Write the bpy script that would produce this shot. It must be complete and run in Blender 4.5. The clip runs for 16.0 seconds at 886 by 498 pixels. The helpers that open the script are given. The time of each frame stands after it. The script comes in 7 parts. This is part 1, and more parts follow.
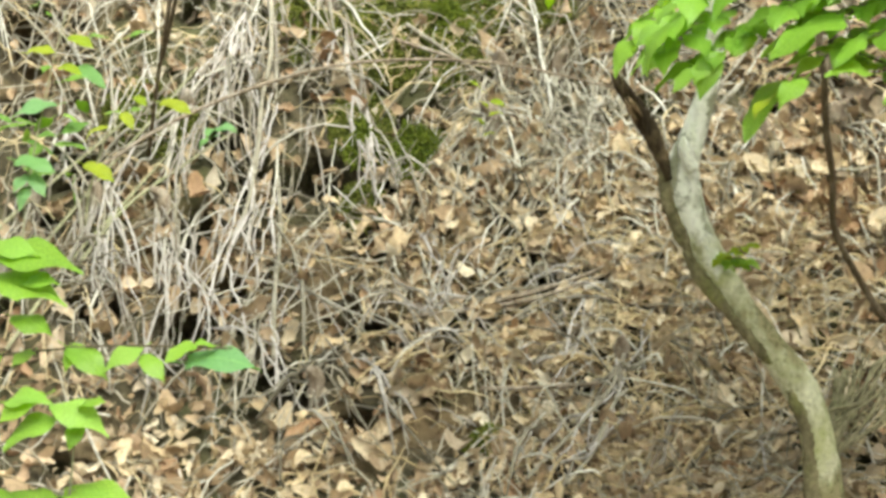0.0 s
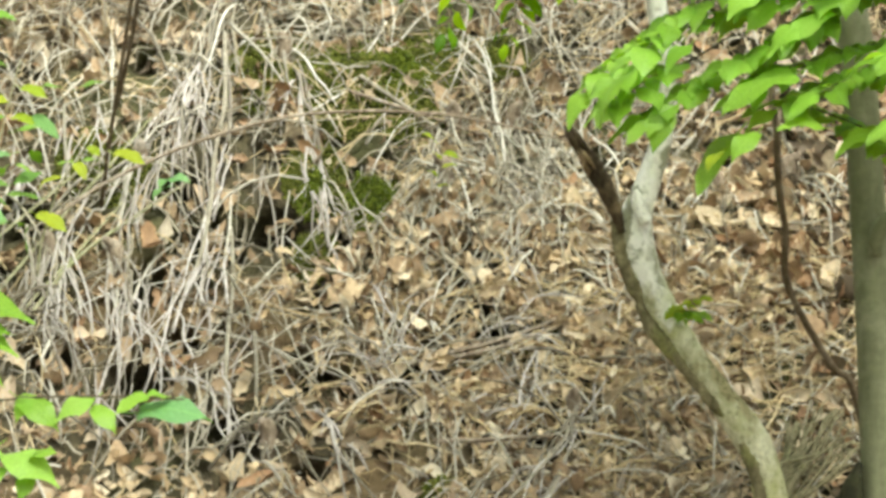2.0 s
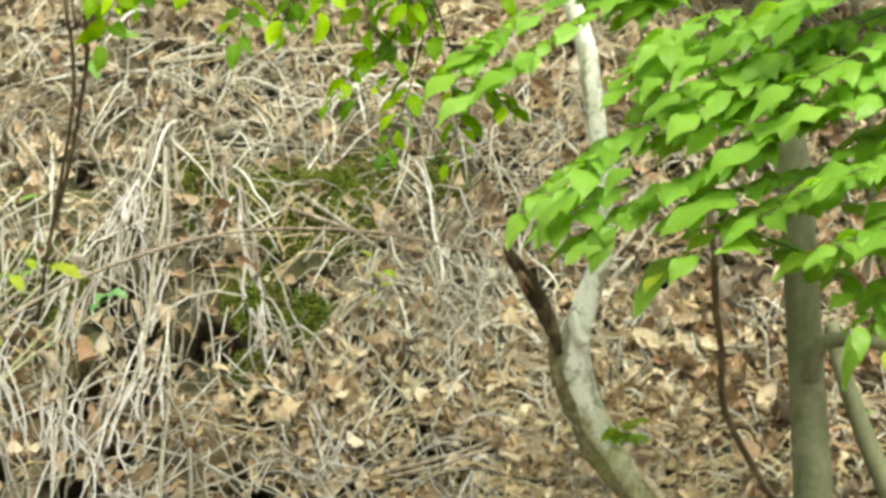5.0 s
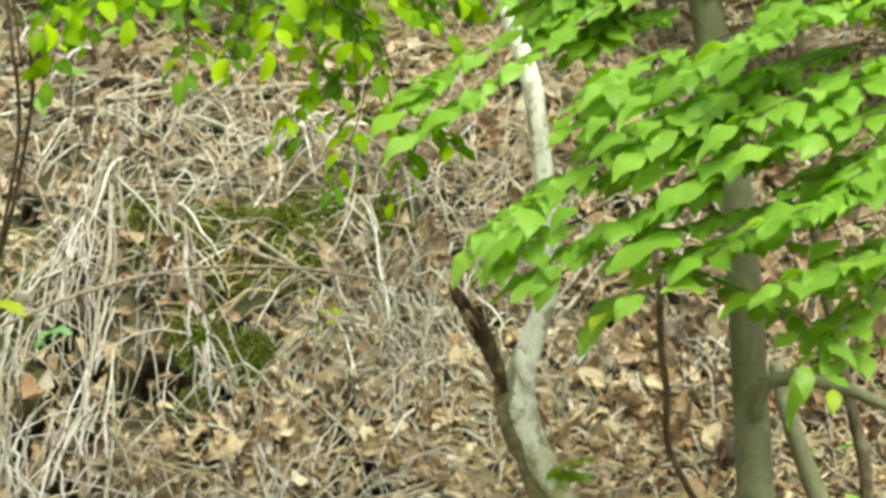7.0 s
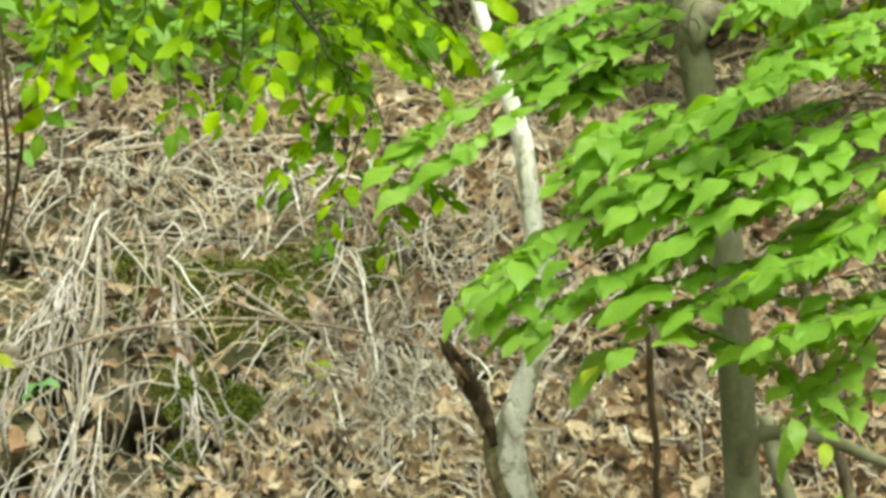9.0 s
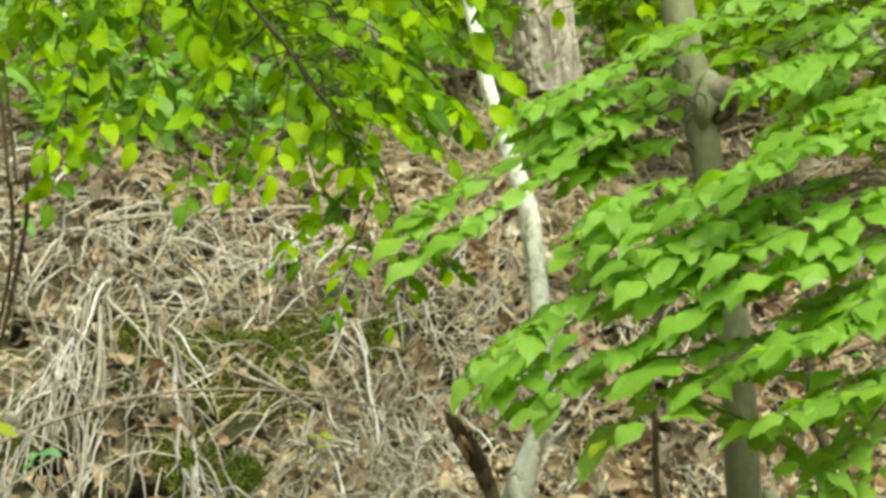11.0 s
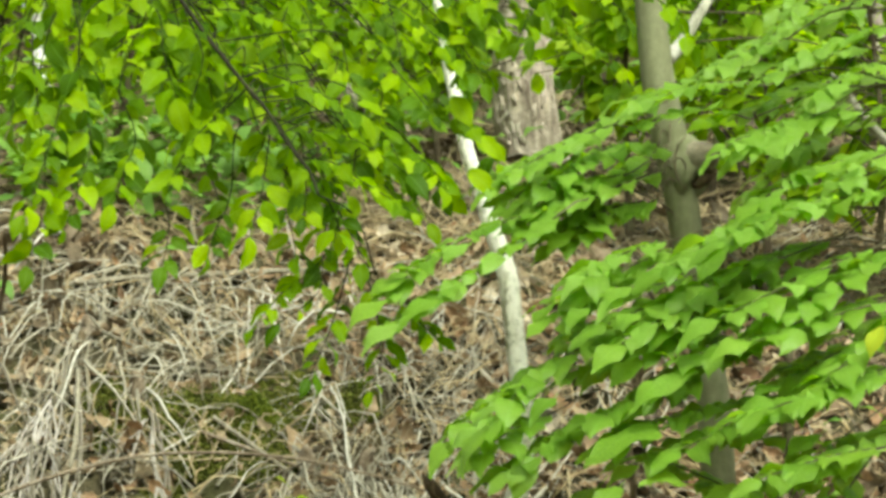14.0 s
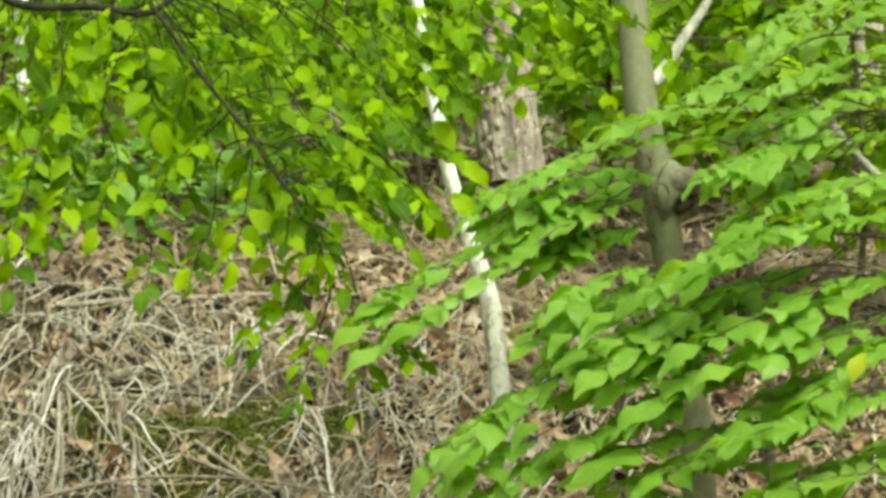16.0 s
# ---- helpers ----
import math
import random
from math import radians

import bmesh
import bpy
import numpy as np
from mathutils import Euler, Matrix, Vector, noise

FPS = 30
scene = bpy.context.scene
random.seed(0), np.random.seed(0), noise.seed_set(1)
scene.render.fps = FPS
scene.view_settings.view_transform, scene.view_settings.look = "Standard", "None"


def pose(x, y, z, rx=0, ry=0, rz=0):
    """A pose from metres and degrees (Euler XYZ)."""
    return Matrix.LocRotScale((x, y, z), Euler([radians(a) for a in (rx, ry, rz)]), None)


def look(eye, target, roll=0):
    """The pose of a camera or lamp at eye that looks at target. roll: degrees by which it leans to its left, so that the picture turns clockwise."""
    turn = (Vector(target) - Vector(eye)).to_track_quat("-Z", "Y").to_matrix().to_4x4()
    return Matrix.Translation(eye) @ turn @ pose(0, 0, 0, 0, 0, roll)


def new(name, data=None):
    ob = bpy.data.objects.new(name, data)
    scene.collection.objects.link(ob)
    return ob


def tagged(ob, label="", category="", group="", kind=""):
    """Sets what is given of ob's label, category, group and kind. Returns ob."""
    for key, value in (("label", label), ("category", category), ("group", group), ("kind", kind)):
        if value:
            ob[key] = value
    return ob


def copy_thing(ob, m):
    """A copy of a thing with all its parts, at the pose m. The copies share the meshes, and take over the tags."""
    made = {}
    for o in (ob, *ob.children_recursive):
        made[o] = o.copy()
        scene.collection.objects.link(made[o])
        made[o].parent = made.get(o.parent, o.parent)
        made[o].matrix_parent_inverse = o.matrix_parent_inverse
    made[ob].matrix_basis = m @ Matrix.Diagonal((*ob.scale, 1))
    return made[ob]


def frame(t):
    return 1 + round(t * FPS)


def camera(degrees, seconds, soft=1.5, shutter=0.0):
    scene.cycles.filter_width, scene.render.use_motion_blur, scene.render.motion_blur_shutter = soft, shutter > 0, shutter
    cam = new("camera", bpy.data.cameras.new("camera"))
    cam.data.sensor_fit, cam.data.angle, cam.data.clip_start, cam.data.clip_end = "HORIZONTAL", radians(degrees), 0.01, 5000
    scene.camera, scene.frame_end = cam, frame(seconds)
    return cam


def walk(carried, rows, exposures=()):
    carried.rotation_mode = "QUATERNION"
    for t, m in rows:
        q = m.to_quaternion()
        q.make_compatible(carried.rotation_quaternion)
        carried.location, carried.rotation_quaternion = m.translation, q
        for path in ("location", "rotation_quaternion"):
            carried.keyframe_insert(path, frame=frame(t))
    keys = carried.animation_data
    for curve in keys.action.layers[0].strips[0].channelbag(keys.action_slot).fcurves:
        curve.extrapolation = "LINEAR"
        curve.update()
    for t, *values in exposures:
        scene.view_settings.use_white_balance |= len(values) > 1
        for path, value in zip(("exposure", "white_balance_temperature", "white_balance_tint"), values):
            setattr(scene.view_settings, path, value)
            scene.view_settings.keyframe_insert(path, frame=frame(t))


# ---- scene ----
# A steep leaf-strewn woodland bank seen through a long lens, held in the hand; the camera tilts up, pans to the right and sways a little.
EYE = Vector((0.0, 0.0, 1.5))
cam = camera(19.0, 16.0, soft=3.5)

# seconds, turn to the left, tilt up, lean (degrees), sway to the right and up (metres)
TURNS = (
    (0.0, 3.579, -3.018, -1.280, 0.000, 0.000),
    (0.5, 3.302, -2.813, -1.149, 0.000, 0.000),
    (1.0, 3.044, -2.522, -1.085, 0.000, 0.000),
    (1.5, 2.907, -2.294, -1.079, 0.000, 0.000),
    (2.0, 2.541, -1.921, -0.995, 0.000, 0.000),
    (2.5, 2.144, -1.483, -0.910, 0.000, 0.000),
    (3.0, 1.815, -0.935, -0.668, 0.000, 0.000),
    (3.5, 1.771, -0.488, -0.330, 0.000, 0.000),
    (4.0, 1.530, -0.013, -0.070, 0.000, 0.000),
    (4.2, 1.469, 0.210, -0.065, 0.000, 0.000),
    (6.3, 0.419, 0.917, -0.125, 0.000, 0.000),
    (6.5, 0.268, 1.051, -0.083, 0.000, 0.000),
    (7.0, 0.000, 1.470, 0.000, 0.000, 0.000),
    (7.5, -0.262, 1.845, 0.085, 0.000, 0.000),
    (8.0, -0.382, 2.146, 0.076, 0.000, 0.000),
    (8.2, -0.334, 2.235, 0.105, 0.000, 0.000),
    (10.3, -0.770, 3.448, 0.269, -0.065, 0.005),
    (10.5, -0.757, 3.628, 0.394, -0.065, 0.005),
    (11.0, -0.694, 4.134, 0.527, -0.065, 0.005),
    (11.5, -0.683, 4.435, 0.601, -0.065, 0.005),
    (12.0, -0.698, 4.782, 0.627, -0.065, 0.005),
    (12.5, -0.716, 5.086, 0.893, -0.065, 0.005),
    (13.0, -0.735, 5.254, 0.950, -0.065, 0.005),
    (13.5, -0.990, 5.358, 0.808, -0.065, 0.005),
    (14.0, -1.140, 5.515, 0.705, -0.065, 0.005),
    (14.5, -1.293, 5.677, 0.772, -0.065, 0.005),
    (15.0, -1.382, 5.757, 0.756, -0.065, 0.005),
    (15.5, -1.491, 5.876, 0.764, -0.065, 0.005),
    (16.0, -1.513, 6.052, 0.885, -0.065, 0.005),
)


def aim(left, up, lean, sway, rise):
    way = Vector((-math.sin(radians(left)) * math.cos(radians(up)), math.cos(radians(left)) * math.cos(radians(up)), math.sin(radians(up))))
    eye = EYE + Vector((sway, 0, rise))
    return look(eye, eye + way * 10, lean)


walk(cam, [(t, aim(*turn)) for t, *turn in TURNS], [(0.0, 1.3, 6560, 2.5), (4.0, 1.26, 6720, 0), (7.0, 1.18, 6760, -3), (11.0, 0.99, 6880, -5.5), (16.0, 0.90, 6980, -7)])

# ---- light: a bright overcast sky above the clearing ----
world = bpy.data.worlds.new("overcast_sky")
scene.world = world
world.use_nodes = True
wn = world.node_tree
sky = wn.nodes.new("ShaderNodeTexSky")
sky.sky_type, sky.sun_disc = "NISHITA", False
sky.sun_elevation, sky.sun_rotation = radians(54), radians(160)
sky.air_density, sky.dust_density, sky.ozone_density = 1.0, 6.0, 1.0
cloud = wn.nodes.new("ShaderNodeHueSaturation")
cloud.inputs["Saturation"].default_value = 0.3
wn.links.new(sky.outputs["Color"], cloud.inputs["Color"])
wn.links.new(cloud.outputs["Color"], wn.nodes["Background"].inputs["Color"])
wn.nodes["Background"].inputs["Strength"].default_value = 0.11
sun = new("sun", bpy.data.lights.new("sun", "SUN"))
sun.data.energy, sun.data.angle, sun.data.color = 2.0, radians(28), (1.0, 0.985, 0.95)
sun.matrix_world = look((0, 0, 0), (-0.20, 0.55, -0.81))


# ---- materials ----
def nodes_of(name):
    m = bpy.data.materials.new(name)
    m.use_nodes = True
    return m, m.node_tree, m.node_tree.nodes["Principled BSDF"]


def ramp(tree, colours, source):
    r = tree.nodes.new("ShaderNodeValToRGB")
    e = r.color_ramp.elements
    for i, c in enumerate(colours):
        at = i / (len(colours) - 1)
        if i < 2:
            e[i].position = at
        else:
            e.new(at)
    for i, c in enumerate(colours):
        e[i].position, e[i].color = i / (len(colours) - 1), (*c, 1)
    tree.links.new(source, r.inputs["Fac"])
    return r.outputs["Color"]


def noise_of(tree, scale, detail=5.0, stretch=None, rough=0.6):
    co = tree.nodes.new("ShaderNodeTexCoord")
    n = tree.nodes.new("ShaderNodeTexNoise")
    n.inputs["Scale"].default_value, n.inputs["Detail"].default_value, n.inputs["Roughness"].default_value = scale, detail, rough
    if stretch:
        mp = tree.nodes.new("ShaderNodeMapping")
        mp.inputs["Scale"].default_value = stretch
        tree.links.new(co.outputs["Object"], mp.inputs["Vector"])
        tree.links.new(mp.outputs["Vector"], n.inputs["Vector"])
    else:
        tree.links.new(co.outputs["Object"], n.inputs["Vector"])
    return n.outputs["Fac"]


def blended(tree, a, b, fac, how="MIX"):
    mx = tree.nodes.new("ShaderNodeMix")
    mx.data_type, mx.blend_type = "RGBA", how
    for value, slot in ((fac, 0), (a, 6), (b, 7)):
        if isinstance(value, float):
            mx.inputs[slot].default_value = value
        elif isinstance(value, tuple):
            mx.inputs[slot].default_value = (*value, 1)
        else:
            tree.links.new(value, mx.inputs[slot])
    return mx.outputs[2]


def bumped(tree, bsdf, height, strength, distance=0.01):
    b = tree.nodes.new("ShaderNodeBump")
    b.inputs["Strength"].default_value, b.inputs["Distance"].default_value = strength, distance
    tree.links.new(height, b.inputs["Height"])
    tree.links.new(b.outputs["Normal"], bsdf.inputs["Normal"])


def contrast(tree, fac, low, high):
    mr = tree.nodes.new("ShaderNodeMapRange")
    mr.inputs["From Min"].default_value, mr.inputs["From Max"].default_value = low, high
    tree.links.new(fac, mr.inputs["Value"])
    return mr.outputs["Result"]


def soil():
    m, t, b = nodes_of("soil_and_leaf_mould")
    n1, n2, n3 = noise_of(t, 2.2), noise_of(t, 38, 8), noise_of(t, 140, 4)
    c = ramp(t, [(0.016, 0.013, 0.006), (0.043, 0.036, 0.016), (0.085, 0.069, 0.033), (0.145, 0.118, 0.06)], contrast(t, n2, 0.25, 0.75))
    c = blended(t, c, ramp(t, [(0.028, 0.023, 0.011), (0.10, 0.082, 0.042)], n3), 0.35)
    c = blended(t, c, (0.07, 0.07, 0.022), contrast(t, n1, 0.46, 0.7))
    c = blended(t, c, (0.15, 0.105, 0.05), contrast(t, noise_of(t, 1.7, 4, (1, 1, 1.3)), 0.54, 0.66))
    t.links.new(c, b.inputs["Base Color"])
    b.inputs["Roughness"].default_value = 0.95
    bumped(t, b, n2, 0.9, 0.02)
    return m


def island_stuff(name, colours, rough=0.8, through_light=0.0, grain=60, by_object=False):
    m, t, b = nodes_of(name)
    if by_object:
        r = t.nodes.new("ShaderNodeObjectInfo").outputs["Random"]
    else:
        r = t.nodes.new("ShaderNodeNewGeometry").outputs["Random Per Island"]
    c = ramp(t, colours, r)
    g = noise_of(t, grain, 4)
    c = blended(t, c, ramp(t, [(0.55, 0.55, 0.55), (1.25, 1.25, 1.25)], contrast(t, g, 0.3, 0.7)), 0.7, "MULTIPLY")
    t.links.new(c, b.inputs["Base Color"])
    b.inputs["Roughness"].default_value = rough
    bumped(t, b, g, 0.3, 0.004)
    if through_light:
        out = t.nodes["Material Output"]
        tr = t.nodes.new("ShaderNodeBsdfTranslucent")
        t.links.new(c, tr.inputs["Color"])
        mx = t.nodes.new("ShaderNodeMixShader")
        mx.inputs[0].default_value = through_light
        t.links.new(b.outputs[0], mx.inputs[1])
        t.links.new(tr.outputs[0], mx.inputs[2])
        t.links.new(mx.outputs[0], out.inputs["Surface"])
    return m


def green_leaf(name, colours, shine=(0.45, 0.25), through_light=0.56, by_object=True):
    """A living leaf: waxy above, with light coming through the blade and a paler midrib and veins."""
    m, t, b = nodes_of(name)
    if by_object:
        r = t.nodes.new("ShaderNodeObjectInfo").outputs["Random"]
    else:
        r = t.nodes.new("ShaderNodeNewGeometry").outputs["Random Per Island"]
    c = ramp(t, colours, r)
    g = noise_of(t, 28 if by_object else 9, 3)
    c = blended(t, c, ramp(t, [(0.72, 0.76, 0.7), (1.2, 1.16, 1.2)], contrast(t, g, 0.3, 0.7)), 0.8, "MULTIPLY")
    if by_object:
        co = t.nodes.new("ShaderNodeTexCoord")
        sep = t.nodes.new("ShaderNodeSeparateXYZ")
        t.links.new(co.outputs["Object"], sep.inputs[0])
        ab = t.nodes.new("ShaderNodeMath")
        ab.operation = "ABSOLUTE"
        t.links.new(sep.outputs["X"], ab.inputs[0])
        rib = t.nodes.new("ShaderNodeMapRange")
        rib.inputs["From Min"].default_value, rib.inputs["From Max"].default_value = 0.0, 0.03
        rib.inputs["To Min"].default_value, rib.inputs["To Max"].default_value = 0.22, 0.0
        t.links.new(ab.outputs[0], rib.inputs["Value"])
        c = blended(t, c, (0.30, 0.52, 0.14), rib.outputs["Result"])
        su = t.nodes.new("ShaderNodeMath")
        su.operation = "MULTIPLY_ADD"
        su.inputs[1].default_value = -0.8
        t.links.new(ab.outputs[0], su.inputs[0])
        t.links.new(sep.outputs["Y"], su.inputs[2])
        wv = t.nodes.new("ShaderNodeMath")
        wv.operation = "SINE"
        k = t.nodes.new("ShaderNodeMath")
        k.operation = "MULTIPLY"
        k.inputs[1].default_value = 48.0
        t.links.new(su.outputs[0], k.inputs[0])
        t.links.new(k.outputs[0], wv.inputs[0])
        bumped(t, b, wv.outputs[0], 0.10, 0.006)
    t.links.new(c, b.inputs["Base Color"])
    b.inputs["Roughness"].default_value = shine[0]
    b.inputs["Specular IOR Level"].default_value = shine[1]
    tr = t.nodes.new("ShaderNodeBsdfTranslucent")
    warm = blended(t, c, (1.2, 1.2, 0.26), 1.0, "MULTIPLY")
    t.links.new(warm, tr.inputs["Color"])
    mx = t.nodes.new("ShaderNodeMixShader")
    mx.inputs[0].default_value = through_light
    t.links.new(b.outputs[0], mx.inputs[1])
    t.links.new(tr.outputs[0], mx.inputs[2])
    t.links.new(mx.outputs[0], t.nodes["Material Output"].inputs["Surface"])
    return m


def bark(name, dark, pale, patch, scale=30, stretch=(1, 1, 0.35), bump=0.6, patchy=(0.5, 0.7), fine=0.75):
    m, t, b = nodes_of(name)
    n1, n2 = noise_of(t, scale, 7, stretch), noise_of(t, scale * 0.22, 5)
    c = ramp(t, [dark, pale], contrast(t, n1, 0.3, 0.7))
    c = blended(t, c, patch, contrast(t, n2, *patchy))
    c = blended(t, c, ramp(t, [(0.55, 0.55, 0.51), (1.22, 1.22, 1.2)], contrast(t, noise_of(t, scale * 2.6, 4), 0.32, 0.68)), fine, "MULTIPLY")
    t.links.new(c, b.inputs["Base Color"])
    b.inputs["Specular IOR Level"].default_value = 0.2
    b.inputs["Roughness"].default_value = 0.85
    bumped(t, b, n1, bump, 0.012)
    return m


def lichen_bark(name, mossy_to, pale_from):
    """Bark that is mossy and olive low on the trunk and crusted with white lichen higher up, with a patchy border."""
    m, t, b = nodes_of(name)
    n1, n2, n3 = noise_of(t, 34, 7, (1, 1, 0.7)), noise_of(t, 9, 5), noise_of(t, 95, 4)
    broad = noise_of(t, 6.5, 4, (1, 1, 0.55))
    mossy = blended(t, ramp(t, [(0.29, 0.28, 0.14), (0.72, 0.71, 0.50)], contrast(t, n1, 0.3, 0.66)), (0.40, 0.41, 0.18), contrast(t, n2, 0.46, 0.62))
    mossy = blended(t, mossy, ramp(t, [(0.16, 0.15, 0.06), (0.34, 0.30, 0.16)], contrast(t, n3, 0.35, 0.65)), contrast(t, broad, 0.50, 0.58))
    pale = blended(t, ramp(t, [(0.50, 0.49, 0.38), (0.84, 0.83, 0.74)], contrast(t, n1, 0.36, 0.52)), (0.86, 0.85, 0.78), contrast(t, n2, 0.50, 0.60))
    pale = blended(t, pale, (0.36, 0.36, 0.25), contrast(t, noise_of(t, 17, 4, (1, 1, 0.6)), 0.56, 0.61))
    co = t.nodes.new("ShaderNodeTexCoord")
    sep = t.nodes.new("ShaderNodeSeparateXYZ")
    t.links.new(co.outputs["Object"], sep.inputs[0])
    wob = t.nodes.new("ShaderNodeMath")
    wob.operation = "MULTIPLY_ADD"
    wob.inputs[1].default_value = 0.5
    t.links.new(n2, wob.inputs[0])
    t.links.new(sep.outputs["Z"], wob.inputs[2])
    c = blended(t, mossy, pale, contrast(t, wob.outputs[0], mossy_to + 0.25, pale_from + 0.25))
    c = blended(t, c, ramp(t, [(0.60, 0.60, 0.54), (1.12, 1.12, 1.08)], contrast(t, n3, 0.32, 0.47)), 0.7, "MULTIPLY")
    t.links.new(c, b.inputs["Base Color"])
    b.inputs["Roughness"].default_value = 0.85
    bumped(t, b, n1, 0.6, 0.012)
    return m


SOIL = soil()
LITTER = island_stuff("dead_oak_leaves", [(0.172, 0.116, 0.0611), (0.316, 0.225, 0.124), (0.475, 0.34, 0.201), (0.23, 0.156, 0.0847), (0.619, 0.474, 0.307), (0.374, 0.265, 0.149), (0.287, 0.203, 0.114), (0.636, 0.556, 0.401), (0.403, 0.245, 0.129), (0.26, 0.177, 0.0977)], 0.75, 0.15)
# pale buff leaves, lightened further to make up for foliage shade low down
LIFTED_BUFF = island_stuff("pale_buff_leaves_lightened", [(0.585, 0.465, 0.285), (0.68, 0.567, 0.387), (0.45, 0.321, 0.17), (0.68, 0.596, 0.431), (0.641, 0.499, 0.296), (0.338, 0.232, 0.122)], 0.75, 0.15)
# brown leaves with the canopy shade of the upper slope put into the colour
SHADED_BROWN = island_stuff("shaded_brown_dead_leaves", [(0.07, 0.052, 0.03), (0.155, 0.115, 0.065), (0.235, 0.18, 0.11), (0.11, 0.08, 0.046), (0.29, 0.24, 0.165), (0.19, 0.14, 0.083)], 0.7, 0.15)
RUSTY = island_stuff("rust_brown_dead_leaves", [(0.17, 0.095, 0.05), (0.33, 0.20, 0.10), (0.25, 0.14, 0.065), (0.43, 0.30, 0.17)], 0.75, 0.15)
DRY = island_stuff("bleached_dry_stems", [(0.085, 0.07, 0.0414), (0.3, 0.268, 0.188), (0.47, 0.437, 0.345), (0.15, 0.126, 0.0763), (0.7, 0.672, 0.571), (0.37, 0.33, 0.237), (0.56, 0.53, 0.432), (0.21, 0.176, 0.108)], 0.8)
STRAW = island_stuff("straw_coloured_stems", [(0.213, 0.159, 0.079), (0.426, 0.335, 0.182), (0.319, 0.24, 0.126), (0.541, 0.45, 0.272), (0.267, 0.209, 0.116)], 0.8)
# STRAW's colours lightened to offset the foliage shade on the lower bank
LIT_STRAW = island_stuff("lightened_straw_stems", [(0.291, 0.217, 0.107), (0.581, 0.457, 0.245), (0.436, 0.328, 0.17), (0.66, 0.549, 0.328), (0.364, 0.286, 0.157)], 0.8)
DRY_ONE = island_stuff("bleached_stem", [(0.101, 0.0851, 0.0524), (0.37, 0.342, 0.262), (0.19, 0.165, 0.113), (0.616, 0.59, 0.508), (0.28, 0.25, 0.176), (0.134, 0.112, 0.0734), (0.482, 0.454, 0.372), (0.235, 0.202, 0.136)], 0.8, by_object=True)
BLEACHED = island_stuff("bold_bleached_stem", [(0.265, 0.236, 0.19), (0.466, 0.43, 0.392), (0.36, 0.326, 0.276), (0.201, 0.173, 0.127), (0.53, 0.493, 0.449), (0.307, 0.278, 0.23)], 0.8, by_object=True)
STICK = bark("weathered_stick_bark", (0.13, 0.095, 0.065), (0.37, 0.30, 0.22), (0.45, 0.40, 0.33), 60)
MOSS = island_stuff("moss", [(0.058, 0.078, 0.008), (0.118, 0.147, 0.012), (0.16, 0.185, 0.018), (0.215, 0.22, 0.035), (0.085, 0.105, 0.010)], 0.95, 0.25, 14)
FRESH_MOSS = island_stuff("fresh_moss", [(0.075, 0.115, 0.008), (0.15, 0.205, 0.012), (0.20, 0.25, 0.016), (0.11, 0.15, 0.01)], 0.95, 0.3, 14)
BIRCH = bark("lichen_pale_bark", (0.30, 0.30, 0.23), (0.66, 0.66, 0.57), (0.88, 0.88, 0.82), 34, (1, 1, 0.8), 0.5, (0.48, 0.62))
LICHENED = lichen_bark("lichened_leaning_bark", 1.155, 1.20)
BEECH = bark("smooth_grey_green_bark", (0.145, 0.153, 0.08), (0.25, 0.258, 0.15), (0.345, 0.352, 0.225), 22, (1, 1, 0.16), 0.2, (0.5, 0.72), 0.35)
WORN_BARK = bark("worn_brown_grey_bark", (0.11, 0.095, 0.062), (0.27, 0.235, 0.165), (0.33, 0.30, 0.22), 40, (1, 1, 0.4), 0.8)
OAK = bark("furrowed_bark", (0.13, 0.10, 0.075), (0.70, 0.60, 0.50), (0.60, 0.53, 0.45), 30, (1, 1, 0.2), 1.0, (0.5, 0.7))
ROTTEN = bark("rotten_dark_wood", (0.022, 0.016, 0.010), (0.13, 0.092, 0.052), (0.26, 0.19, 0.11), 45, (1, 1, 0.15), 1.0, (0.55, 0.72))
SPLINTER = bark("bare_dead_wood", (0.12, 0.075, 0.04), (0.36, 0.25, 0.14), (0.44, 0.33, 0.21), 50, (1, 1, 0.2), 0.8)
OLIVE_ROOT = bark("dull_olive_root_bark", (0.13, 0.115, 0.06), (0.42, 0.38, 0.23), (0.32, 0.31, 0.16), 40, (1, 1, 0.4), 0.7)
UNDER_BARK = bark("brown_green_mossy_bark", (0.09, 0.078, 0.035), (0.32, 0.28, 0.16), (0.24, 0.24, 0.09), 36, (1, 1, 0.5), 0.9, (0.48, 0.6))
DARK_TWIG = bark("blackish_bough_bark", (0.012, 0.013, 0.006), (0.042, 0.040, 0.02), (0.05, 0.055, 0.02), 60)
PALE_STICK = bark("bleached_stick_bark", (0.19, 0.165, 0.115), (0.42, 0.385, 0.30), (0.36, 0.34, 0.28), 50)
GREY_LIMB = bark("grey_dead_limb_bark", (0.19, 0.19, 0.13), (0.46, 0.455, 0.37), (0.52, 0.515, 0.45), 34, (1, 1, 0.5), 0.6)
RIDGE = bark("pale_bark_ridge", (0.30, 0.245, 0.195), (0.70, 0.61, 0.52), (0.58, 0.54, 0.46), 40, (1, 1, 0.4), 0.8)
GREEN_CANE = bark("grey_green_cane_bark", (0.22, 0.22, 0.12), (0.42, 0.40, 0.27), (0.34, 0.36, 0.18), 60)
BROWN = bark("brown_sapling_bark", (0.085, 0.062, 0.036), (0.19, 0.14, 0.085), (0.24, 0.19, 0.13), 60)
TWIG = bark("dark_twig_bark", (0.055, 0.043, 0.026), (0.15, 0.12, 0.075), (0.20, 0.19, 0.11), 60)
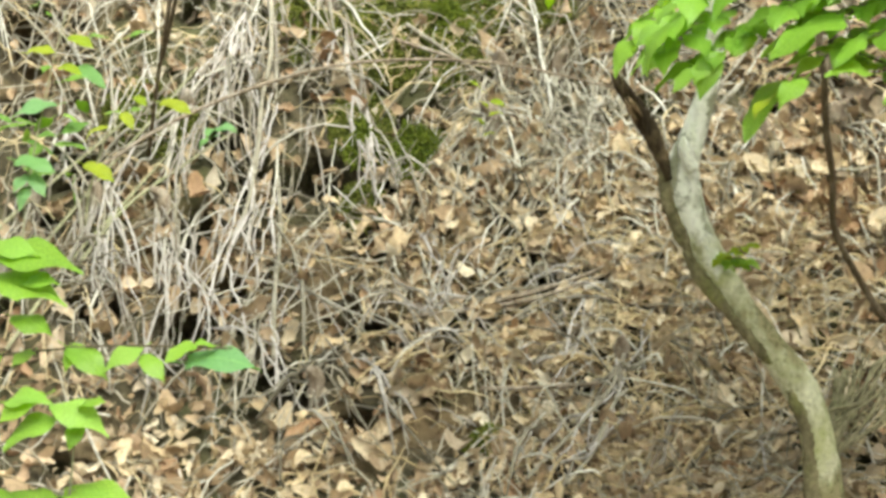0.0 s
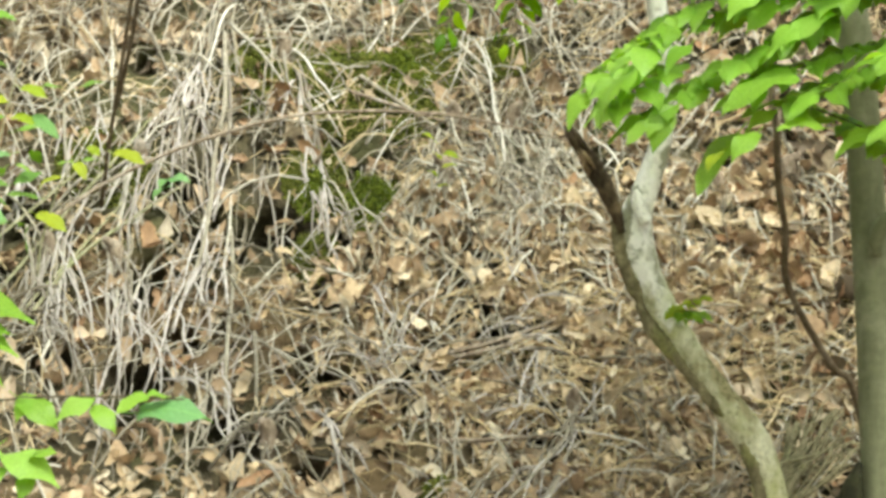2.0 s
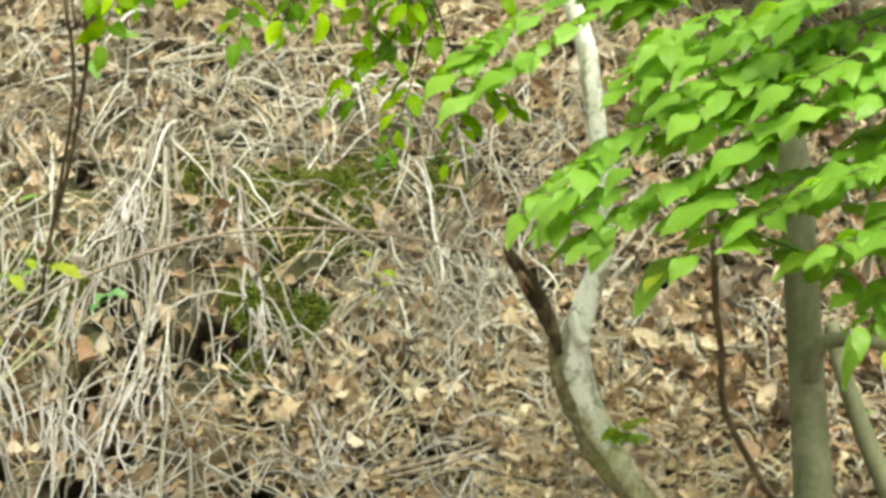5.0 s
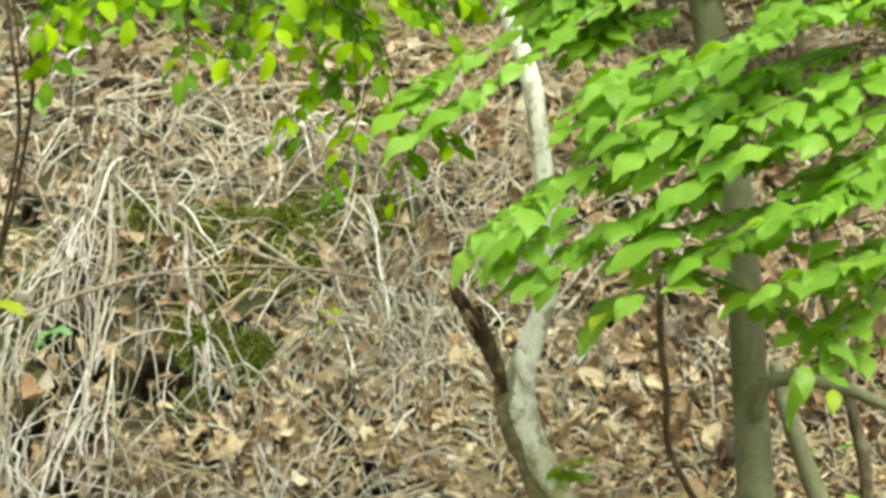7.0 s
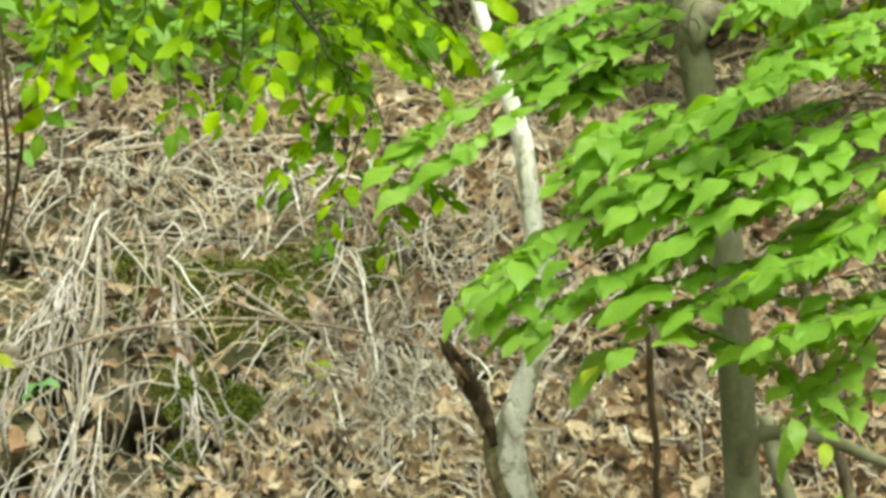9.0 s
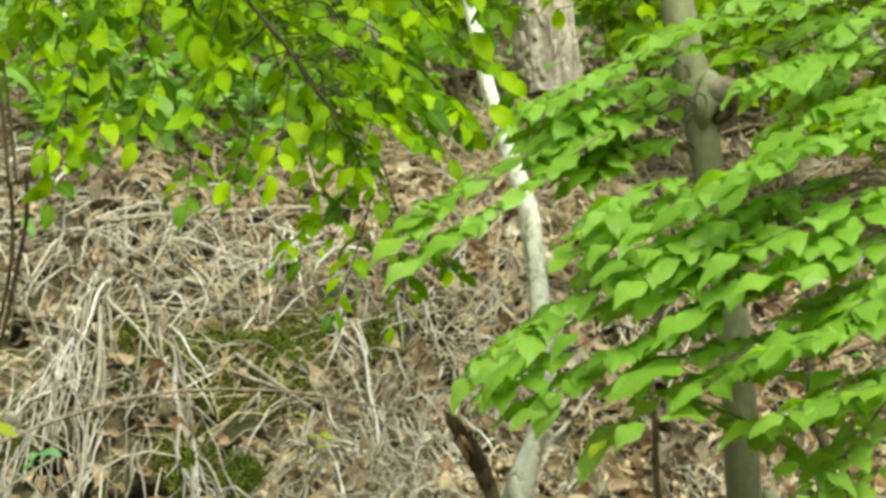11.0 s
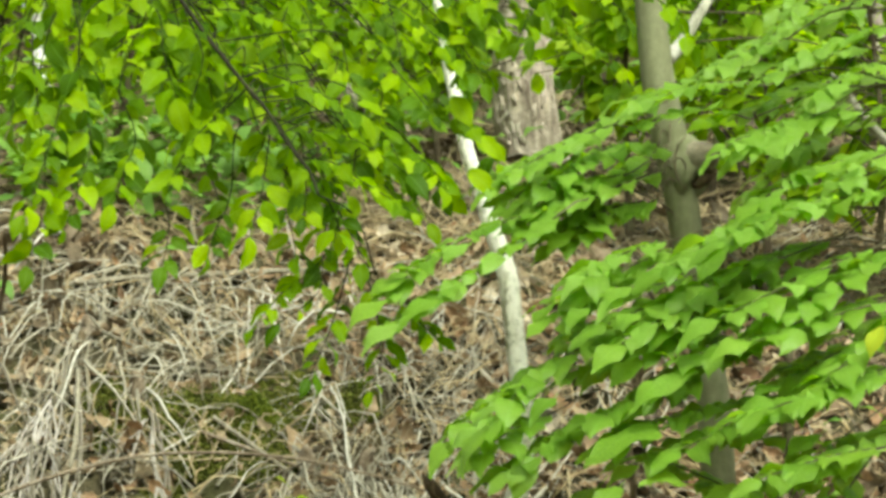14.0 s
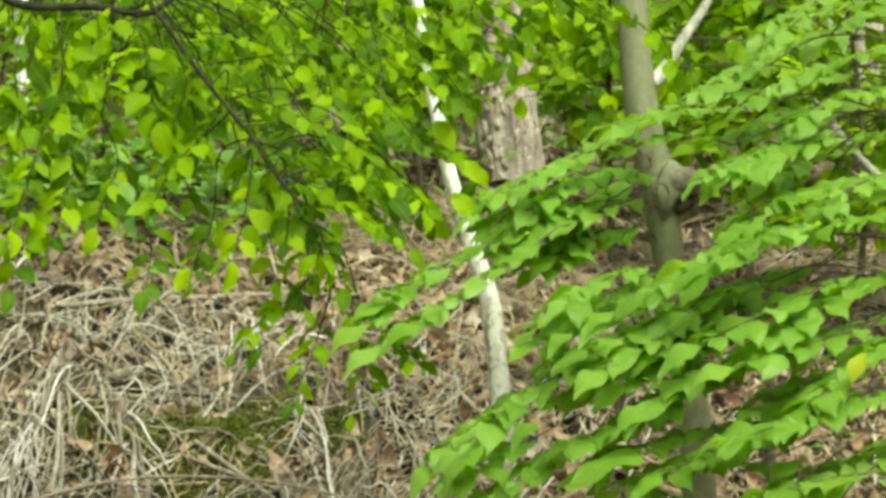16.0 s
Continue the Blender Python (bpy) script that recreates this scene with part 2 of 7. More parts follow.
BROAD = green_leaf("broad_green_leaf", [(0.16, 0.32, 0.028), (0.263, 0.46, 0.06), (0.211, 0.39, 0.042), (0.315, 0.52, 0.098), (0.244, 0.435, 0.048), (0.296, 0.49, 0.064), (0.188, 0.35, 0.033)], (0.45, 0.42), through_light=0.55)
OVATE = green_leaf("ovate_green_leaf", [(0.05, 0.12, 0.003), (0.21, 0.385, 0.005), (0.31, 0.51, 0.006), (0.105, 0.225, 0.0036), (0.41, 0.61, 0.009), (0.245, 0.43, 0.005), (0.065, 0.15, 0.003), (0.145, 0.29, 0.012)], (0.5, 0.15), 0.57)
BLUISH = green_leaf("blue_green_leaf", [(0.13, 0.29, 0.10), (0.20, 0.38, 0.16), (0.16, 0.33, 0.09)], (0.45, 0.35), 0.4)
YELLOWED = green_leaf("yellowing_leaf", [(0.30, 0.41, 0.03), (0.40, 0.47, 0.045)], (0.45, 0.2), 0.5)
FRESH_YELLOW = green_leaf("fresh_yellow_leaf", [(0.46, 0.55, 0.04), (0.54, 0.60, 0.06)], (0.45, 0.2), 0.5)
FAR_LEAF = green_leaf("distant_leaves", [(0.13, 0.27, 0.011), (0.27, 0.47, 0.015), (0.39, 0.59, 0.03), (0.19, 0.36, 0.014), (0.48, 0.65, 0.06)], (0.5, 0.2), 0.6, False)
HERB = green_leaf("pale_herb_leaves", [(0.12, 0.25, 0.045), (0.2, 0.34, 0.075), (0.16, 0.32, 0.045), (0.27, 0.42, 0.0825)], (0.5, 0.2), 0.4, False)


# ---- mesh helpers ----
def smooth_line(points, steps=5):
    """A smooth curve through the points."""
    p = [Vector(q) for q in points]
    if len(p) < 3:
        return [p[0].lerp(p[-1], i / steps) for i in range(steps + 1)]
    p = [p[0] * 2 - p[1], *p, p[-1] * 2 - p[-2]]
    out = []
    for a, b, c, d in zip(p, p[1:], p[2:], p[3:]):
        for i in range(steps):
            u = i / steps
            out.append(0.5 * ((2 * b) + (c - a) * u + (2 * a - 5 * b + 4 * c - d) * u * u + (3 * b - a - 3 * c + d) * u ** 3))
    return out + [p[-2]]


def spread(values, n):
    return np.interp(np.linspace(0, 1, n), np.linspace(0, 1, len(values)), values)


def add_tube(geo, line, radii, sides=4, rough=0.0, rng=random):
    """Adds a tapered tube along a line to geo, a pair of lists of corners and faces."""
    verts, faces = geo
    n = len(line)
    radii = spread(radii, n)
    start, side = len(verts), None
    for i, q in enumerate(line):
        way = (line[min(i + 1, n - 1)] - line[max(i - 1, 0)])
        way = way.normalized() if way.length > 1e-9 else Vector((0, 0, 1))
        if side is None:
            side = way.orthogonal().normalized()
        side = (side - way * side.dot(way))
        side = side.normalized() if side.length > 1e-6 else way.orthogonal().normalized()
        up = way.cross(side)
        for k in range(sides):
            a = 2 * math.pi * k / sides
            r = radii[i] * (1 + (rng.uniform(-rough, rough) if rough else 0))
            verts.append(q + (side * math.cos(a) + up * math.sin(a)) * r)
    for i in range(n - 1):
        for k in range(sides):
            a, b = start + i * sides + k, start + i * sides + (k + 1) % sides
            faces.append((a, b, b + sides, a + sides))
    faces.append(tuple(start + k for k in reversed(range(sides))))
    faces.append(tuple(start + (n - 1) * sides + k for k in range(sides)))
    return geo


def mesh_of(name, geo, material, smooth=True):
    me = bpy.data.meshes.new(name)
    me.from_pydata([tuple(v) for v in geo[0]], [], geo[1])
    me.materials.append(material)
    if smooth:
        me.shade_smooth()
    return me


def thing(name, at=(0, 0, 0)):
    ob = new(name)
    ob.empty_display_size = 0.1
    ob.location = at
    return ob


def part(name, geo, material, parent, label="", smooth=True):
    """One mesh object under a thing or part; its corners are in world metres."""
    ob = new(name, mesh_of(name, geo, material, smooth))
    hang(ob, parent)
    return tagged(ob, label)


def base_of(parent):
    m = Matrix.Translation(parent.location) if parent.parent is None else base_of(parent.parent) @ parent.matrix_parent_inverse @ parent.matrix_basis
    return m


def hang(ob, parent):
    ob.parent = parent
    ob.matrix_parent_inverse = base_of(parent).inverted()
    return ob


def facing(at, way, normal, size):
    """A pose whose y runs along way and whose z is near normal."""
    y = Vector(way).normalized()
    x = y.cross(Vector(normal))
    x = x.normalized() if x.length > 1e-6 else y.orthogonal().normalized()
    z = x.cross(y)
    m = Matrix((x, y, z)).transposed().to_4x4()
    return Matrix.Translation(at) @ m @ Matrix.Diagonal((size, size, size, 1))


# ---- the ground ----
PITS = ((-1.359, 6.790), (-0.968, 6.845), (-1.092, 6.770), (-0.836, 6.580), (-0.054, 6.755), (-0.029, 6.565), (-0.660, 7.095), (0.609, 6.405), (0.652, 6.425), (0.624, 6.365), (-0.042, 6.765), (-0.388, 6.755), (-1.060, 7.240), (-1.585, 7.535), (-0.216, 6.965), (-0.776, 7.135), (-0.511, 7.170), (-0.091, 8.230), (0.052, 7.560), (-0.689, 8.385), (-0.555, 8.520), (-0.421, 8.425), (-0.308, 8.305), (-0.159, 8.085), (-0.756, 8.165))
BURROWS = ((-1.574, 7.485), (-1.652, 7.470), (-1.538, 7.467), (-1.647, 7.356), (-1.502, 7.173), (-1.698, 7.538), (-0.964, 7.132), (-0.915, 7.109), (-1.008, 7.111), (-0.996, 7.014), (-1.056, 7.008), (-1.138, 6.995), (-0.629, 6.958), (-1.491, 7.226), (-1.446, 7.194), (-0.588, 7.015), (-0.526, 7.262), (-0.749, 7.136), (-0.645, 6.763), (-0.555, 6.721), (-0.087, 6.735), (-0.137, 6.735), (-0.025, 6.525), (-0.074, 6.486), (-0.351, 6.658), (-0.240, 6.839), (-0.196, 6.838), (-0.638, 6.471), (-0.054, 6.334), (-0.394, 6.652))
_r = random.Random(5)
SMALL_PITS = [(_r.uniform(-1.9, 1.7), _r.uniform(6.3, 8.0)) for _ in range(85)]
MOSSY = (((-0.515, 7.180), 0.10, 0.06), ((-0.706, 7.285), 0.065, 0.046), ((-0.415, 7.360), 0.065, 0.039), ((-0.559, 7.520), 0.260, 0.143), ((-0.672, 7.275), 0.091, 0.091), ((-0.384, 7.570), 0.169, 0.104), ((-0.158, 7.555), 0.078, 0.065), ((-0.848, 7.510), 0.104, 0.117),
         ((-0.660, 7.090), 0.065, 0.052), ((-1.308, 7.325), 0.091, 0.078), ((-0.294, 6.440), 0.065, 0.039), ((-0.394, 7.375), 0.078, 0.078), ((-1.192, 7.290), 0.078, 0.078))
BARE_EARTH = ((-1.573, 7.478, 0.14, 0.07), (-1.655, 7.398, 0.12, 0.08), (-1.489, 7.190, 0.07, 0.05), (-1.634, 7.546, 0.12, 0.06), (-0.373, 6.492, 0.13, 0.06), (-0.548, 6.379, 0.12, 0.05), (-0.877, 6.885, 0.1, 0.06), (-1.009, 6.873, 0.08, 0.05), (-0.835, 7.072, 0.08, 0.05), (-1.432, 7.157, 0.12, 0.1), (-1.232, 7.169, 0.1, 0.07), (-0.36, 6.47, 0.16, 0.09), (-0.22, 6.28, 0.14, 0.07), (0.05, 6.62, 0.10, 0.06), (0.62, 7.55, 0.2, 0.08))
CELLS = {}
for (hx, hy), deep, wide in [(q, 0.22, 1.2) for q in PITS] + [(q, 0.24, 0.8) for q in BURROWS] + [(q, 0.13, 0.62) for q in SMALL_PITS]:
    for ci in range(-2, 3):
        for cj in range(-2, 3):
            CELLS.setdefault((int(hx // 0.15) + ci, int(hy // 0.15) + cj), []).append((hx, hy, deep, wide))


def bare(x, y, rng):
    """Whether a spot is left bare, in a hollow or on moss."""
    for hx, hy, deep, wide in CELLS.get((int(x // 0.15), int(y // 0.15)), ()):
        if ((x - hx) / (0.068 * wide)) ** 2 + ((y - hy) / (0.05 * wide)) ** 2 < 1:
            return rng.random() < 0.85
    if 6.0 < y < 8.3 and noise.noise((x * 4.5, y * 6.0, 9.0)) > 0.16:
        return rng.random() < 0.7
    if x < -0.2 and 6.1 < y < 8.0 and rng.random() < min(0.58 if y > 7.2 else 0.70, (-0.2 - x) * 1.6):
        return True
    for hx, hy, rx, ry in BARE_EARTH:
        if ((x - hx) / rx) ** 2 + ((y - hy) / ry) ** 2 < 1:
            return rng.random() < 0.75
    for (hx, hy), rx, ry in MOSSY:
        if ((x - hx) / rx) ** 2 + ((y - hy) / ry) ** 2 < 1:
            return rng.random() < 0.72
    return False


PROFILE_Y = (-400, -20, 0, 5.2, 6.2, 8.1, 17, 24, 60, 400)
PROFILE_Z = (-8, -0.4, 0, 0.22, 0.42, 2.32, 4.55, 5.2, 5.6, 6)


def ground_z(x, y):
    z = sum(np.interp(y + a, PROFILE_Y, PROFILE_Z) for a in (-0.3, -0.15, 0, 0.15, 0.3)) / 5
    z += 0.07 * noise.noise((x * 1.3, y * 1.5, 0.3)) + 0.045 * noise.noise((x * 4.0, y * 4.5, 2.0)) + 0.022 * noise.noise((x * 11, y * 11, 5.0))
    return z


def bank_point(x, y, lift=0.0):
    """A point over the bank's general form, without its hollows."""
    z = sum(np.interp(y + a, PROFILE_Y, PROFILE_Z) for a in (-0.3, -0.15, 0, 0.15, 0.3)) / 5
    z += 0.07 * noise.noise((x * 1.3, y * 1.5, 0.3)) + 0.045 * noise.noise((x * 4.0, y * 4.5, 2.0))
    return Vector((x, y, z + lift + 0.012))


def ground_point(x, y, lift=0.0):
    return Vector((x, y, ground_z(x, y) + lift))


def ground_normal(x, y, e=0.06):
    return Vector((ground_z(x - e, y) - ground_z(x + e, y), ground_z(x, y - e) - ground_z(x, y + e), 2 * e)).normalized()


def grid_lines(inner0, inner1, step, reach0, reach1):
    lines = list(np.arange(inner0, inner1 + step / 2, step))
    s, v = step, inner1
    while v < reach1:
        s *= 1.18
        v += s
        lines.append(v)
    s, v = step, inner0
    while v > reach0:
        s *= 1.18
        v -= s
        lines.insert(0, v)
    return lines


gx, gy = grid_lines(-2.3, 2.1, 0.022, -300, 300), grid_lines(5.9, 9.0, 0.018, -300, 350)


def hollowed(x, y):
    """The ground's corner at x, y, pushed back into the bank where there is a burrow or a gap under the roots."""
    z, back = ground_z(x, y), 0.0
    for hx, hy, deep, wide in CELLS.get((int(x // 0.15), int(y // 0.15)), ()):
        d = ((x - hx) / (0.070 * wide)) ** 2 + ((y - hy) / (0.042 * wide)) ** 2
        back = max(back, deep * math.exp(-d * d))
    return (x, y + back, z - 0.25 * back)


verts = [hollowed(x, y) for y in gy for x in gx]
w = len(gx)
faces = [(j * w + i, j * w + i + 1, (j + 1) * w + i + 1, (j + 1) * w + i) for j in range(len(gy) - 1) for i in range(w - 1)]
ground = new("ground", mesh_of("ground", (verts, faces), SOIL))
tagged(ground, "brown woodland soil of a steep bank below gentler slope", "ground", kind="structure")


# ---- dead leaves on the ground ----
def dead_leaf(lobes, curl, fold, wide=0.24, n=6):
    """An oak-like dead leaf, one long, curled along and across; three corners to a row."""
    rows = []
    for i in range(n + 1):
        u = i / n
        half = wide * math.sin(math.pi * min(1, u * 0.94 + 0.04)) ** 0.7 * (1 + 0.2 * math.sin(u * lobes * 2 * math.pi))
        lift = curl * (u - 0.5) ** 2
        rows.append([(-half, u - 0.5, lift + fold * half), (0.0, u - 0.5, lift), (half, u - 0.5, lift + fold * half * 0.7)])
    crumple = np.random.RandomState(int(lobes * 10 + wide * 100 + (curl + 3) * 7)).uniform(-1, 1, (3 * (n + 1), 3)) * (0.045, 0.04, 0.09)
    return np.array(rows).reshape(-1, 3) + crumple, [(a + k, a + k + 1, a + k + 4, a + k + 3) for a in range(0, 3 * n, 3) for k in (0, 1)]


LEAF_KINDS = [dead_leaf(2.5, 0.9, 0.5), dead_leaf(3.2, -0.5, 0.8, 0.28), dead_leaf(0.0, 1.4, 0.9, 0.18), dead_leaf(2.2, 0.5, -0.7), dead_leaf(0.0, -1.0, 1.3, 0.16), dead_leaf(1.6, 1.8, 0.6), dead_leaf(1.2, 0.6, 1.8, 0.2), dead_leaf(2.7, -1.2, 1.5, 0.26)]


def litter(name, label, count, where, size, seed, tilt=0.55, lift=0.02, material=LITTER):
    rng = random.Random(seed)
    verts, faces = [], []
    made = 0
    while made < count:
        x, y = where(rng)
        if bare(x, y, rng):
            made += 1
            continue
        shape, quads = rng.choice(LEAF_KINDS)
        n = ground_normal(x, y) + Vector((rng.gauss(0, tilt), rng.gauss(-0.1, tilt), rng.gauss(0, tilt)))
        way = Vector((rng.gauss(0, 1), rng.gauss(0, 1), rng.gauss(0, 1)))
        way -= n * way.dot(n) / n.length_squared
        s = size * min(2.1, math.exp(rng.gauss(-0.08, 0.42)))
        m = np.array(facing(ground_point(x, y, rng.uniform(0.0, lift)), way, n, s))
        start = len(verts)
        verts.extend(map(tuple, shape * (rng.uniform(0.7, 1.25), 1, 1) @ m[:3, :3].T + m[:3, 3]))
        faces.extend(tuple(start + k for k in q) for q in quads)
        made += 1
    ob = new(name, mesh_of(name, (verts, faces), material))
    return tagged(ob, label, "leaf litter", kind="stuff")


litter("leaf_litter", "curled tan and brown dead leaves covering the bank", 16500, lambda r: (r.uniform(-2.1, 1.9), 6.0 + 2.25 * r.random() ** 1.2), 0.052, 1, 0.72, 0.04)
litter("leaf_litter", "loose buff dead leaves lying over the lower bank", 4600, lambda r: (r.gauss(0.05, 0.5), 6.15 + 1.05 * r.random()), 0.045, 2, 0.7, 0.055, LIFTED_BUFF)
litter("leaf_litter", "brown dead leaves on the gentler slope above", 11000, lambda r: (r.uniform(-3.4, 3.4), 8.4 + 9.0 * r.random() ** 1.3), 0.075, 3, 0.7, 0.06, SHADED_BROWN)
litter("leaf_litter", "heap of cream and buff dead leaves low on the bank", 520, lambda r: (r.gauss(-0.98, 0.24), r.gauss(6.39, 0.06)), 0.05, 7, 0.6, 0.06, LIFTED_BUFF)
litter("leaf_litter", "dark red-brown dead leaves on the bank behind the sapling", 1500, lambda r: (r.uniform(0.62, 1.5), r.uniform(6.3, 8.2)), 0.058, 9, 0.7, 0.06, SHADED_BROWN)
litter("leaf_litter", "rust-brown dead leaves behind the sapling", 500, lambda r: (r.uniform(0.55, 1.5), r.uniform(6.3, 7.9)), 0.055, 12, 0.7, 0.06, RUSTY)
litter("leaf_litter", "dark brown dead leaves caught among stems on the upper bank", 800, lambda r: (r.gauss(-1.3, 0.3), r.uniform(7.55, 8.4)), 0.055, 10, 0.7, 0.06, SHADED_BROWN)
litter("leaf_litter", "patch of rust-brown dead leaves on the bank", 170, lambda r: (0.564 + r.gauss(0, 0.14), 6.925 + r.gauss(0, 0.07)), 0.06, 5, 0.7, 0.05, RUSTY)
litter("leaf_litter", "scattered rust-coloured dead leaves on the bank", 260, lambda r: (r.uniform(-1.6, 1.2), r.uniform(6.2, 7.9)), 0.05, 8, 0.7, 0.05, RUSTY)
litter("leaf_litter", "scattered dead leaves on the gentle ground below the bank", 4200, lambda r: (r.gauss(0, 2.8), 6.0 - abs(r.gauss(0, 3.4))), 0.075, 4, 0.4, 0.03)
litter("leaf_litter", "dead leaves thinning out along the bank", 6000, lambda r: (r.choice((-1, 1)) * (1.8 + abs(r.gauss(0, 2.4))), 6.0 + abs(r.gauss(0, 3.5))), 0.08, 6, 0.5, 0.04, SHADED_BROWN)


# ---- dry stems ----
def stem_line(rng, x, y, heading, length, arch, bend):
    """A stem that starts on the ground and runs over it along a heading (0: up the slope), arching off it."""
    out, n = [], 5
    h = heading
    for i in range(n + 1):
        u = i / n
        out.append(bank_point(x, y, 0.012 + arch * math.sin(math.pi * (0.12 + 0.8 * u)) + rng.uniform(-0.010, 0.010)))
        step = length / n
        slope = 0.72 if 6.1 < y < 8.3 else 0.97
        x += math.sin(h) * step
        y += math.cos(h) * step * slope
        h += rng.gauss(bend, 0.085) if rng.random() < 0.9 else rng.gauss(0, 0.5)
    return out


def stems(name, label, material, count, where, length, radius, seed, wide=0.6, arch=0.05, forked=0.45, heading=0.0, single=False):
    rng = random.Random(seed)
    geo = ([], [])
    crowd = thing(name, ground_point(*where(rng))) if single else None
    for _ in range(count):
        x, y = where(rng)
        if bare(x, y - 0.05, rng) and rng.random() < 0.7:
            continue
        line = stem_line(rng, x, y, heading + rng.gauss(0, wide) + (math.pi if rng.random() < 0.5 else 0), length * rng.uniform(0.4, 1.5), arch * rng.uniform(0.1, 1.5), rng.gauss(0, 0.06))
        r = radius * (0.42 + 1.0 * rng.random() ** 1.7)
        add_tube(geo, line, (r, r * 0.85, r * 0.45), 4)
        if rng.random() < forked:
            k = rng.randint(1, 3)
            away = (line[k + 1] - line[k]).normalized() + Vector((rng.gauss(0, 0.6), rng.gauss(-0.2, 0.4), rng.gauss(0.1, 0.4)))
            tip = line[k] + away.normalized() * length * rng.uniform(0.2, 0.6)
            add_tube(geo, [line[k], line[k].lerp(tip, 0.5) + Vector((rng.gauss(0, 0.012), 0, rng.gauss(0, 0.012))), tip], (r * 0.65, r * 0.35), 4)
        if single:
            part("stem", geo, material, crowd)
            geo = ([], [])
    if single:
        return tagged(crowd, label, "dry stems", "thickets of dead stems")
    ob = new(name, mesh_of(name, geo, material))
    return tagged(ob, label, "dry stems", kind="stuff")


stems("dry_stems", "bleached grey dead stems tangled over the bank", DRY, 800, lambda r: (r.uniform(-2.0, 1.8), r.uniform(6.15, 8.4)), 0.30, 0.0036, 11, 0.8, 0.04)
stems("dry_stems", "short broken grey twigs strewn over the bank", DRY, 1300, lambda r: (r.uniform(-2.0, 1.8), r.uniform(6.15, 8.4)), 0.11, 0.0027, 17, 1.3, 0.025, 0.3)
stems("stem_thicket", "pale dead stems hanging thickly down the bank", DRY_ONE, 230, lambda r: (r.gauss(-0.95, 0.5), r.uniform(6.3, 8.1)), 0.42, 0.0048, 12, 0.6, 0.05, single=True)
stems("stem_thicket", "pale tangle of dead stems below the crest", DRY_ONE, 330, lambda r: (r.gauss(0.12, 0.28), r.gauss(7.45, 0.2)), 0.26, 0.0036, 13, 0.75, 0.04, single=True)
stems("straw_stems", "straw-brown dead stems matted along the crest", STRAW, 2600, lambda r: (r.uniform(-2.0, 2.0), r.gauss(8.05, 0.36)), 0.2, 0.0029, 14, 1.0, 0.04)
stems("straw_stems", "fine brown stems matted on the lower bank", LIT_STRAW, 2500, lambda r: (2.0 - 3.9 * r.random() ** 1.5, r.uniform(6.1, 7.6)), 0.17, 0.0029, 15, 1.2, 0.03)
stems("dry_stems", "pale thin stems standing and hanging over the lower bank", DRY, 300, lambda r: (r.uniform(-1.75, -0.15), r.uniform(6.2, 7.25)), 0.27, 0.0032, 21, 0.5, 0.05, 0.6)
stems("dry_stems", "grey twigs lying over dead leaves on the lower bank", DRY, 700, lambda r: (r.gauss(0.25, 0.5), r.uniform(6.15, 7.1)), 0.2, 0.0037, 18, 1.2, 0.04)
stems("straw_stems", "brown dead stems lying level over the lower bank", LIT_STRAW, 700, lambda r: (r.gauss(0.3, 0.45), r.uniform(6.15, 6.9)), 0.22, 0.0032, 19, 0.35, 0.035, 0.3, 1.57)
stems("dry_stems", "grey-brown stems tangled below the crest", DRY, 260, lambda r: (r.gauss(-0.60, 0.22), r.gauss(7.76, 0.09)), 0.24, 0.0034, 22, 0.9, 0.05, 0.6)
stems("dry_stems", "grey dead stems crossed over the upper bank", DRY, 380, lambda r: (r.gauss(-1.4, 0.28), r.uniform(7.2, 8.1)), 0.25, 0.0034, 23, 0.9, 0.05, 0.6)
stems("dry_stems", "pale grey tangle of stems beside the leaning trunk", DRY, 200, lambda r: (r.gauss(-0.13, 0.15), r.gauss(7.18, 0.08)), 0.2, 0.0035, 24, 0.7, 0.05, 0.6)
stems("straw_stems", "brown dead stems scattered on the slope above", STRAW, 2600, lambda r: (r.uniform(-3.2, 3.2), 8.4 + 8 * r.random() ** 1.6), 0.32, 0.0042, 16, 1.3, 0.06)


def stem_tuft(x, y, label, count, length, fan, lean, seed, material=DRY_ONE, radius=0.0037):
    """A crown of dead stems that hangs fan-wise down the bank from one root."""
    rng = random.Random(seed)
    root = bank_point(x, y, 0.05)
    ob = thing("dry_stem_tuft", bank_point(x, y, 0))
    crown = ([], [])
    add_tube(crown, smooth_line([bank_point(x, y, -0.03), root, root + Vector((rng.uniform(-0.03, 0.03), -0.03, 0.03))], 3), (0.02, 0.024, 0.008), 6, 0.2, rng)
    part("root_crown", crown, STICK, ob)
    for b in range(count):
        h = math.pi + lean + rng.gauss(0, fan)
        r = radius * (0.45 + 1.1 * rng.random() ** 1.6)
        px, py = x + rng.gauss(0, 0.035), y + rng.gauss(0, 0.03)
        line = [bank_point(px, py, rng.uniform(0.02, 0.06))]
        n, reach = 6, length * rng.uniform(0.45, 1.15)
        for i in range(1, n + 1):
            px += math.sin(h) * reach / n
            py += math.cos(h) * reach / n * 0.70
            h += rng.gauss(0, 0.11)
            line.append(bank_point(px, py, 0.02 + 0.035 * math.sin(math.pi * i / n) * rng.uniform(0.3, 1.7)))
        geo = add_tube(([], []), smooth_line(line, 2), (r, r, r * 0.5), 5)
        part("stem", geo, material, ob)
    return tagged(ob, label, "dry stems", "dead stem tufts on the bank")


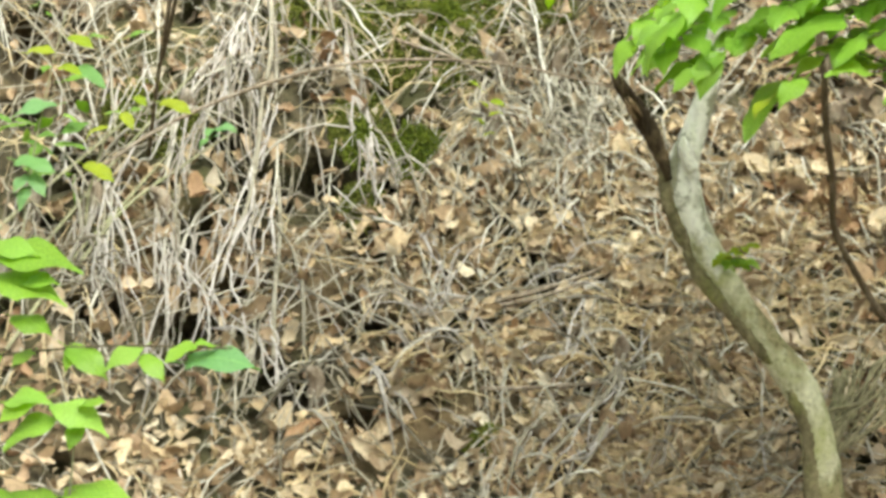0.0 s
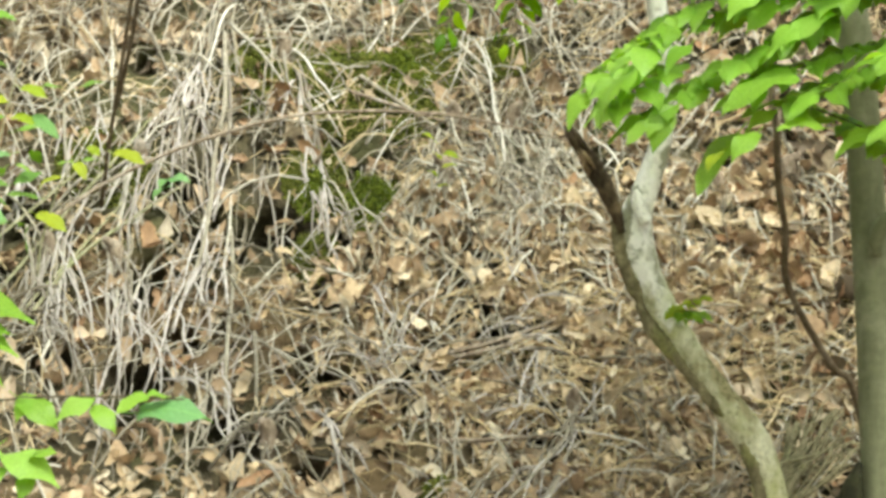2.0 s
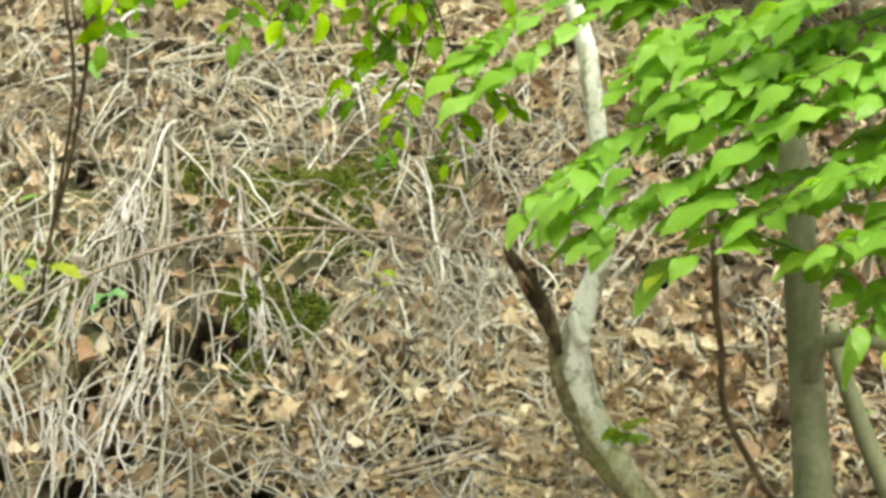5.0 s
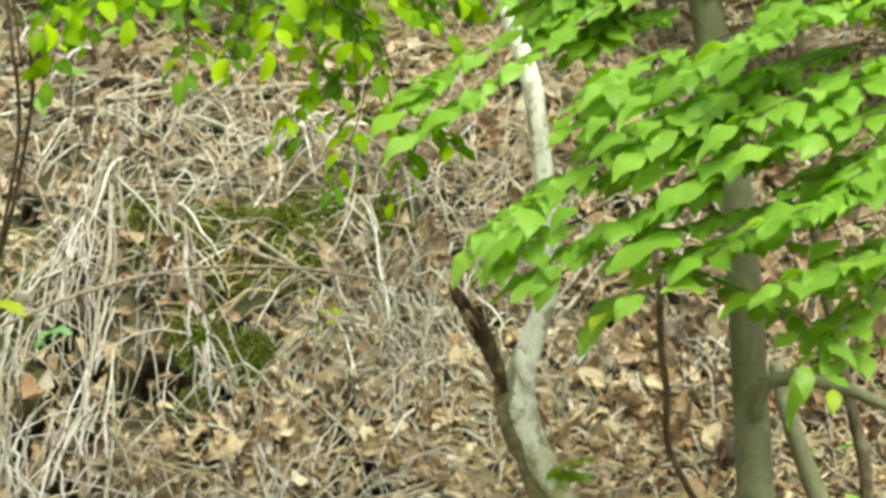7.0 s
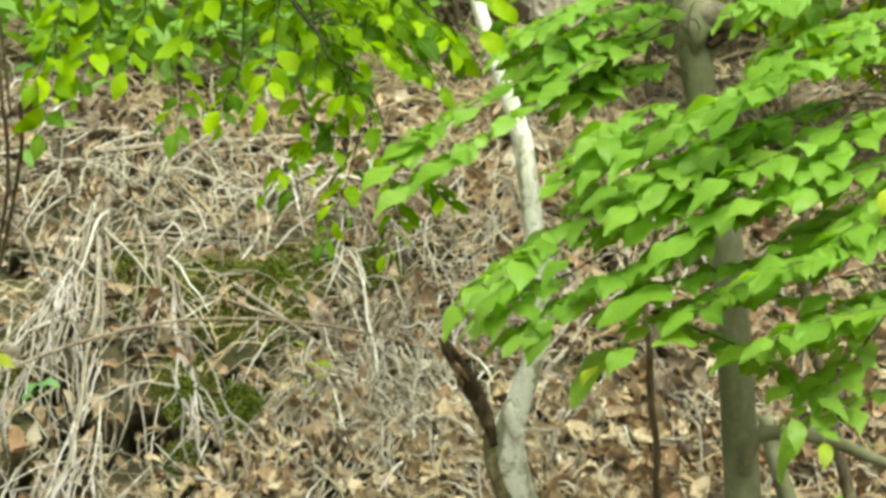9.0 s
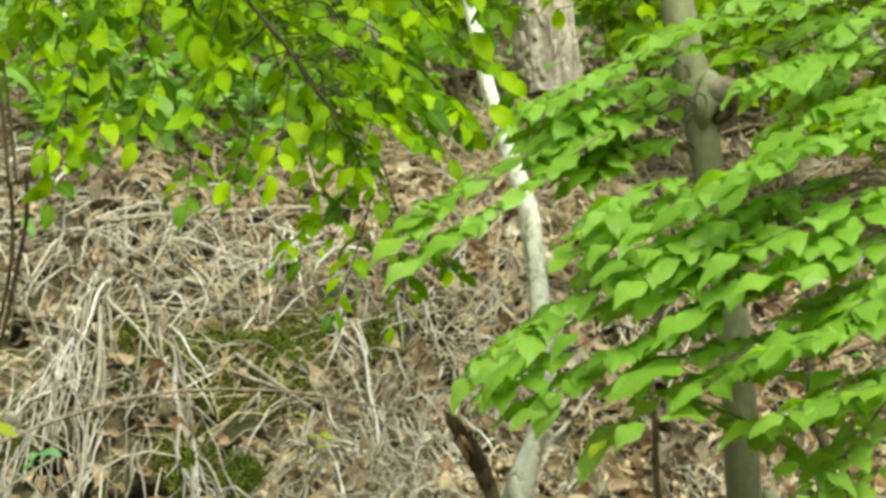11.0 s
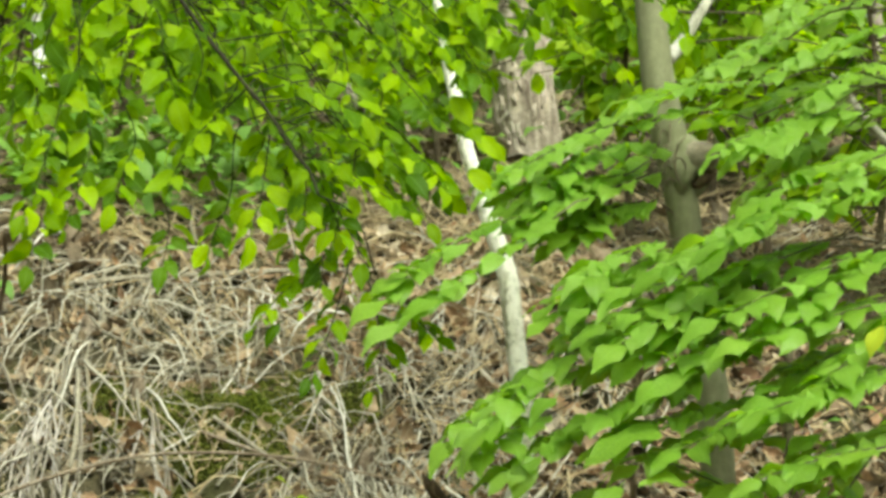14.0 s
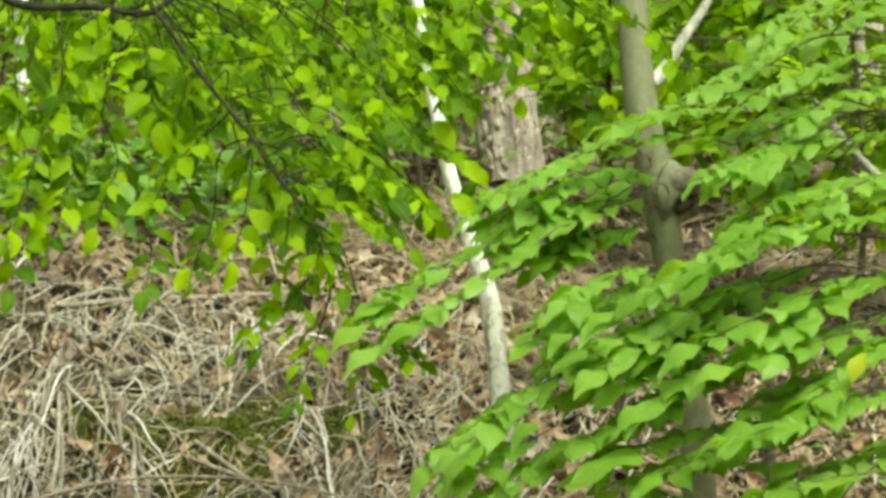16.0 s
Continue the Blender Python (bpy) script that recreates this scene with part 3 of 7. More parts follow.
TUFTS = (((-0.945, 7.720), 34, 0.50, 0.26, 0.22), ((-0.780, 7.560), 12, 0.30, 0.3, -0.2),
         ((-1.161, 7.295), 14, 0.4, 0.35, 0.25), ((-1.187, 7.030), 16, 0.4, 0.35, 0.1), ((-1.377, 7.065), 24, 0.45, 0.16, 0.05), ((-0.734, 6.545), 20, 0.3, 0.45, -0.3),
         ((-0.126, 7.355), 24, 0.3, 0.45, -0.1), ((0.421, 7.170), 18, 0.3, 0.3, 0.1), ((0.028, 6.600), 14, 0.32, 0.3, 0.35), ((-0.310, 7.185), 16, 0.3, 0.4, 0.2),
         ((-0.289, 7.350), 14, 0.3, 0.35, -0.2), ((-1.543, 7.050), 20, 0.5, 0.18, 0.1), ((0.620, 7.200), 16, 0.32, 0.35, -0.1))
for i, ((tx, ty), many, long, fan, lean) in enumerate(TUFTS):
    stem_tuft(tx, ty, "bleached grey dead stems hanging fan-wise down the leafy bank", int(many * 0.5), long, fan * 1.05, lean * 0.8, 40 + i)


def bold_stems(label, runs, seed):
    """Thick bleached stems that lie one by one over the bank, each from a start to an end on its face, kinked and partly forked."""
    rng = random.Random(seed)
    ob = thing("bleached_stems", bank_point(runs[0][0], runs[0][1], 0))
    pairs = [run + (0.0,) for run in runs] + [run + (0.022,) for run in runs]
    for x0, y0, x1, y1, r, stray in pairs:
        r *= rng.uniform(0.42, 0.66) * (0.75 if stray else 1.0)
        a = Vector((x0 + rng.gauss(0, stray), y0 + rng.gauss(0, stray)))
        b = Vector((x1 + rng.gauss(0, stray * 1.6), y1 + rng.gauss(0, stray * 1.6)))
        across = Vector((-(b - a).y, (b - a).x))
        bow, line = rng.gauss(0, 0.05), []
        for i in range(6):
            u = i / 5
            q = a.lerp(b, u) + across * (bow * math.sin(math.pi * u) + (rng.gauss(0, 0.022) if 0 < i < 5 else 0))
            line.append(bank_point(q.x, q.y, 0.035 + 0.02 * math.sin(math.pi * u) + rng.uniform(0, 0.006)))
        geo = add_tube(([], []), smooth_line(line, 3), (r * 0.85, r, r, r * 0.7), 7, 0.05, rng)
        if rng.random() < 0.45:
            k = rng.randint(2, 4)
            way = (line[k] - line[k - 1]) + Vector((rng.choice((-1, 1)) * rng.uniform(0.3, 0.8) * (line[k] - line[k - 1]).length, 0, 0))
            add_tube(geo, smooth_line([line[k - 1], line[k - 1] + way * 0.9, line[k - 1] + way * rng.uniform(1.5, 2.3) + Vector((0, -0.01, 0))], 3), (r * 0.7, r * 0.6, r * 0.35), 6, 0.05, rng)
        part("stem", geo, BLEACHED, ob)
    return tagged(ob, label, "dry stems", "bold dead stems on the bank")


bold_stems("thick bleached dead stems hanging from a root crown", ((-1.03, 7.51, -1.13, 7.24, 0.0072), (-1.02, 7.53, -1.04, 7.28, 0.0088), (-1.04, 7.50, -1.06, 7.26, 0.0064), (-1.05, 7.51, -1.10, 7.34, 0.0064), (-1.01, 7.48, -1.01, 7.18, 0.0072), (-1.06, 7.48, -1.13, 7.11, 0.0064), (-1.04, 7.53, -0.99, 7.32, 0.0064), (-0.96, 7.55, -0.92, 7.30, 0.0072), (-0.92, 7.30, -0.95, 7.16, 0.0072), (-0.99, 7.32, -0.95, 7.16, 0.0064), (-0.95, 7.16, -0.95, 7.02, 0.0112), (-0.95, 7.02, -1.01, 6.84, 0.0096), (-0.95, 7.00, -0.91, 6.83, 0.0064), (-1.01, 7.45, -0.93, 7.21, 0.0056), (-1.13, 7.24, -1.16, 6.97, 0.0072), (-1.16, 6.97, -1.12, 6.83, 0.0088), (-1.10, 7.34, -1.14, 7.09, 0.0056), (-1.07, 7.43, -1.14, 7.29, 0.0072)), 301)
bold_stems("bleached stems hanging over a mossy hollow of the bank", ((-0.75, 7.50, -0.67, 7.26, 0.0080), (-0.73, 7.49, -0.64, 7.20, 0.0088), (-0.67, 7.26, -0.62, 7.07, 0.0072), (-0.64, 7.20, -0.56, 7.07, 0.0064), (-0.69, 7.33, -0.62, 7.10, 0.0072), (-0.64, 7.24, -0.65, 7.10, 0.0064), (-0.74, 7.46, -0.77, 7.33, 0.0056), (-0.81, 7.26, -0.81, 7.15, 0.0056), (-0.88, 7.09, -0.86, 6.84, 0.0080)), 302)
bold_stems("grey dead stems crossed over dark earth", ((-1.48, 7.30, -1.49, 7.17, 0.0072), (-1.49, 7.30, -1.42, 7.20, 0.0072), (-1.48, 7.28, -1.47, 7.11, 0.0064), (-1.34, 7.37, -1.37, 7.23, 0.0080), (-1.27, 7.24, -1.33, 7.09, 0.0072), (-1.49, 7.17, -1.50, 7.04, 0.0064), (-1.32, 7.11, -1.33, 7.02, 0.0072), (-1.29, 7.42, -1.26, 7.28, 0.0056)), 303)
bold_stems("bleached stems standing against the lower bank", ((-1.42, 7.02, -1.31, 6.84, 0.0080), (-1.33, 6.95, -1.31, 6.83, 0.0104), (-1.41, 7.01, -1.41, 6.91, 0.0072), (-1.33, 7.01, -1.25, 6.86, 0.0072), (-1.15, 6.96, -1.17, 6.82, 0.0080), (-1.03, 7.02, -1.04, 6.90, 0.0064), (-1.19, 6.95, -1.18, 6.83, 0.0072), (-1.12, 6.95, -1.09, 6.83, 0.0072), (-1.38, 7.04, -1.38, 6.93, 0.0064)), 304)
bold_stems("pale bent stems and sticks lying over dead leaves", ((0.01, 6.58, 0.02, 6.53, 0.0072), (0.02, 6.53, -0.14, 6.33, 0.0088), (-0.04, 6.46, -0.18, 6.33, 0.0080), (0.00, 6.46, -0.09, 6.33, 0.0072), (-0.25, 6.60, -0.19, 6.58, 0.0080), (-0.19, 6.58, -0.05, 6.58, 0.0064), (0.17, 6.49, 0.13, 6.40, 0.0064), (0.13, 6.40, 0.11, 6.32, 0.0064), (-0.39, 6.88, -0.41, 6.71, 0.0064), (-0.47, 6.95, -0.43, 6.82, 0.0064), (-0.49, 6.94, -0.46, 6.84, 0.0056), (-0.14, 6.77, 0.06, 6.84, 0.0048), (-0.22, 6.75, -0.07, 6.78, 0.0048), (-0.17, 6.71, 0.01, 6.71, 0.0072), (-0.15, 6.66, -0.05, 6.62, 0.0056), (-0.35, 6.69, -0.28, 6.61, 0.0056), (0.34, 6.44, 0.37, 6.35, 0.0056)), 305)
bold_stems("grey broken stems strewn over a bare earth patch", ((-0.48, 6.71, -0.35, 6.73, 0.0056), (-0.63, 6.77, -0.48, 6.71, 0.0056), (-0.57, 6.77, -0.61, 6.69, 0.0056), (-0.69, 6.80, -0.63, 6.74, 0.0056), (-0.59, 6.56, -0.55, 6.46, 0.0072), (-0.62, 6.58, -0.48, 6.46, 0.0064), (-0.54, 6.66, -0.49, 6.60, 0.0064), (-0.47, 6.66, -0.35, 6.61, 0.0056), (-0.44, 6.48, -0.33, 6.45, 0.0048)), 306)
bold_stems("bleached stems fallen in a heap low on the bank", ((-1.36, 7.11, -1.22, 6.82, 0.0064), (-1.32, 7.15, -1.32, 6.82, 0.0064), (-1.21, 7.04, -1.14, 6.68, 0.0072), (-1.23, 7.07, -1.11, 6.82, 0.0056), (-0.99, 7.01, -1.07, 6.68, 0.0064), (-0.94, 7.10, -0.95, 6.82, 0.0072), (-1.13, 6.90, -1.02, 6.65, 0.0064), (-0.87, 6.73, -0.83, 6.52, 0.0064), (-0.75, 6.95, -0.84, 6.68, 0.0056), (-1.01, 6.71, -0.82, 6.52, 0.0064), (-1.28, 6.84, -1.17, 6.58, 0.0064), (-1.15, 6.82, -1.16, 6.55, 0.0064), (-1.02, 6.90, -0.92, 6.65, 0.0056), (-1.37, 6.90, -1.26, 6.66, 0.0064), (-0.78, 6.79, -0.65, 6.55, 0.0056)), 307)
bold_stems("grey stems crossed over dead leaves below the trunk", ((-0.21, 6.81, -0.04, 6.54, 0.0056), (-0.06, 6.75, -0.15, 6.52, 0.0056), (0.11, 6.67, 0.02, 6.52, 0.0056), (-0.56, 6.81, -0.38, 6.62, 0.0056), (-0.33, 6.89, -0.44, 6.70, 0.0048), (-0.14, 7.00, -0.03, 6.81, 0.0056), (-0.03, 7.15, -0.11, 6.95, 0.0056), (-0.18, 7.18, -0.06, 6.97, 0.0056)), 308)


def stick(name, label, points, radii, material, sides=6, group="", rough=0.06, seed=0):
    ob = thing(name, points[0])
    part("stem", add_tube(([], []), smooth_line(points, 6), radii, sides, rough, random.Random(seed)), material, ob)
    return tagged(ob, label, "stick", group)


# the long arching cane and other sticks that stand out
stick("arching_cane", "long thin grey-brown cane arching over the leafy bank", [(-1.386, 7.038, 1.346), (-1.218, 7.122, 1.459), (-1.000, 7.212, 1.558), (-0.756, 7.246, 1.624), (-0.541, 7.280, 1.639), (-0.322, 7.265, 1.626), (-0.120, 7.220, 1.586), (0.080, 7.170, 1.531)], (0.006, 0.005, 0.003), STICK)
for points in ([(-1.604, 6.692, 0.997), (-1.478, 6.952, 1.186), (-1.344, 7.156, 1.374), (-1.219, 7.271, 1.525), (-1.138, 7.376, 1.634)], [(-1.638, 6.922, 1.190), (-1.541, 7.047, 1.289), (-1.396, 7.191, 1.421), (-1.268, 7.286, 1.542)], [(-1.534, 6.632, 0.914), (-1.430, 6.857, 1.100), (-1.293, 7.031, 1.269), (-1.189, 7.166, 1.401)], [(-1.400, 6.857, 1.100), (-1.288, 7.006, 1.255), (-1.136, 7.121, 1.370), (-1.008, 7.211, 1.459)]):
    stick("leaning_cane", "straight grey-green cane leaning over the bank", points, (0.006, 0.005, 0.003), GREEN_CANE, group="leaning canes")
stick("fallen_stick", "thin brown stick slanting over dead leaves", [(-0.299, 6.710, 1.007), (-0.156, 6.720, 1.042), (-0.013, 6.775, 1.089), (0.119, 6.880, 1.170)], (0.007, 0.004), STICK, group="loose sticks")
stick("fallen_stick", "straight pale stick slanting down the bank", [(-0.555, 7.470, 1.742), (-0.324, 7.295, 1.580), (-0.073, 7.100, 1.380), (0.133, 6.840, 1.136)], (0.007, 0.004), PALE_STICK, group="loose sticks")
stick("fallen_stick", "thick bleached stem bent down the bank", [(-0.953, 7.586, 1.877), (-0.931, 7.381, 1.677), (-0.945, 7.261, 1.535), (-0.946, 7.151, 1.396), (-0.964, 6.996, 1.234), (-1.024, 6.896, 1.135)], (0.0065, 0.007, 0.005), PALE_STICK, group="loose sticks")
stick("fallen_stick", "upright bleached stem against the bank", [(-0.886, 7.101, 1.329), (-0.864, 6.951, 1.191), (-0.861, 6.776, 1.039), (-0.843, 6.576, 0.884)], (0.006, 0.006), PALE_STICK, group="loose sticks")
stick("fallen_stick", "grey stick lying level on dead leaves", [(-0.322, 6.510, 0.808), (-0.182, 6.510, 0.809), (-0.028, 6.500, 0.819)], (0.007, 0.005), STICK, group="loose sticks")
stick("fallen_stick", "pale forked stem standing on the lower bank", [(-0.206, 6.271, 0.616), (-0.099, 6.391, 0.708), (-0.001, 6.495, 0.805), (0.014, 6.540, 0.849)], (0.006, 0.004), PALE_STICK, group="loose sticks")
stick("fallen_stick", "curved pale stem on the lower bank", [(-0.112, 6.256, 0.603), (-0.044, 6.361, 0.670), (0.005, 6.460, 0.767), (0.041, 6.500, 0.804)], (0.006, 0.004), PALE_STICK, group="loose sticks")
stick("fallen_stick", "dull brown stick leaning over dead leaves", [(0.062, 6.266, 0.586), (0.119, 6.391, 0.677), (0.149, 6.450, 0.738), (0.206, 6.495, 0.774)], (0.005, 0.003), STICK, group="loose sticks")
stick("fallen_stick", "brown stick slanting over the leafy bank", [(-0.485, 6.700, 0.978), (-0.255, 6.705, 1.003), (-0.053, 6.735, 1.055), (0.151, 6.835, 1.132)], (0.006, 0.004), STICK, group="loose sticks")
stick("fallen_log", "thin pale fallen pole lying along the crest", [(-1.080, 7.906, 2.139), (-0.844, 7.895, 2.167), (-0.633, 8.000, 2.189), (-0.412, 8.005, 2.204), (-0.103, 7.990, 2.210)], (0.008, 0.010, 0.006), PALE_STICK, 8)
stick("fallen_stick", "pale bent stick rising from the crest", [(-0.965, 7.701, 1.973), (-0.833, 7.816, 2.083), (-0.741, 7.886, 2.149), (-0.639, 8.050, 2.243)], (0.007, 0.005), PALE_STICK, group="loose sticks")
stick("fallen_stick", "pale dead shoot standing on the crest", [(-0.895, 7.696, 1.974), (-0.913, 7.856, 2.118), (-0.935, 8.016, 2.268)], (0.007, 0.004), PALE_STICK, group="loose sticks")
stick("fallen_stick", "slender grey branch slanting over the crest", [(-0.580, 7.425, 1.698), (-0.418, 7.365, 1.642), (-0.195, 7.285, 1.564)], (0.006, 0.004), STICK, group="loose sticks")
stick("fallen_branch", "pale fallen branch leaning on the upper slope", [(-0.338, 10.600, 3.293), (-0.210, 10.133, 3.061), (-0.051, 9.667, 2.782), (0.085, 9.200, 2.464)], (0.022, 0.02, 0.014), PALE_STICK, 8)
stick("fallen_branch", "grey dead branch lying across the upper slope", [(-1.977, 12.000, 3.326), (-1.690, 11.800, 3.268), (-1.437, 11.600, 3.225)], (0.03, 0.024), PALE_STICK, 8)
stick("fallen_log", "dark fallen log across the slope behind", [(-0.134, 13.500, 3.568), (0.157, 13.500, 3.545), (0.449, 13.500, 3.521)], (0.045, 0.04), ROTTEN, 8)
stick("fallen_branch", "pale dead limb leaning among green leaves", [(1.010, 6.400, 2.568), (1.041, 6.425, 2.542), (1.080, 6.450, 2.491), (1.147, 6.475, 2.425), (1.229, 6.500, 2.359)], (0.004, 0.012, 0.012, 0.010), GREY_LIMB, 8)
stick("fallen_branch", "grey dead limb lying behind green leaves", [(1.421, 9.200, 2.730), (1.509, 9.133, 2.753), (1.616, 9.067, 2.805), (1.741, 9.000, 2.808)], (0.025, 0.02), BEECH, 8)


# ---- moss ----
def moss_cushion(x, y, rx, ry, seed, lift=0.0, material=MOSS, label="dark olive-green moss cushion growing on the bank soil"):
    rng = random.Random(seed)
    geo = ([], [])
    for _ in range(int(300000 * rx * ry) + 300):
        a, d = rng.uniform(0, 2 * math.pi), rng.random() ** 0.6
        q = ground_point(x + math.cos(a) * d * rx, y + math.sin(a) * d * ry, rng.uniform(0.0, 0.05) * (1.2 - d) + lift * (1.05 - d))
        n = ground_normal(q.x, q.y) + Vector((rng.gauss(0, 0.8), rng.gauss(0, 0.8), rng.gauss(0, 0.8)))
        add_tube(geo, [q, q + n.normalized() * rng.uniform(0.006, 0.017)], (0.0042, 0.0015), 3)
    ob = new("moss_cushion", mesh_of("moss_cushion", geo, material))
    return tagged(ob, label, "moss", "moss cushions")


for i, ((mx, my), rx, ry) in enumerate(MOSSY):
    moss_cushion(mx, my, rx, ry, 70 + i)
for i, (mx, my, rx, ry) in enumerate(((-0.495, 7.150, 0.065, 0.045), (-0.545, 7.175, 0.045, 0.035), (-0.448, 7.500, 0.08, 0.035), (-0.665, 7.205, 0.05, 0.035))):
    moss_cushion(mx, my, rx, ry, 90 + i, 0.055, FRESH_MOSS, "fresh bright green moss cushion standing out between dead stems")


# ---- living leaves ----
def leaf_blade(kind, variant):
    """A leaf one long, its stalk at the origin and its tip along y: arched, folded along the midrib and drooping at the tip."""
    rng = random.Random(variant * 7 + len(kind))
    rows, n = [], 14
    droop, fold = (rng.uniform(0.08, 0.42), rng.uniform(-0.35, 0.12)) if kind in ("lobed", "broad") else (rng.uniform(0.05, 0.36), rng.uniform(-0.1, 0.25))
    for i in range(n + 1):
        u = i / n
        if kind == "lobed":
            half = float(np.interp(u, (0, 0.07, 0.2, 0.35, 0.5, 0.6, 0.7, 0.8, 0.9, 1), (0.05, 0.16, 0.25, 0.295, 0.295, 0.265, 0.215, 0.14, 0.055, 0.004)))
        elif kind == "broad":
            half = 0.005 + 0.275 * math.sin(math.pi * min(1, 0.10 + 0.90 * u ** 0.92)) ** 0.8 * (1 - 0.5 * max(0.0, u - 0.68) / 0.32)
        elif kind == "ovate":
            half = 0.004 + 0.265 * math.sin(math.pi * min(1, 0.05 + 0.95 * u ** 0.95)) ** 0.85 * (1 - 0.55 * max(0.0, u - 0.75) / 0.25)
        else:
            half = 0.21 * math.sin(math.pi * min(1, 0.04 + u * 0.96)) + 0.003
        z = -droop * u * u + 0.06 * math.sin(math.pi * u)
        ripple = (0.05 if kind in ("lobed", "broad") else 0.035) * math.sin(u * 9 + variant)
        tip = 0.02 if kind == "lobed" and i == 7 else 0.0
        rows += [(-half, u + tip, z + fold * half + ripple - tip * 1.2), (-half * 0.5, u, z + fold * half * 0.42), (0, u, z), (half * 0.5, u, z + fold * half * 0.42), (half, u + tip, z + fold * half * 0.9 - ripple - tip * 1.2)]
    faces = [(5 * r + k, 5 * r + k + 1, 5 * r + k + 6, 5 * r + k + 5) for r in range(n) for k in range(4)]
    add_tube((rows, faces), [Vector((0, -0.22, 0.05)), Vector((0, -0.1, 0.02)), Vector((0, 0.02, 0.0))], (0.012, 0.010), 4)
    return [tuple(v) for v in rows], faces


def leaf_meshes(kind, material, n):
    return [mesh_of("leaf", leaf_blade(kind, i), material) for i in range(n)]


BROAD_LEAVES, OVATE_LEAVES = leaf_meshes("lobed", BROAD, 6) + leaf_meshes("broad", BROAD, 6), leaf_meshes("ovate", OVATE, 6)
BRIGHT_LEAVES = leaf_meshes("ovate", FRESH_YELLOW, 1)
YELLOW_LEAVES = leaf_meshes("ovate", YELLOWED, 2)
SEEDLING_LEAVES = leaf_meshes("broad", BLUISH, 3)


def put_leaf(meshes, at, way, normal, size, parent, rng):
    ob = new("leaf", rng.choice(meshes))
    ob.matrix_basis = facing(at, way, normal, size)
    return hang(ob, parent)


def spray(parent, points, meshes, count, size, seed, droop=0.35, tilt=(-0.15, -0.38), spread_out=0.8, radius=0.004, material=TWIG, flat=0.22, out=(0.0, 0.0), limbs=(), vary=(0.7, 1.2)):
    """A leafy twig: a thin stem with leaves set alternately along it."""
    rng = random.Random(seed)
    line = smooth_line(points, 6)
    geo = add_tube(([], []), line, (radius, radius * 0.4), 5)
    if limbs:
        home = min((q for limb in limbs for q in limb), key=lambda q: (q - line[0]).length + max(0, line[0].z - q.z) * 0.5)
        mid = home.lerp(line[0], 0.55) + Vector((rng.uniform(-0.03, 0.03), 0, 0.05))
        add_tube(geo, smooth_line([home, mid, line[0]], 5), (radius * 0.9, radius * 0.7), 5)
    twig = part("twig", geo, material, parent)
    n = len(line)
    for i in range(count):
        u = 0.06 + 0.94 * (i + 0.5) / count
        k = min(int(u * (n - 1)), n - 2)
        at = line[k].lerp(line[k + 1], u * (n - 1) - k)
        along = (line[k + 1] - line[k]).normalized()
        side = along.cross(Vector((0, 0, 1)))
        side = side.normalized() if side.length > 1e-3 else Vector((1, 0, 0))
        sign = 1 if i % 2 else -1
        last = i == count - 1
        way = along * (1.0 if last else rng.uniform(0.0, 1.1)) + side * sign * (0.15 if last else spread_out * rng.uniform(0.5, 1.2)) + Vector((out[0], out[1], -droop * rng.uniform(0.2, 1.7)))
        normal = Vector((rng.gauss(tilt[0], flat), rng.gauss(tilt[1], flat), 1.0))
        s = size * rng.uniform(*vary)
        put_leaf(meshes, at + way.normalized() * s * 0.2, way, normal, s, twig, rng)
    return twig


def single_leaf(parent, base, tip, meshes, normal, seed):
    """One leaf that stands out, from its stalk to its tip."""
    way = Vector(tip) - Vector(base)
    return put_leaf(meshes, Vector(base), way, normal, way.length, parent, random.Random(seed))


# ---- trees ----
# the leaning pale-barked tree with a broken rotten fork
ob = thing("leaning_tree", (0.477, 6.050, 0.573))
trunk = part("trunk", add_tube(([], []), smooth_line([ground_point(0.483, 6.05, -0.08)] + [(x, 6.05, z) for x, z in ((0.484, 0.597), (0.473, 0.703), (0.450, 0.807), (0.416, 0.870), (0.354, 0.956), (0.298, 1.032), (0.257, 1.101), (0.221, 1.166), (0.191, 1.238), (0.171, 1.309), (0.170, 1.354), (0.190, 1.410), (0.226, 1.513), (0.247, 1.616), (0.235, 1.784), (0.218, 1.926), (0.208, 2.007), (0.192, 2.072), (0.168, 2.137), (0.138, 2.228), (0.108, 2.319), (0.084, 2.424), (0.062, 2.529), (0.045, 2.634), (0.026, 2.727), (-0.040, 3.128), (-0.115, 3.810))], 6), (0.056, 0.043, 0.039, 0.037, 0.041, 0.036, 0.034, 0.036, 0.037, 0.036, 0.042, 0.044, 0.036, 0.027, 0.024, 0.0235, 0.0235, 0.0235, 0.023, 0.022, 0.0205, 0.018, 0.017, 0.016, 0.0155, 0.014, 0.013, 0.010, 0.008), 20, 0.045, random.Random(3)), LICHENED, ob, "trunk bending to one side, mossy below and white above")
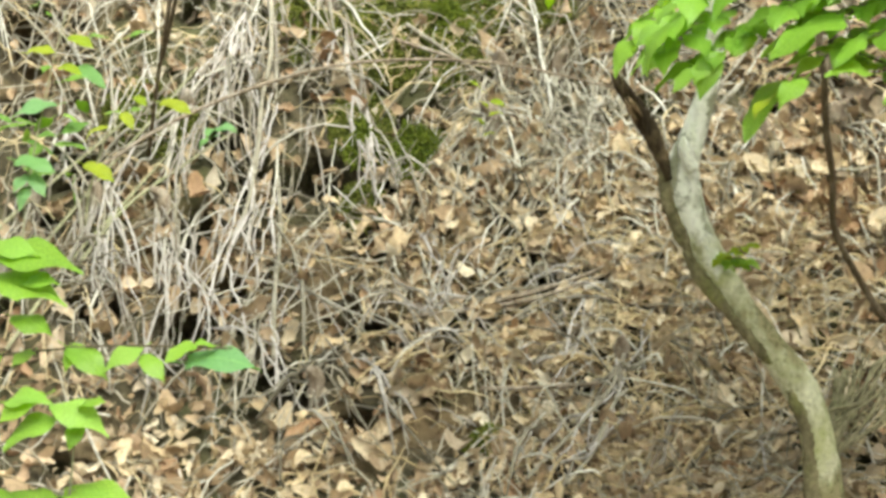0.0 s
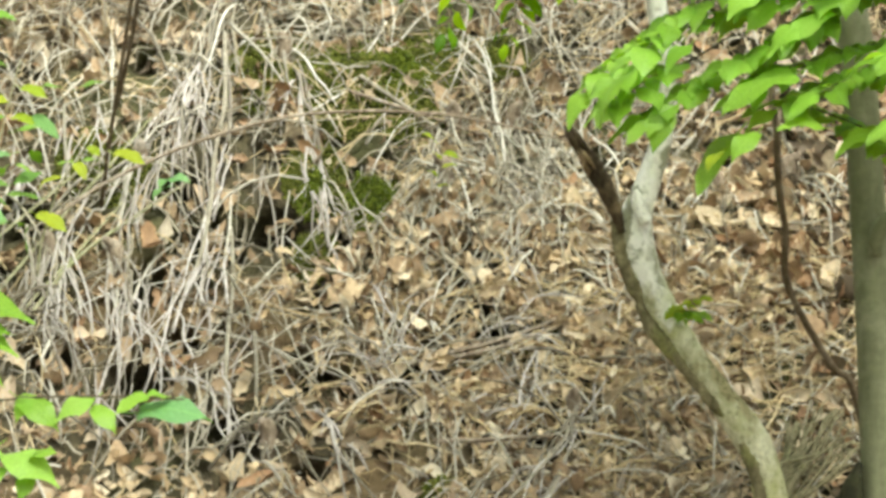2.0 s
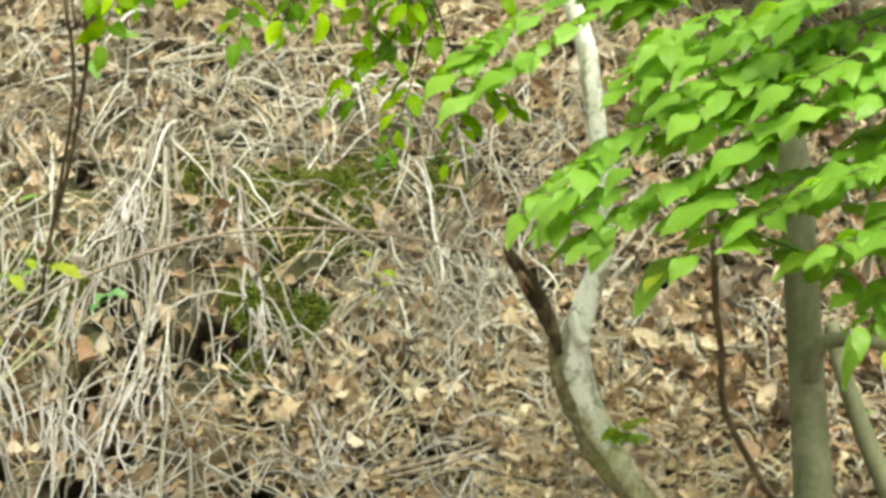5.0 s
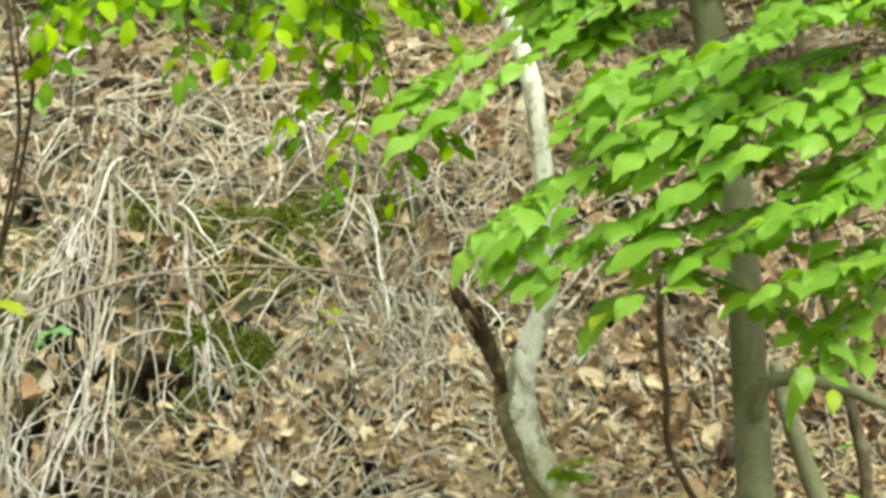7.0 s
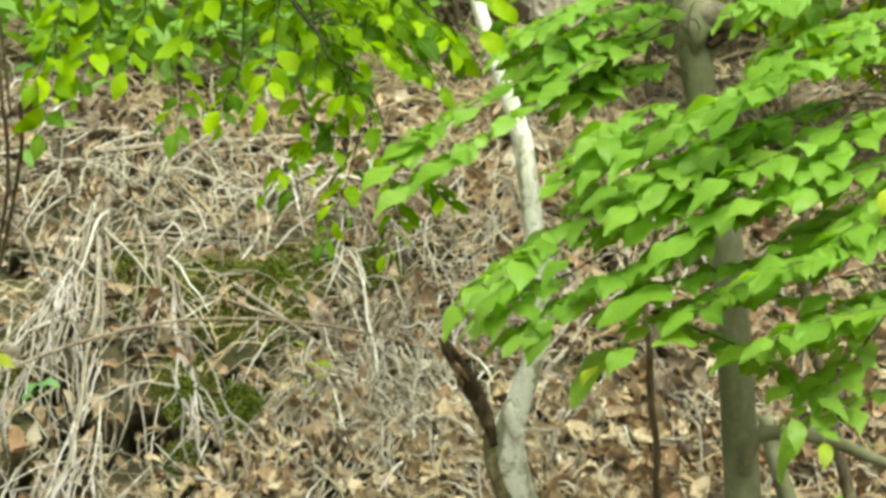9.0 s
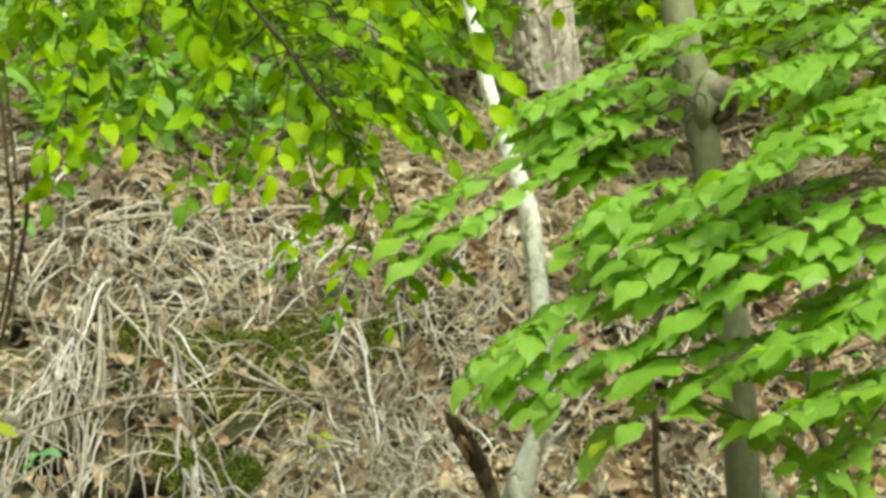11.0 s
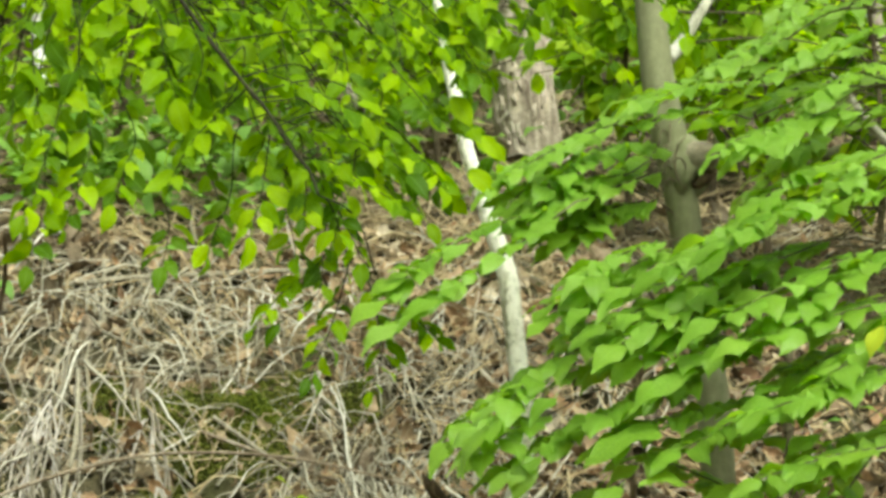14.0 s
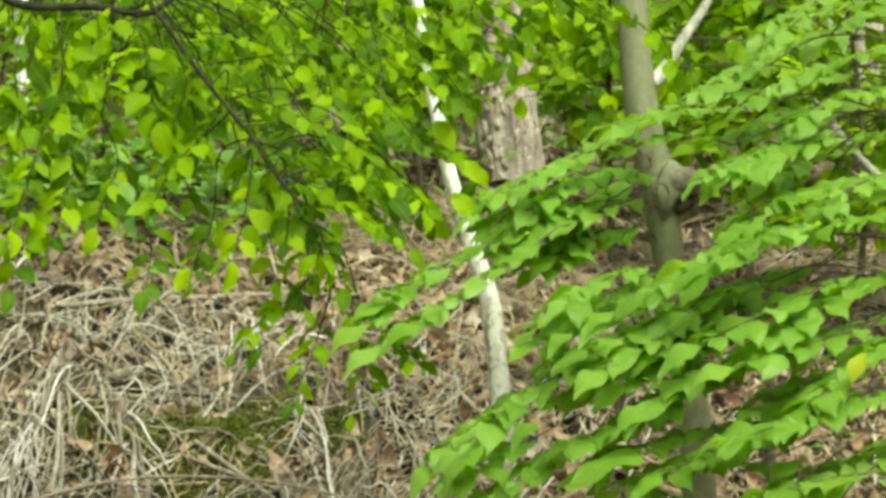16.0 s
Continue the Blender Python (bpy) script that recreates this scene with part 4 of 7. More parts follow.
for line, radii in (([(0.126, 6.030, 1.361), (0.136, 6.030, 1.317), (0.144, 6.030, 1.265), (0.166, 6.030, 1.201), (0.187, 6.030, 1.159)], (0.012, 0.020, 0.018, 0.018, 0.006)), ([(0.174, 6.030, 1.168), (0.206, 6.030, 1.110), (0.253, 6.030, 1.051), (0.299, 6.030, 0.993), (0.345, 6.030, 0.934), (0.378, 6.030, 0.895)], (0.008, 0.019, 0.017, 0.015, 0.016, 0.006)), ([(0.396, 6.030, 0.872), (0.423, 6.030, 0.817), (0.445, 6.030, 0.752), (0.452, 6.030, 0.680), (0.454, 6.030, 0.590)], (0.010, 0.020, 0.018, 0.020, 0.022))):
    part("mossy_bark", add_tube(([], []), smooth_line(line, 7), radii, 14, 0.16, random.Random(4)), UNDER_BARK, ob, "rough brown-green mossy bark on the underside")
stub = ([], [])
add_tube(stub, smooth_line([(0.140, 6.000, 1.328), (0.124, 5.995, 1.380), (0.103, 5.990, 1.431), (0.080, 5.982, 1.475), (0.062, 5.978, 1.504), (0.055, 5.976, 1.514)], 8), (0.007, 0.016, 0.020, 0.021, 0.019, 0.014), 20, 0.16, random.Random(6))
for k in range(5):
    r = random.Random(60 + k)
    a = Vector((0.057, 5.972, 1.508)) + Vector((r.uniform(-0.012, 0.012), r.uniform(-0.010, 0.010), 0))
    add_tube(stub, [a, a + Vector((-0.030, 0, 0.045)) * 0.9, a + Vector((-0.034, 0, 0.052)) * r.uniform(0.9, 1.3)], (0.011, 0.010, 0.002), 6, 0.1, r)
part("broken_fork", stub, ROTTEN, ob, "dark rotten splintered stub of a fork")
for k in range(7):
    r = random.Random(160 + k)
    a, b = Vector((0.103, 5.955, 1.431)), Vector((0.052, 5.955, 1.520))
    off = Vector((r.uniform(-0.020, 0.020), r.uniform(-0.004, 0.006), r.uniform(-0.01, 0.01)))
    u0 = r.uniform(0.25, 0.7)
    p0, p1 = a.lerp(b, u0) + off, a.lerp(b, u0 + r.uniform(0.25, 0.5)) + off
    part("splinter", add_tube(([], []), [p0, p0.lerp(p1, 0.5), p1], (0.003, 0.005, 0.001), 4, 0.1, r), SPLINTER, ob, "tan strip of bare dead wood")
knob = ([], [])
add_tube(knob, smooth_line([(0.194, 6.005, 1.347), (0.176, 6.002, 1.398), (0.172, 6.000, 1.427)], 5), (0.016, 0.017, 0.006), 12, 0.10, random.Random(8))
part("healed_bark", knob, LICHENED, ob, "pale rounded lip of bark at the fork")
for k, (p0, p1) in enumerate((((0.255, 6.000, 1.157), (0.309, 5.960, 1.182)), ((0.252, 6.000, 1.152), (0.306, 5.950, 1.150)), ((0.244, 5.990, 1.145), (0.270, 5.940, 1.171)))):
    spray(ob, [p0, p1], (YELLOW_LEAVES, BROAD_LEAVES, YELLOW_LEAVES)[k], 7, 0.038, 90 + k, radius=0.0015, tilt=(0.0, -0.7))
tagged(ob, "leaning tree with pale lichened bark and a rotten broken fork", "tree")

# the smooth grey tree
ob = thing("grey_barked_tree", (0.716, 5.900, 0.921))
part("trunk", add_tube(([], []), smooth_line([ground_point(0.722, 5.9, -0.1)] + [(x, 5.9, z) for x, z in ((0.702, 0.944), (0.692, 1.172), (0.679, 1.423), (0.671, 1.577), (0.664, 1.703), (0.646, 1.829), (0.612, 2.040), (0.592, 2.160), (0.578, 2.255), (0.556, 2.350), (0.532, 2.475), (0.520, 2.590), (0.509, 2.707), (0.465, 3.100), (0.424, 3.902))], 6), (0.056, 0.046, 0.042, 0.040, 0.039, 0.039, 0.038, 0.037, 0.036, 0.038, 0.042, 0.040, 0.037, 0.036, 0.035, 0.033, 0.025), 22, 0.012, random.Random(9)), BEECH, ob)
def burl_mesh(centre, hole_at, size, seed):
    """A swollen collar of bark, wrinkled, with a dent where a branch has rotted away."""
    verts, faces, rings, sides = [], [], 22, 30
    hole_way = (Vector(hole_at) - Vector(centre)).normalized()
    for i in range(rings + 1):
        for k in range(sides):
            p, a = math.pi * i / rings, 2 * math.pi * k / sides
            d = Vector((math.sin(p) * math.cos(a), math.sin(p) * math.sin(a), math.cos(p)))
            off = d - hole_way
            away = math.sqrt((off.x * 0.8 + off.z * 0.6) ** 2 * 0.35 + (off.z * 0.8 - off.x * 0.6) ** 2 * 2.4 + off.y ** 2)
            r = 1 + 0.10 * noise.noise(d * 1.9 + Vector((seed, 0, 0))) + 0.035 * noise.noise(d * 6)
            r += 0.14 * math.exp(-((away - 0.52) / 0.16) ** 2) - 0.42 * math.exp(-(away / 0.33) ** 4) - 0.05 * math.exp(-((d.x + 0.45) / 0.05) ** 2)
            verts.append((centre[0] + d.x * r * size[0], centre[1] + d.y * r * size[1], centre[2] + d.z * r * size[2]))
    for i in range(rings):
        for k in range(sides):
            faces.append((i * sides + k, i * sides + (k + 1) % sides, (i + 1) * sides + (k + 1) % sides, (i + 1) * sides + k))
    return verts, faces


burl = part("burl", burl_mesh((0.590, 5.898, 2.268), (0.634, 5.850, 2.236), (0.056, 0.054, 0.074), 3), BEECH, ob, "swollen grey burl round an old branch scar")
hole = ([], [])
add_tube(hole, smooth_line([(0.609, 5.868, 2.223), (0.623, 5.868, 2.228), (0.641, 5.868, 2.242), (0.664, 5.868, 2.257)], 4), (0.006, 0.013, 0.014, 0.006), 10, 0.15, random.Random(13))
part("bark_fold", add_tube(([], []), smooth_line([(0.593, 5.846, 2.334), (0.573, 5.846, 2.308), (0.566, 5.846, 2.270), (0.574, 5.846, 2.232), (0.597, 5.846, 2.207)], 5), (0.0008, 0.0018, 0.0022, 0.0018, 0.0008), 6, 0.1, random.Random(24)), TWIG, burl, "dark curved fold in the bark")
part("limb_stub", add_tube(([], []), smooth_line([(0.604, 5.880, 2.290), (0.632, 5.866, 2.288), (0.655, 5.855, 2.284), (0.663, 5.852, 2.282)], 4), (0.035, 0.033, 0.029, 0.014), 16, 0.10, random.Random(29)), WORN_BARK, burl, "rough brown-grey stub of an old limb")
part("knot_hole", hole, ROTTEN, burl, "dark hollow of the branch scar")
part("limb", add_tube(([], []), smooth_line([(0.693, 5.850, 1.277), (0.694, 5.833, 1.321), (0.721, 5.817, 1.359), (0.787, 5.800, 1.363), (0.871, 5.783, 1.347), (0.979, 5.767, 1.302), (1.123, 5.750, 1.256)], 5), (0.016, 0.018, 0.017, 0.016, 0.013, 0.008), 9, 0.08, random.Random(14)), BEECH, ob, "crooked grey side limb")
part("limb", add_tube(([], []), smooth_line([(0.555, 5.920, 2.517), (0.590, 5.946, 2.555), (0.624, 5.972, 2.613), (0.660, 5.998, 2.671), (0.688, 6.024, 2.712), (0.746, 6.050, 2.823)], 5), (0.018, 0.014, 0.012, 0.010), 9, 0.06, random.Random(15)), GREY_LIMB, ob, "pale bent side limb")
tagged(ob, "slim grey-green tree with smooth bark and an old burl", "tree")

charred = add_tube(([], []), smooth_line([(0.654, 5.860, 0.818), (0.638, 5.850, 0.776), (0.632, 5.850, 0.726), (0.641, 5.850, 0.657)], 5), (0.006, 0.018, 0.028, 0.034), 12, 0.2, random.Random(23))
part("rotten_foot", charred, DARK_TWIG, ob, "black rotten bark at the foot")

ob = thing("root_clump", (0.508, 6.100, 0.693))
for k in range(34):
    r = random.Random(700 + k)
    u = r.random()
    a = Vector((0.491, 6.080, 0.781)).lerp(Vector((0.519, 6.080, 0.676)), r.random()) + Vector((r.gauss(0, 0.006), r.uniform(-0.02, 0.02), r.gauss(0, 0.006)))
    b = (Vector((0.513, 6.220, 0.824)).lerp(Vector((0.619, 6.220, 0.889)), u * 2) if u < 0.5 else Vector((0.619, 6.220, 0.889)).lerp(Vector((0.683, 6.220, 0.762)), u * 2 - 1)) + Vector((r.gauss(0, 0.012), r.uniform(-0.04, 0.06), r.gauss(0, 0.012)))
    size = (0.014, 0.010)[k] if k < 2 else 0.0022 + 0.0035 * r.random() ** 2
    sag = Vector((r.uniform(-0.006, 0.012), r.uniform(-0.02, 0.0), r.uniform(-0.022, 0.006)))
    part("root", add_tube(([], []), smooth_line([a - Vector((0.01, 0, 0.06)), a, a.lerp(b, 0.35) + sag * 0.8, a.lerp(b, 0.7) + sag, b, b + (b - a) * 0.25 + Vector((0, 0.06, -0.02))], 5), (size, size, size * 0.9, size * 0.6), 7, 0.1, r), OLIVE_ROOT, ob)
tagged(ob, "clump of dull olive roots and stems leaning between two trunks", "roots")

# thinner stems behind it
ob = thing("thin_tree", (0.894, 6.400, 1.038))
part("trunk", add_tube(([], []), smooth_line([(0.790, 6.300, 1.394), (0.807, 6.300, 1.314), (0.841, 6.300, 1.206), (0.880, 6.300, 1.099), (0.934, 6.300, 0.965), (0.960, 6.300, 0.778)], 5), (0.018, 0.022, 0.026, 0.03), 10, 0.05, random.Random(16)), BEECH, ob)
tagged(ob, "thin leaning grey trunk standing behind a thicker one", "tree")
ob = thing("thin_tree", (1.008, 6.300, 1.046))
part("trunk", add_tube(([], []), smooth_line([ground_point(1.029, 6.35, -0.05)] + [(1.008, 6.300, 1.072), (0.972, 6.283, 1.274), (0.917, 6.267, 1.502), (0.885, 6.250, 1.648), (0.878, 6.233, 1.795), (0.880, 6.217, 1.927), (0.883, 6.200, 2.005)], 5), (0.018, 0.016, 0.014, 0.013, 0.010, 0.003), 8, 0.06, random.Random(17)), TWIG, ob)
tagged(ob, "thin dark brown trunk standing among green leaves", "tree")
ob = thing("thin_tree", (-1.215, 7.200, 1.566))
part("trunk", add_tube(([], []), smooth_line([(-1.255, 7.200, 1.381), (-1.202, 7.050, 1.565), (-1.142, 6.900, 1.756), (-1.083, 6.750, 1.967), (-1.067, 6.600, 2.126)] + [(-1.056, 6.500, 2.127), (-1.060, 6.433, 2.259), (-1.082, 6.367, 2.458), (-1.103, 6.300, 2.653)], 5), (0.0055, 0.0055, 0.005, 0.005, 0.004), 7, 0.05, random.Random(18)), BROWN, ob)
part("limb", add_tube(([], []), smooth_line([(-1.174, 7.000, 1.654), (-1.111, 6.850, 1.798), (-1.055, 6.700, 1.963), (-1.017, 6.550, 2.065), (-1.003, 6.400, 2.148)] + [(-1.021, 6.400, 2.117), (-1.030, 6.350, 2.249), (-1.042, 6.300, 2.380)], 5), (0.006, 0.005, 0.004), 6, 0.05, random.Random(19)), BROWN, ob)
tagged(ob, "thin twin-stemmed brown shoot rising from the bank", "sapling")

# furrowed trunk and other trunks on the slope behind
def far_trunk(label, points, radii, material, sides=16, rough=0.06, seed=0):
    o = thing("forest_tree", points[0])
    part("trunk", add_tube(([], []), smooth_line(points, 6), radii, sides, rough, random.Random(seed)), material, o)
    return tagged(o, label, "tree", "trunks on the upper slope")


def furrowed_trunk(label, points, radii, material, seed):
    """A thick trunk with ridges of bark that run up it and fork."""
    o = thing("forest_tree", points[0])
    line = smooth_line(points, 14)
    radii = spread(radii, len(line))
    sides, verts, faces = 84, [], []
    for i, q in enumerate(line):
        for k in range(sides):
            a = 2 * math.pi * k / sides
            ridge = noise.noise((math.cos(a) * 6.5 + seed, math.sin(a) * 6.5, q.z * 4.0)) + 0.5 * noise.noise((math.cos(a) * 15, math.sin(a) * 15 + seed, q.z * 9.0))
            r = radii[i] * (1 + 0.16 * max(-0.35, min(0.3, ridge)))
            verts.append((q.x + math.cos(a) * r, q.y + math.sin(a) * r, q.z))
    for i in range(len(line) - 1):
        for k in range(sides):
            a, b = i * sides + k, i * sides + (k + 1) % sides
            faces.append((a, b, b + sides, a + sides))
    part("trunk", (verts, faces), material, o)
    rng = random.Random(seed + 40)
    for k in range(64):
        i0 = rng.randint(2, len(line) // 2)
        n = rng.randint(3, 7)
        a = rng.uniform(math.pi * 1.0, math.pi * 2.0)
        ridge = []
        for q, r in zip(line[i0:i0 + n], radii[i0:i0 + n]):
            a += rng.gauss(0, 0.05)
            ridge.append(Vector((q.x + math.cos(a) * r * 0.985, q.y + math.sin(a) * r * 0.985, q.z)))
        if len(ridge) > 2:
            part("bark_ridge", add_tube(([], []), smooth_line(ridge, 2), (0.004, 0.010, 0.011, 0.009, 0.003), 6, 0.18, rng), RIDGE, o)
    return tagged(o, label, "tree", "trunks on the upper slope")


furrowed_trunk("thick tree trunk with furrowed pinkish-brown bark", [ground_point(0.459, 9.6, -0.1)] + [(0.468, 9.600, 2.659), (0.435, 9.600, 2.846), (0.413, 9.600, 3.034), (0.406, 9.600, 3.244), (0.401, 9.600, 3.455), (0.388, 9.600, 4.309), (0.349, 9.600, 6.515)], (0.19, 0.145, 0.118, 0.112, 0.108, 0.105, 0.10, 0.07), OAK, 1)
far_trunk("grey-brown trunk standing on the upper slope", [ground_point(-0.240, 13, -0.1)] + [(-0.265, 13.000, 3.560), (-0.291, 13.000, 3.843), (-0.311, 13.000, 4.129), (-0.378, 13.000, 5.869)], (0.11, 0.10, 0.09, 0.07), OAK, 16, 0.05, 2)
far_trunk("brown trunk standing on the upper slope", [ground_point(-0.831, 14, -0.1)] + [(-0.841, 14.000, 3.707), (-0.857, 14.000, 4.012), (-0.856, 14.000, 4.320), (-0.898, 14.000, 6.193)], (0.09, 0.085, 0.08, 0.06), OAK, 16, 0.05, 3)
far_trunk("pale grey slender trunk behind green leaves", [ground_point(-1.658, 12, -0.1)] + [(-1.637, 12.000, 3.164), (-1.666, 12.000, 3.424), (-1.695, 12.000, 3.738), (-1.749, 12.000, 4.959)], (0.045, 0.04, 0.035, 0.03), BIRCH, 12, 0.05, 4)
far_trunk("pale slender trunk with white bark", [ground_point(1.905, 12, -0.1)] + [(1.866, 12.000, 3.392), (1.831, 12.000, 3.707), (1.804, 12.000, 3.971), (1.767, 12.000, 5.312)], (0.030, 0.028, 0.026, 0.02), BIRCH, 12, 0.05, 5)
far_trunk("grey trunk half hidden by bright leaves", [ground_point(1.959, 15, -0.1)] + [(1.924, 15.000, 4.087), (1.922, 15.000, 4.417), (1.927, 15.000, 4.682), (1.926, 15.000, 6.598)], (0.07, 0.06, 0.055, 0.05), BEECH, 12, 0.05, 6)
far_trunk("grey trunk on the far slope", [ground_point(2.402, 13, -0.1)] + [(2.360, 13.000, 3.557), (2.374, 13.000, 3.842), (2.388, 13.000, 4.187), (2.402, 13.000, 5.936)], (0.10, 0.09, 0.08, 0.07), OAK, 12, 0.05, 7)
far_trunk("slender dark trunk on the far slope", [ground_point(1.053, 16, -0.1)] + [(1.016, 16.000, 3.923), (1.029, 16.000, 4.273), (1.042, 16.000, 4.625), (1.035, 16.000, 6.551)], (0.04, 0.035, 0.03, 0.03), TWIG, 10, 0.05, 8)
far_trunk("grey trunk on the far slope", [ground_point(-1.806, 17, -0.1)] + [(-1.854, 17.000, 4.162), (-1.884, 17.000, 4.533), (-1.906, 17.000, 4.905), (-1.984, 17.000, 7.177)], (0.10, 0.09, 0.08, 0.07), OAK, 12, 0.05, 9)

# ---- the broad-leaved sapling in front ----
OPEN = dict(radius=0.0026, droop=0.10, tilt=(-0.10, -0.27), spread_out=0.95, out=(-0.3, -0.08), flat=0.30, vary=(0.55, 1.15))
sap = thing("broadleaf_sapling", (0.680, 6.300, 0.802))
SAP_LIMBS = [smooth_line([ground_point(0.753, 6.35, -0.04)] + [(0.667, 6.200, 0.932), (0.611, 6.158, 1.003), (0.538, 6.117, 1.124), (0.497, 6.075, 1.218), (0.493, 6.033, 1.322), (0.476, 5.992, 1.438), (0.470, 5.950, 1.552)] + [(0.463, 5.980, 1.629), (0.480, 6.000, 1.771), (0.525, 6.020, 1.900)] + [(0.614, 6.030, 2.104), (0.597, 6.030, 2.260), (0.561, 6.030, 2.430), (0.536, 6.030, 2.602), (0.522, 6.030, 2.734), (0.476, 6.030, 3.068)], 5),
             smooth_line([ground_point(1.14, 5.75, -0.04), (1.12, 5.72, 1.0), (1.13, 5.65, 1.7), (1.10, 5.6, 2.3), (1.12, 5.6, 2.9)], 7)]
for line in SAP_LIMBS:
    part("stem", add_tube(([], []), line, (0.010, 0.0085, 0.008, 0.008, 0.007, 0.006, 0.005, 0.004), 8, 0.05, random.Random(21)), BROWN, sap, "thin curving brown stem")
spray(sap, [(0.602, 5.450, 1.953), (0.463, 5.388, 1.910), (0.321, 5.325, 1.834), (0.195, 5.263, 1.749), (0.105, 5.200, 1.645)], BROAD_LEAVES, 35, 0.094, 100, limbs=SAP_LIMBS, **OPEN)
spray(sap, [(0.637, 5.500, 2.005), (0.489, 5.433, 1.967), (0.346, 5.367, 1.924), (0.251, 5.300, 1.877)], BROAD_LEAVES, 25, 0.083, 101, limbs=SAP_LIMBS, **OPEN)
spray(sap, [(0.696, 5.400, 1.858), (0.549, 5.317, 1.804), (0.429, 5.233, 1.730), (0.291, 5.150, 1.658)], BROAD_LEAVES, 29, 0.090, 102, limbs=SAP_LIMBS, **OPEN)
spray(sap, [(0.748, 5.350, 1.741), (0.603, 5.283, 1.713), (0.450, 5.217, 1.674), (0.346, 5.150, 1.626)], BROAD_LEAVES, 25, 0.090, 103, limbs=SAP_LIMBS, **OPEN)
spray(sap, [(0.820, 5.300, 1.785), (0.709, 5.233, 1.702), (0.590, 5.167, 1.664), (0.484, 5.100, 1.617)], BROAD_LEAVES, 25, 0.090, 104, limbs=SAP_LIMBS, **OPEN)
spray(sap, [(0.469, 5.500, 2.204), (0.300, 5.425, 2.132), (0.136, 5.350, 2.074), (-0.001, 5.275, 1.995), (-0.099, 5.200, 1.908)], BROAD_LEAVES, 36, 0.079, 105, limbs=SAP_LIMBS, **OPEN)
spray(sap, [(0.296, 5.350, 2.123), (0.135, 5.300, 2.000), (0.023, 5.250, 1.925), (-0.087, 5.200, 1.852)], BROAD_LEAVES, 25, 0.083, 106, limbs=SAP_LIMBS, **OPEN)
spray(sap, [(0.489, 5.600, 2.278), (0.400, 5.533, 2.255), (0.290, 5.467, 2.202), (0.183, 5.400, 2.103)], BROAD_LEAVES, 36, 0.075, 107, limbs=SAP_LIMBS, **OPEN)
spray(sap, [(0.507, 5.650, 2.223), (0.430, 5.600, 2.203), (0.355, 5.550, 2.160), (0.269, 5.500, 2.092)], BROAD_LEAVES, 29, 0.075, 108, limbs=SAP_LIMBS, **OPEN)
spray(sap, [(0.904, 5.400, 2.141), (0.755, 5.333, 2.130), (0.621, 5.267, 2.074), (0.468, 5.200, 1.975)], BROAD_LEAVES, 36, 0.087, 109, limbs=SAP_LIMBS, **OPEN)
spray(sap, [(1.025, 5.300, 2.167), (0.876, 5.233, 2.133), (0.731, 5.167, 2.100), (0.579, 5.100, 2.023)], BROAD_LEAVES, 36, 0.090, 110, limbs=SAP_LIMBS, **OPEN)
spray(sap, [(1.048, 5.300, 2.052), (0.899, 5.233, 2.008), (0.777, 5.167, 1.933), (0.646, 5.100, 1.859)], BROAD_LEAVES, 36, 0.090, 111, limbs=SAP_LIMBS, **OPEN)
spray(sap, [(1.028, 5.200, 1.929), (0.929, 5.150, 1.879), (0.833, 5.100, 1.819), (0.760, 5.050, 1.750)], BROAD_LEAVES, 25, 0.090, 112, limbs=SAP_LIMBS, **OPEN)
spray(sap, [(1.064, 5.500, 2.275), (0.910, 5.433, 2.240), (0.771, 5.367, 2.193), (0.670, 5.300, 2.125)], BROAD_LEAVES, 29, 0.083, 113, limbs=SAP_LIMBS, **OPEN)
spray(sap, [(1.108, 5.600, 2.388), (0.950, 5.533, 2.350), (0.797, 5.467, 2.325), (0.659, 5.400, 2.242)], BROAD_LEAVES, 32, 0.079, 114, limbs=SAP_LIMBS, **OPEN)
spray(sap, [(0.979, 5.700, 2.513), (0.808, 5.633, 2.473), (0.594, 5.567, 2.421), (0.420, 5.500, 2.358)], BROAD_LEAVES, 37, 0.075, 115, limbs=SAP_LIMBS, **OPEN)
spray(sap, [(1.132, 5.600, 2.585), (0.974, 5.533, 2.533), (0.820, 5.467, 2.469), (0.681, 5.400, 2.384)], BROAD_LEAVES, 32, 0.075, 116, limbs=SAP_LIMBS, **OPEN)
spray(sap, [(1.128, 5.700, 2.705), (0.992, 5.633, 2.663), (0.834, 5.567, 2.610), (0.741, 5.500, 2.522)], BROAD_LEAVES, 26, 0.075, 117, limbs=SAP_LIMBS, **OPEN)
spray(sap, [(1.050, 5.200, 1.807), (0.904, 5.133, 1.778), (0.762, 5.067, 1.729), (0.603, 5.000, 1.681)], BROAD_LEAVES, 29, 0.090, 118, limbs=SAP_LIMBS, **OPEN)
spray(sap, [(1.070, 5.300, 1.722), (0.967, 5.233, 1.684), (0.866, 5.167, 1.636), (0.768, 5.100, 1.589)], BROAD_LEAVES, 20, 0.090, 119, limbs=SAP_LIMBS, **OPEN)
spray(sap, [(0.650, 5.500, 1.851), (0.560, 5.433, 1.857), (0.450, 5.367, 1.851), (0.343, 5.300, 1.788)], BROAD_LEAVES, 20, 0.083, 120, limbs=SAP_LIMBS, **OPEN)
spray(sap, [(0.819, 5.450, 1.886), (0.694, 5.383, 1.856), (0.560, 5.317, 1.793), (0.464, 5.250, 1.731)], BROAD_LEAVES, 25, 0.087, 121, limbs=SAP_LIMBS, **OPEN)
